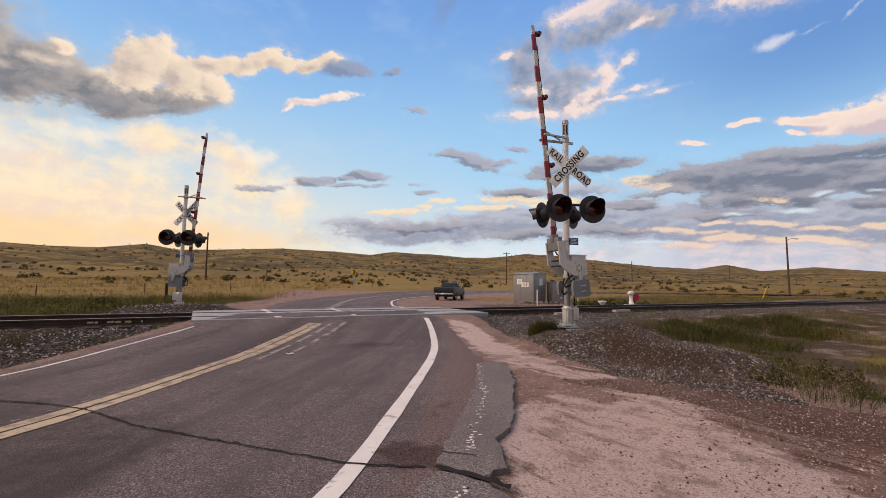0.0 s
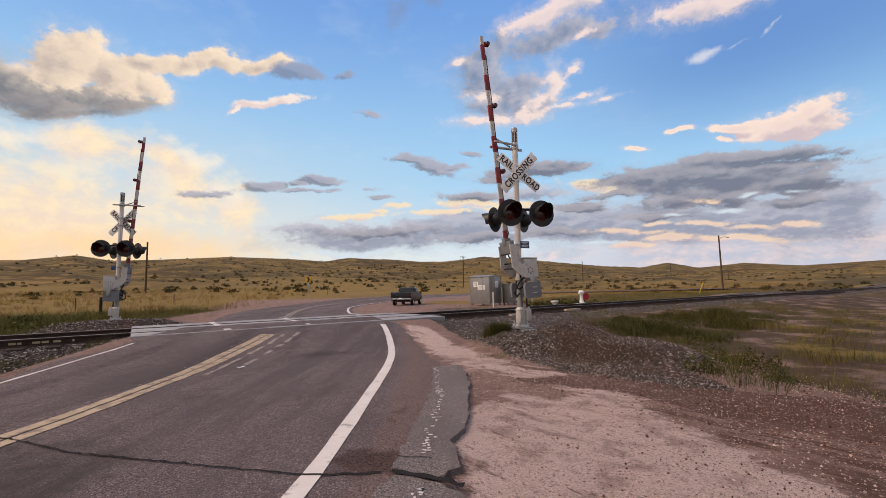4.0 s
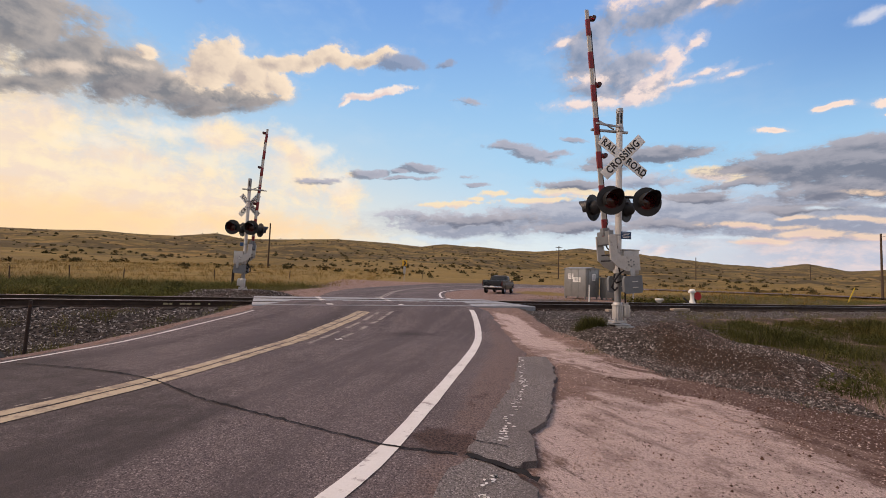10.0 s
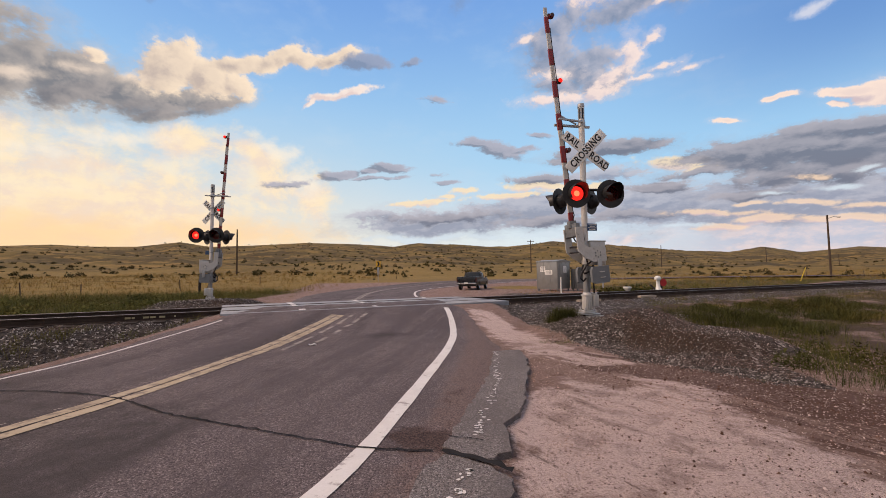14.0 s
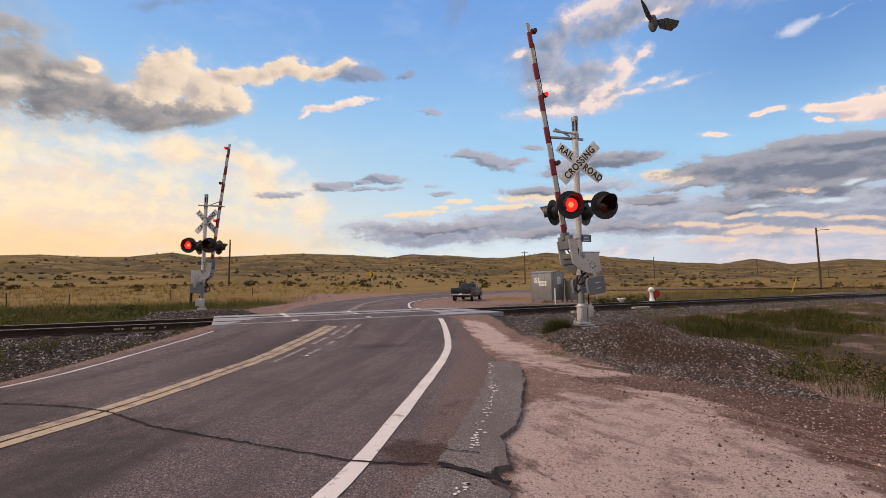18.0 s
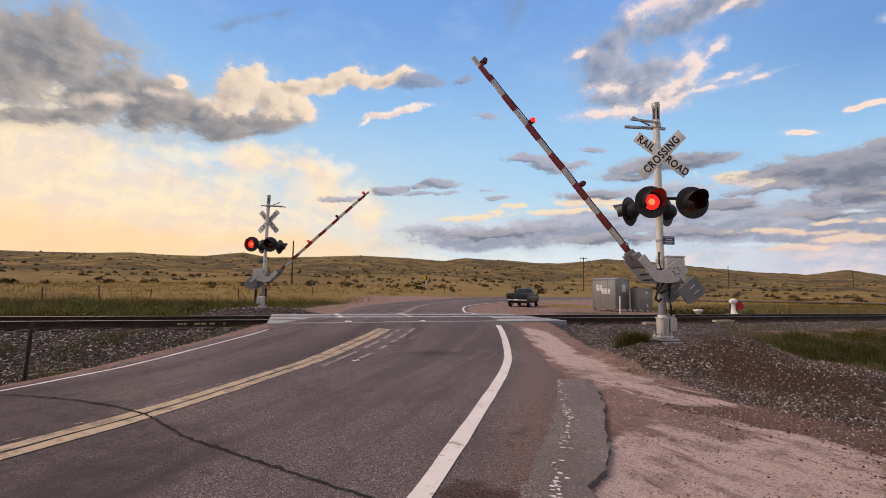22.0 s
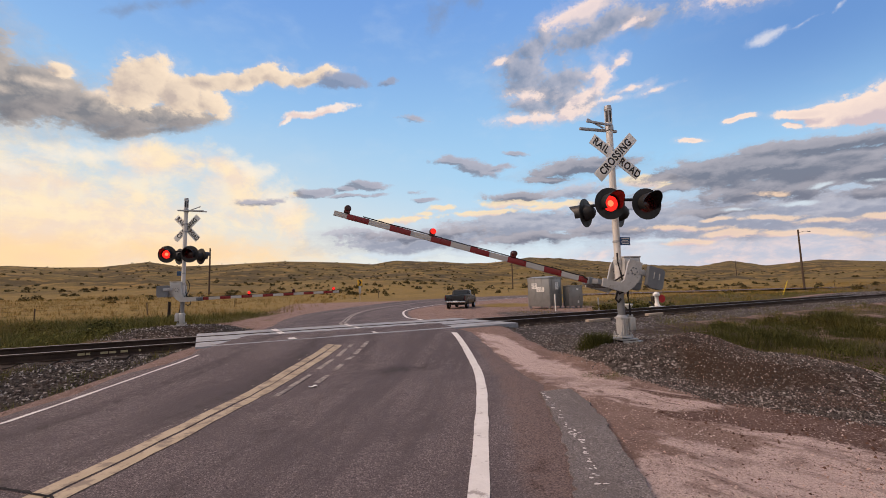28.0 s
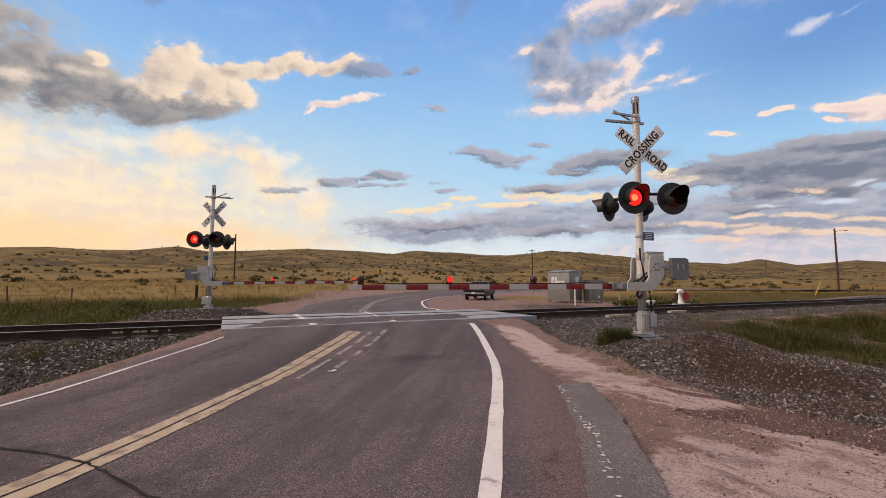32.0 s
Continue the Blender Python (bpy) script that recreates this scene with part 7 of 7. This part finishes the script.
def build_moth(rest, flight, lean):
    """A small moth; it rests on the ground behind the camera before and after its flight."""
    m = thing("moth", "small dusky moth fluttering through the air", "moth", pose(*rest, gz(*rest) + 0.008), "moths")
    bm = bmesh.new()
    add_lathe(bm, [(0.0, -0.011), (0.0022, -0.008), (0.003, -0.002), (0.0034, 0.004), (0.002, 0.009), (0.0, 0.011)], Matrix.Rotation(radians(90), 4, "X"), 10)
    part("body", bm, WING, m)
    for side in (-1, 1):
        bm = bmesh.new()
        top = [bm.verts.new((side * px, py, 0.0006 + side * 0 + px * 0.35)) for px, py in ((0.002, 0.004), (0.010, 0.009), (0.019, 0.008), (0.017, 0.0), (0.012, -0.008), (0.004, -0.007))]
        bmesh.ops.solidify(bm, geom=[bm.faces.new(top)], thickness=0.0006)
        part("wing", bm, WING, m)
    MOTHS.append((m, rest, flight, lean))


build_moth((1.2, -3.0), [(11.70, (-2.006, 0.952, 0.766)), (11.90, (-0.911, 1.021, 0.920)), (12.00, (-0.606, 0.828, 0.946)), (12.10, (-0.384, 0.588, 1.270)), (12.30, (-0.095, 0.353, 1.596)), (13.00, (0.038, 0.483, 1.726)), (13.20, (-0.329, 0.594, 0.923)), (13.35, (-0.475, 0.409, 1.104)), (13.50, (-0.547, 0.312, 1.227))], 35)
build_moth((0.8, -3.4), [(12.30, (-0.974, 0.154, 0.871)), (12.50, (-0.608, 0.481, 1.040)), (12.60, (-0.610, 0.117, 0.978)), (12.70, (-0.458, 0.172, 1.113)), (12.85, (-0.251, 0.101, 1.417))], -50)
build_moth((1.6, -2.8), [(17.85, (-0.039, -0.040, 1.184)), (18.00, (-0.044, 0.037, 1.035)), (18.15, (-0.127, -0.026, 1.205))], 70)


# ---------------------------------------------------------------- what moves
def motions():
    for arm, hub, rows in ARMS:
        # the arm swings about its shaft, from near upright to level
        walk(arm, [(t, Matrix.Translation(hub) @ Matrix.Rotation(radians(a), 4, "Y")) for t, a in rows])
    for moth, rest, flight, lean in MOTHS:
        still = pose(*rest, gz(*rest) + 0.008)
        rows = [(0.0, still), (flight[0][0] - 0.4, still)]
        rows += [(t, pose(*p, lean, 20 if k % 2 else -25, 40 - 25 * (k % 3))) for k, (t, p) in enumerate(flight)]
        walk(moth, rows + [(flight[-1][0] + 0.5, still), (32.0, still)])
    for lens, at, rows in MOVES:
        keys = []
        last = None
        for t, lit in rows:
            t = min(max(t, 0.0), 32.0)
            if last is not None and lit != last[1] and t > last[0] + 0.12:
                keys.append((t - 0.066, at @ Matrix.Rotation(math.pi if last[1] is False else 0.0, 4, "Z")))
                keys.append((t - 0.033, at @ Matrix.Rotation(radians(178) / 2 + 0.01, 4, "Z")))
            keys.append((t, at @ Matrix.Rotation(0.0 if lit else math.pi, 4, "Z")))
            last = (t, lit)
        keys.append((32.1, keys[-1][1]))
        seen, out = set(), []
        for t, m in keys:
            fr = frame(t)
            if fr not in seen:
                seen.add(fr)
                out.append((t, m))
        walk(lens, out)


motions()
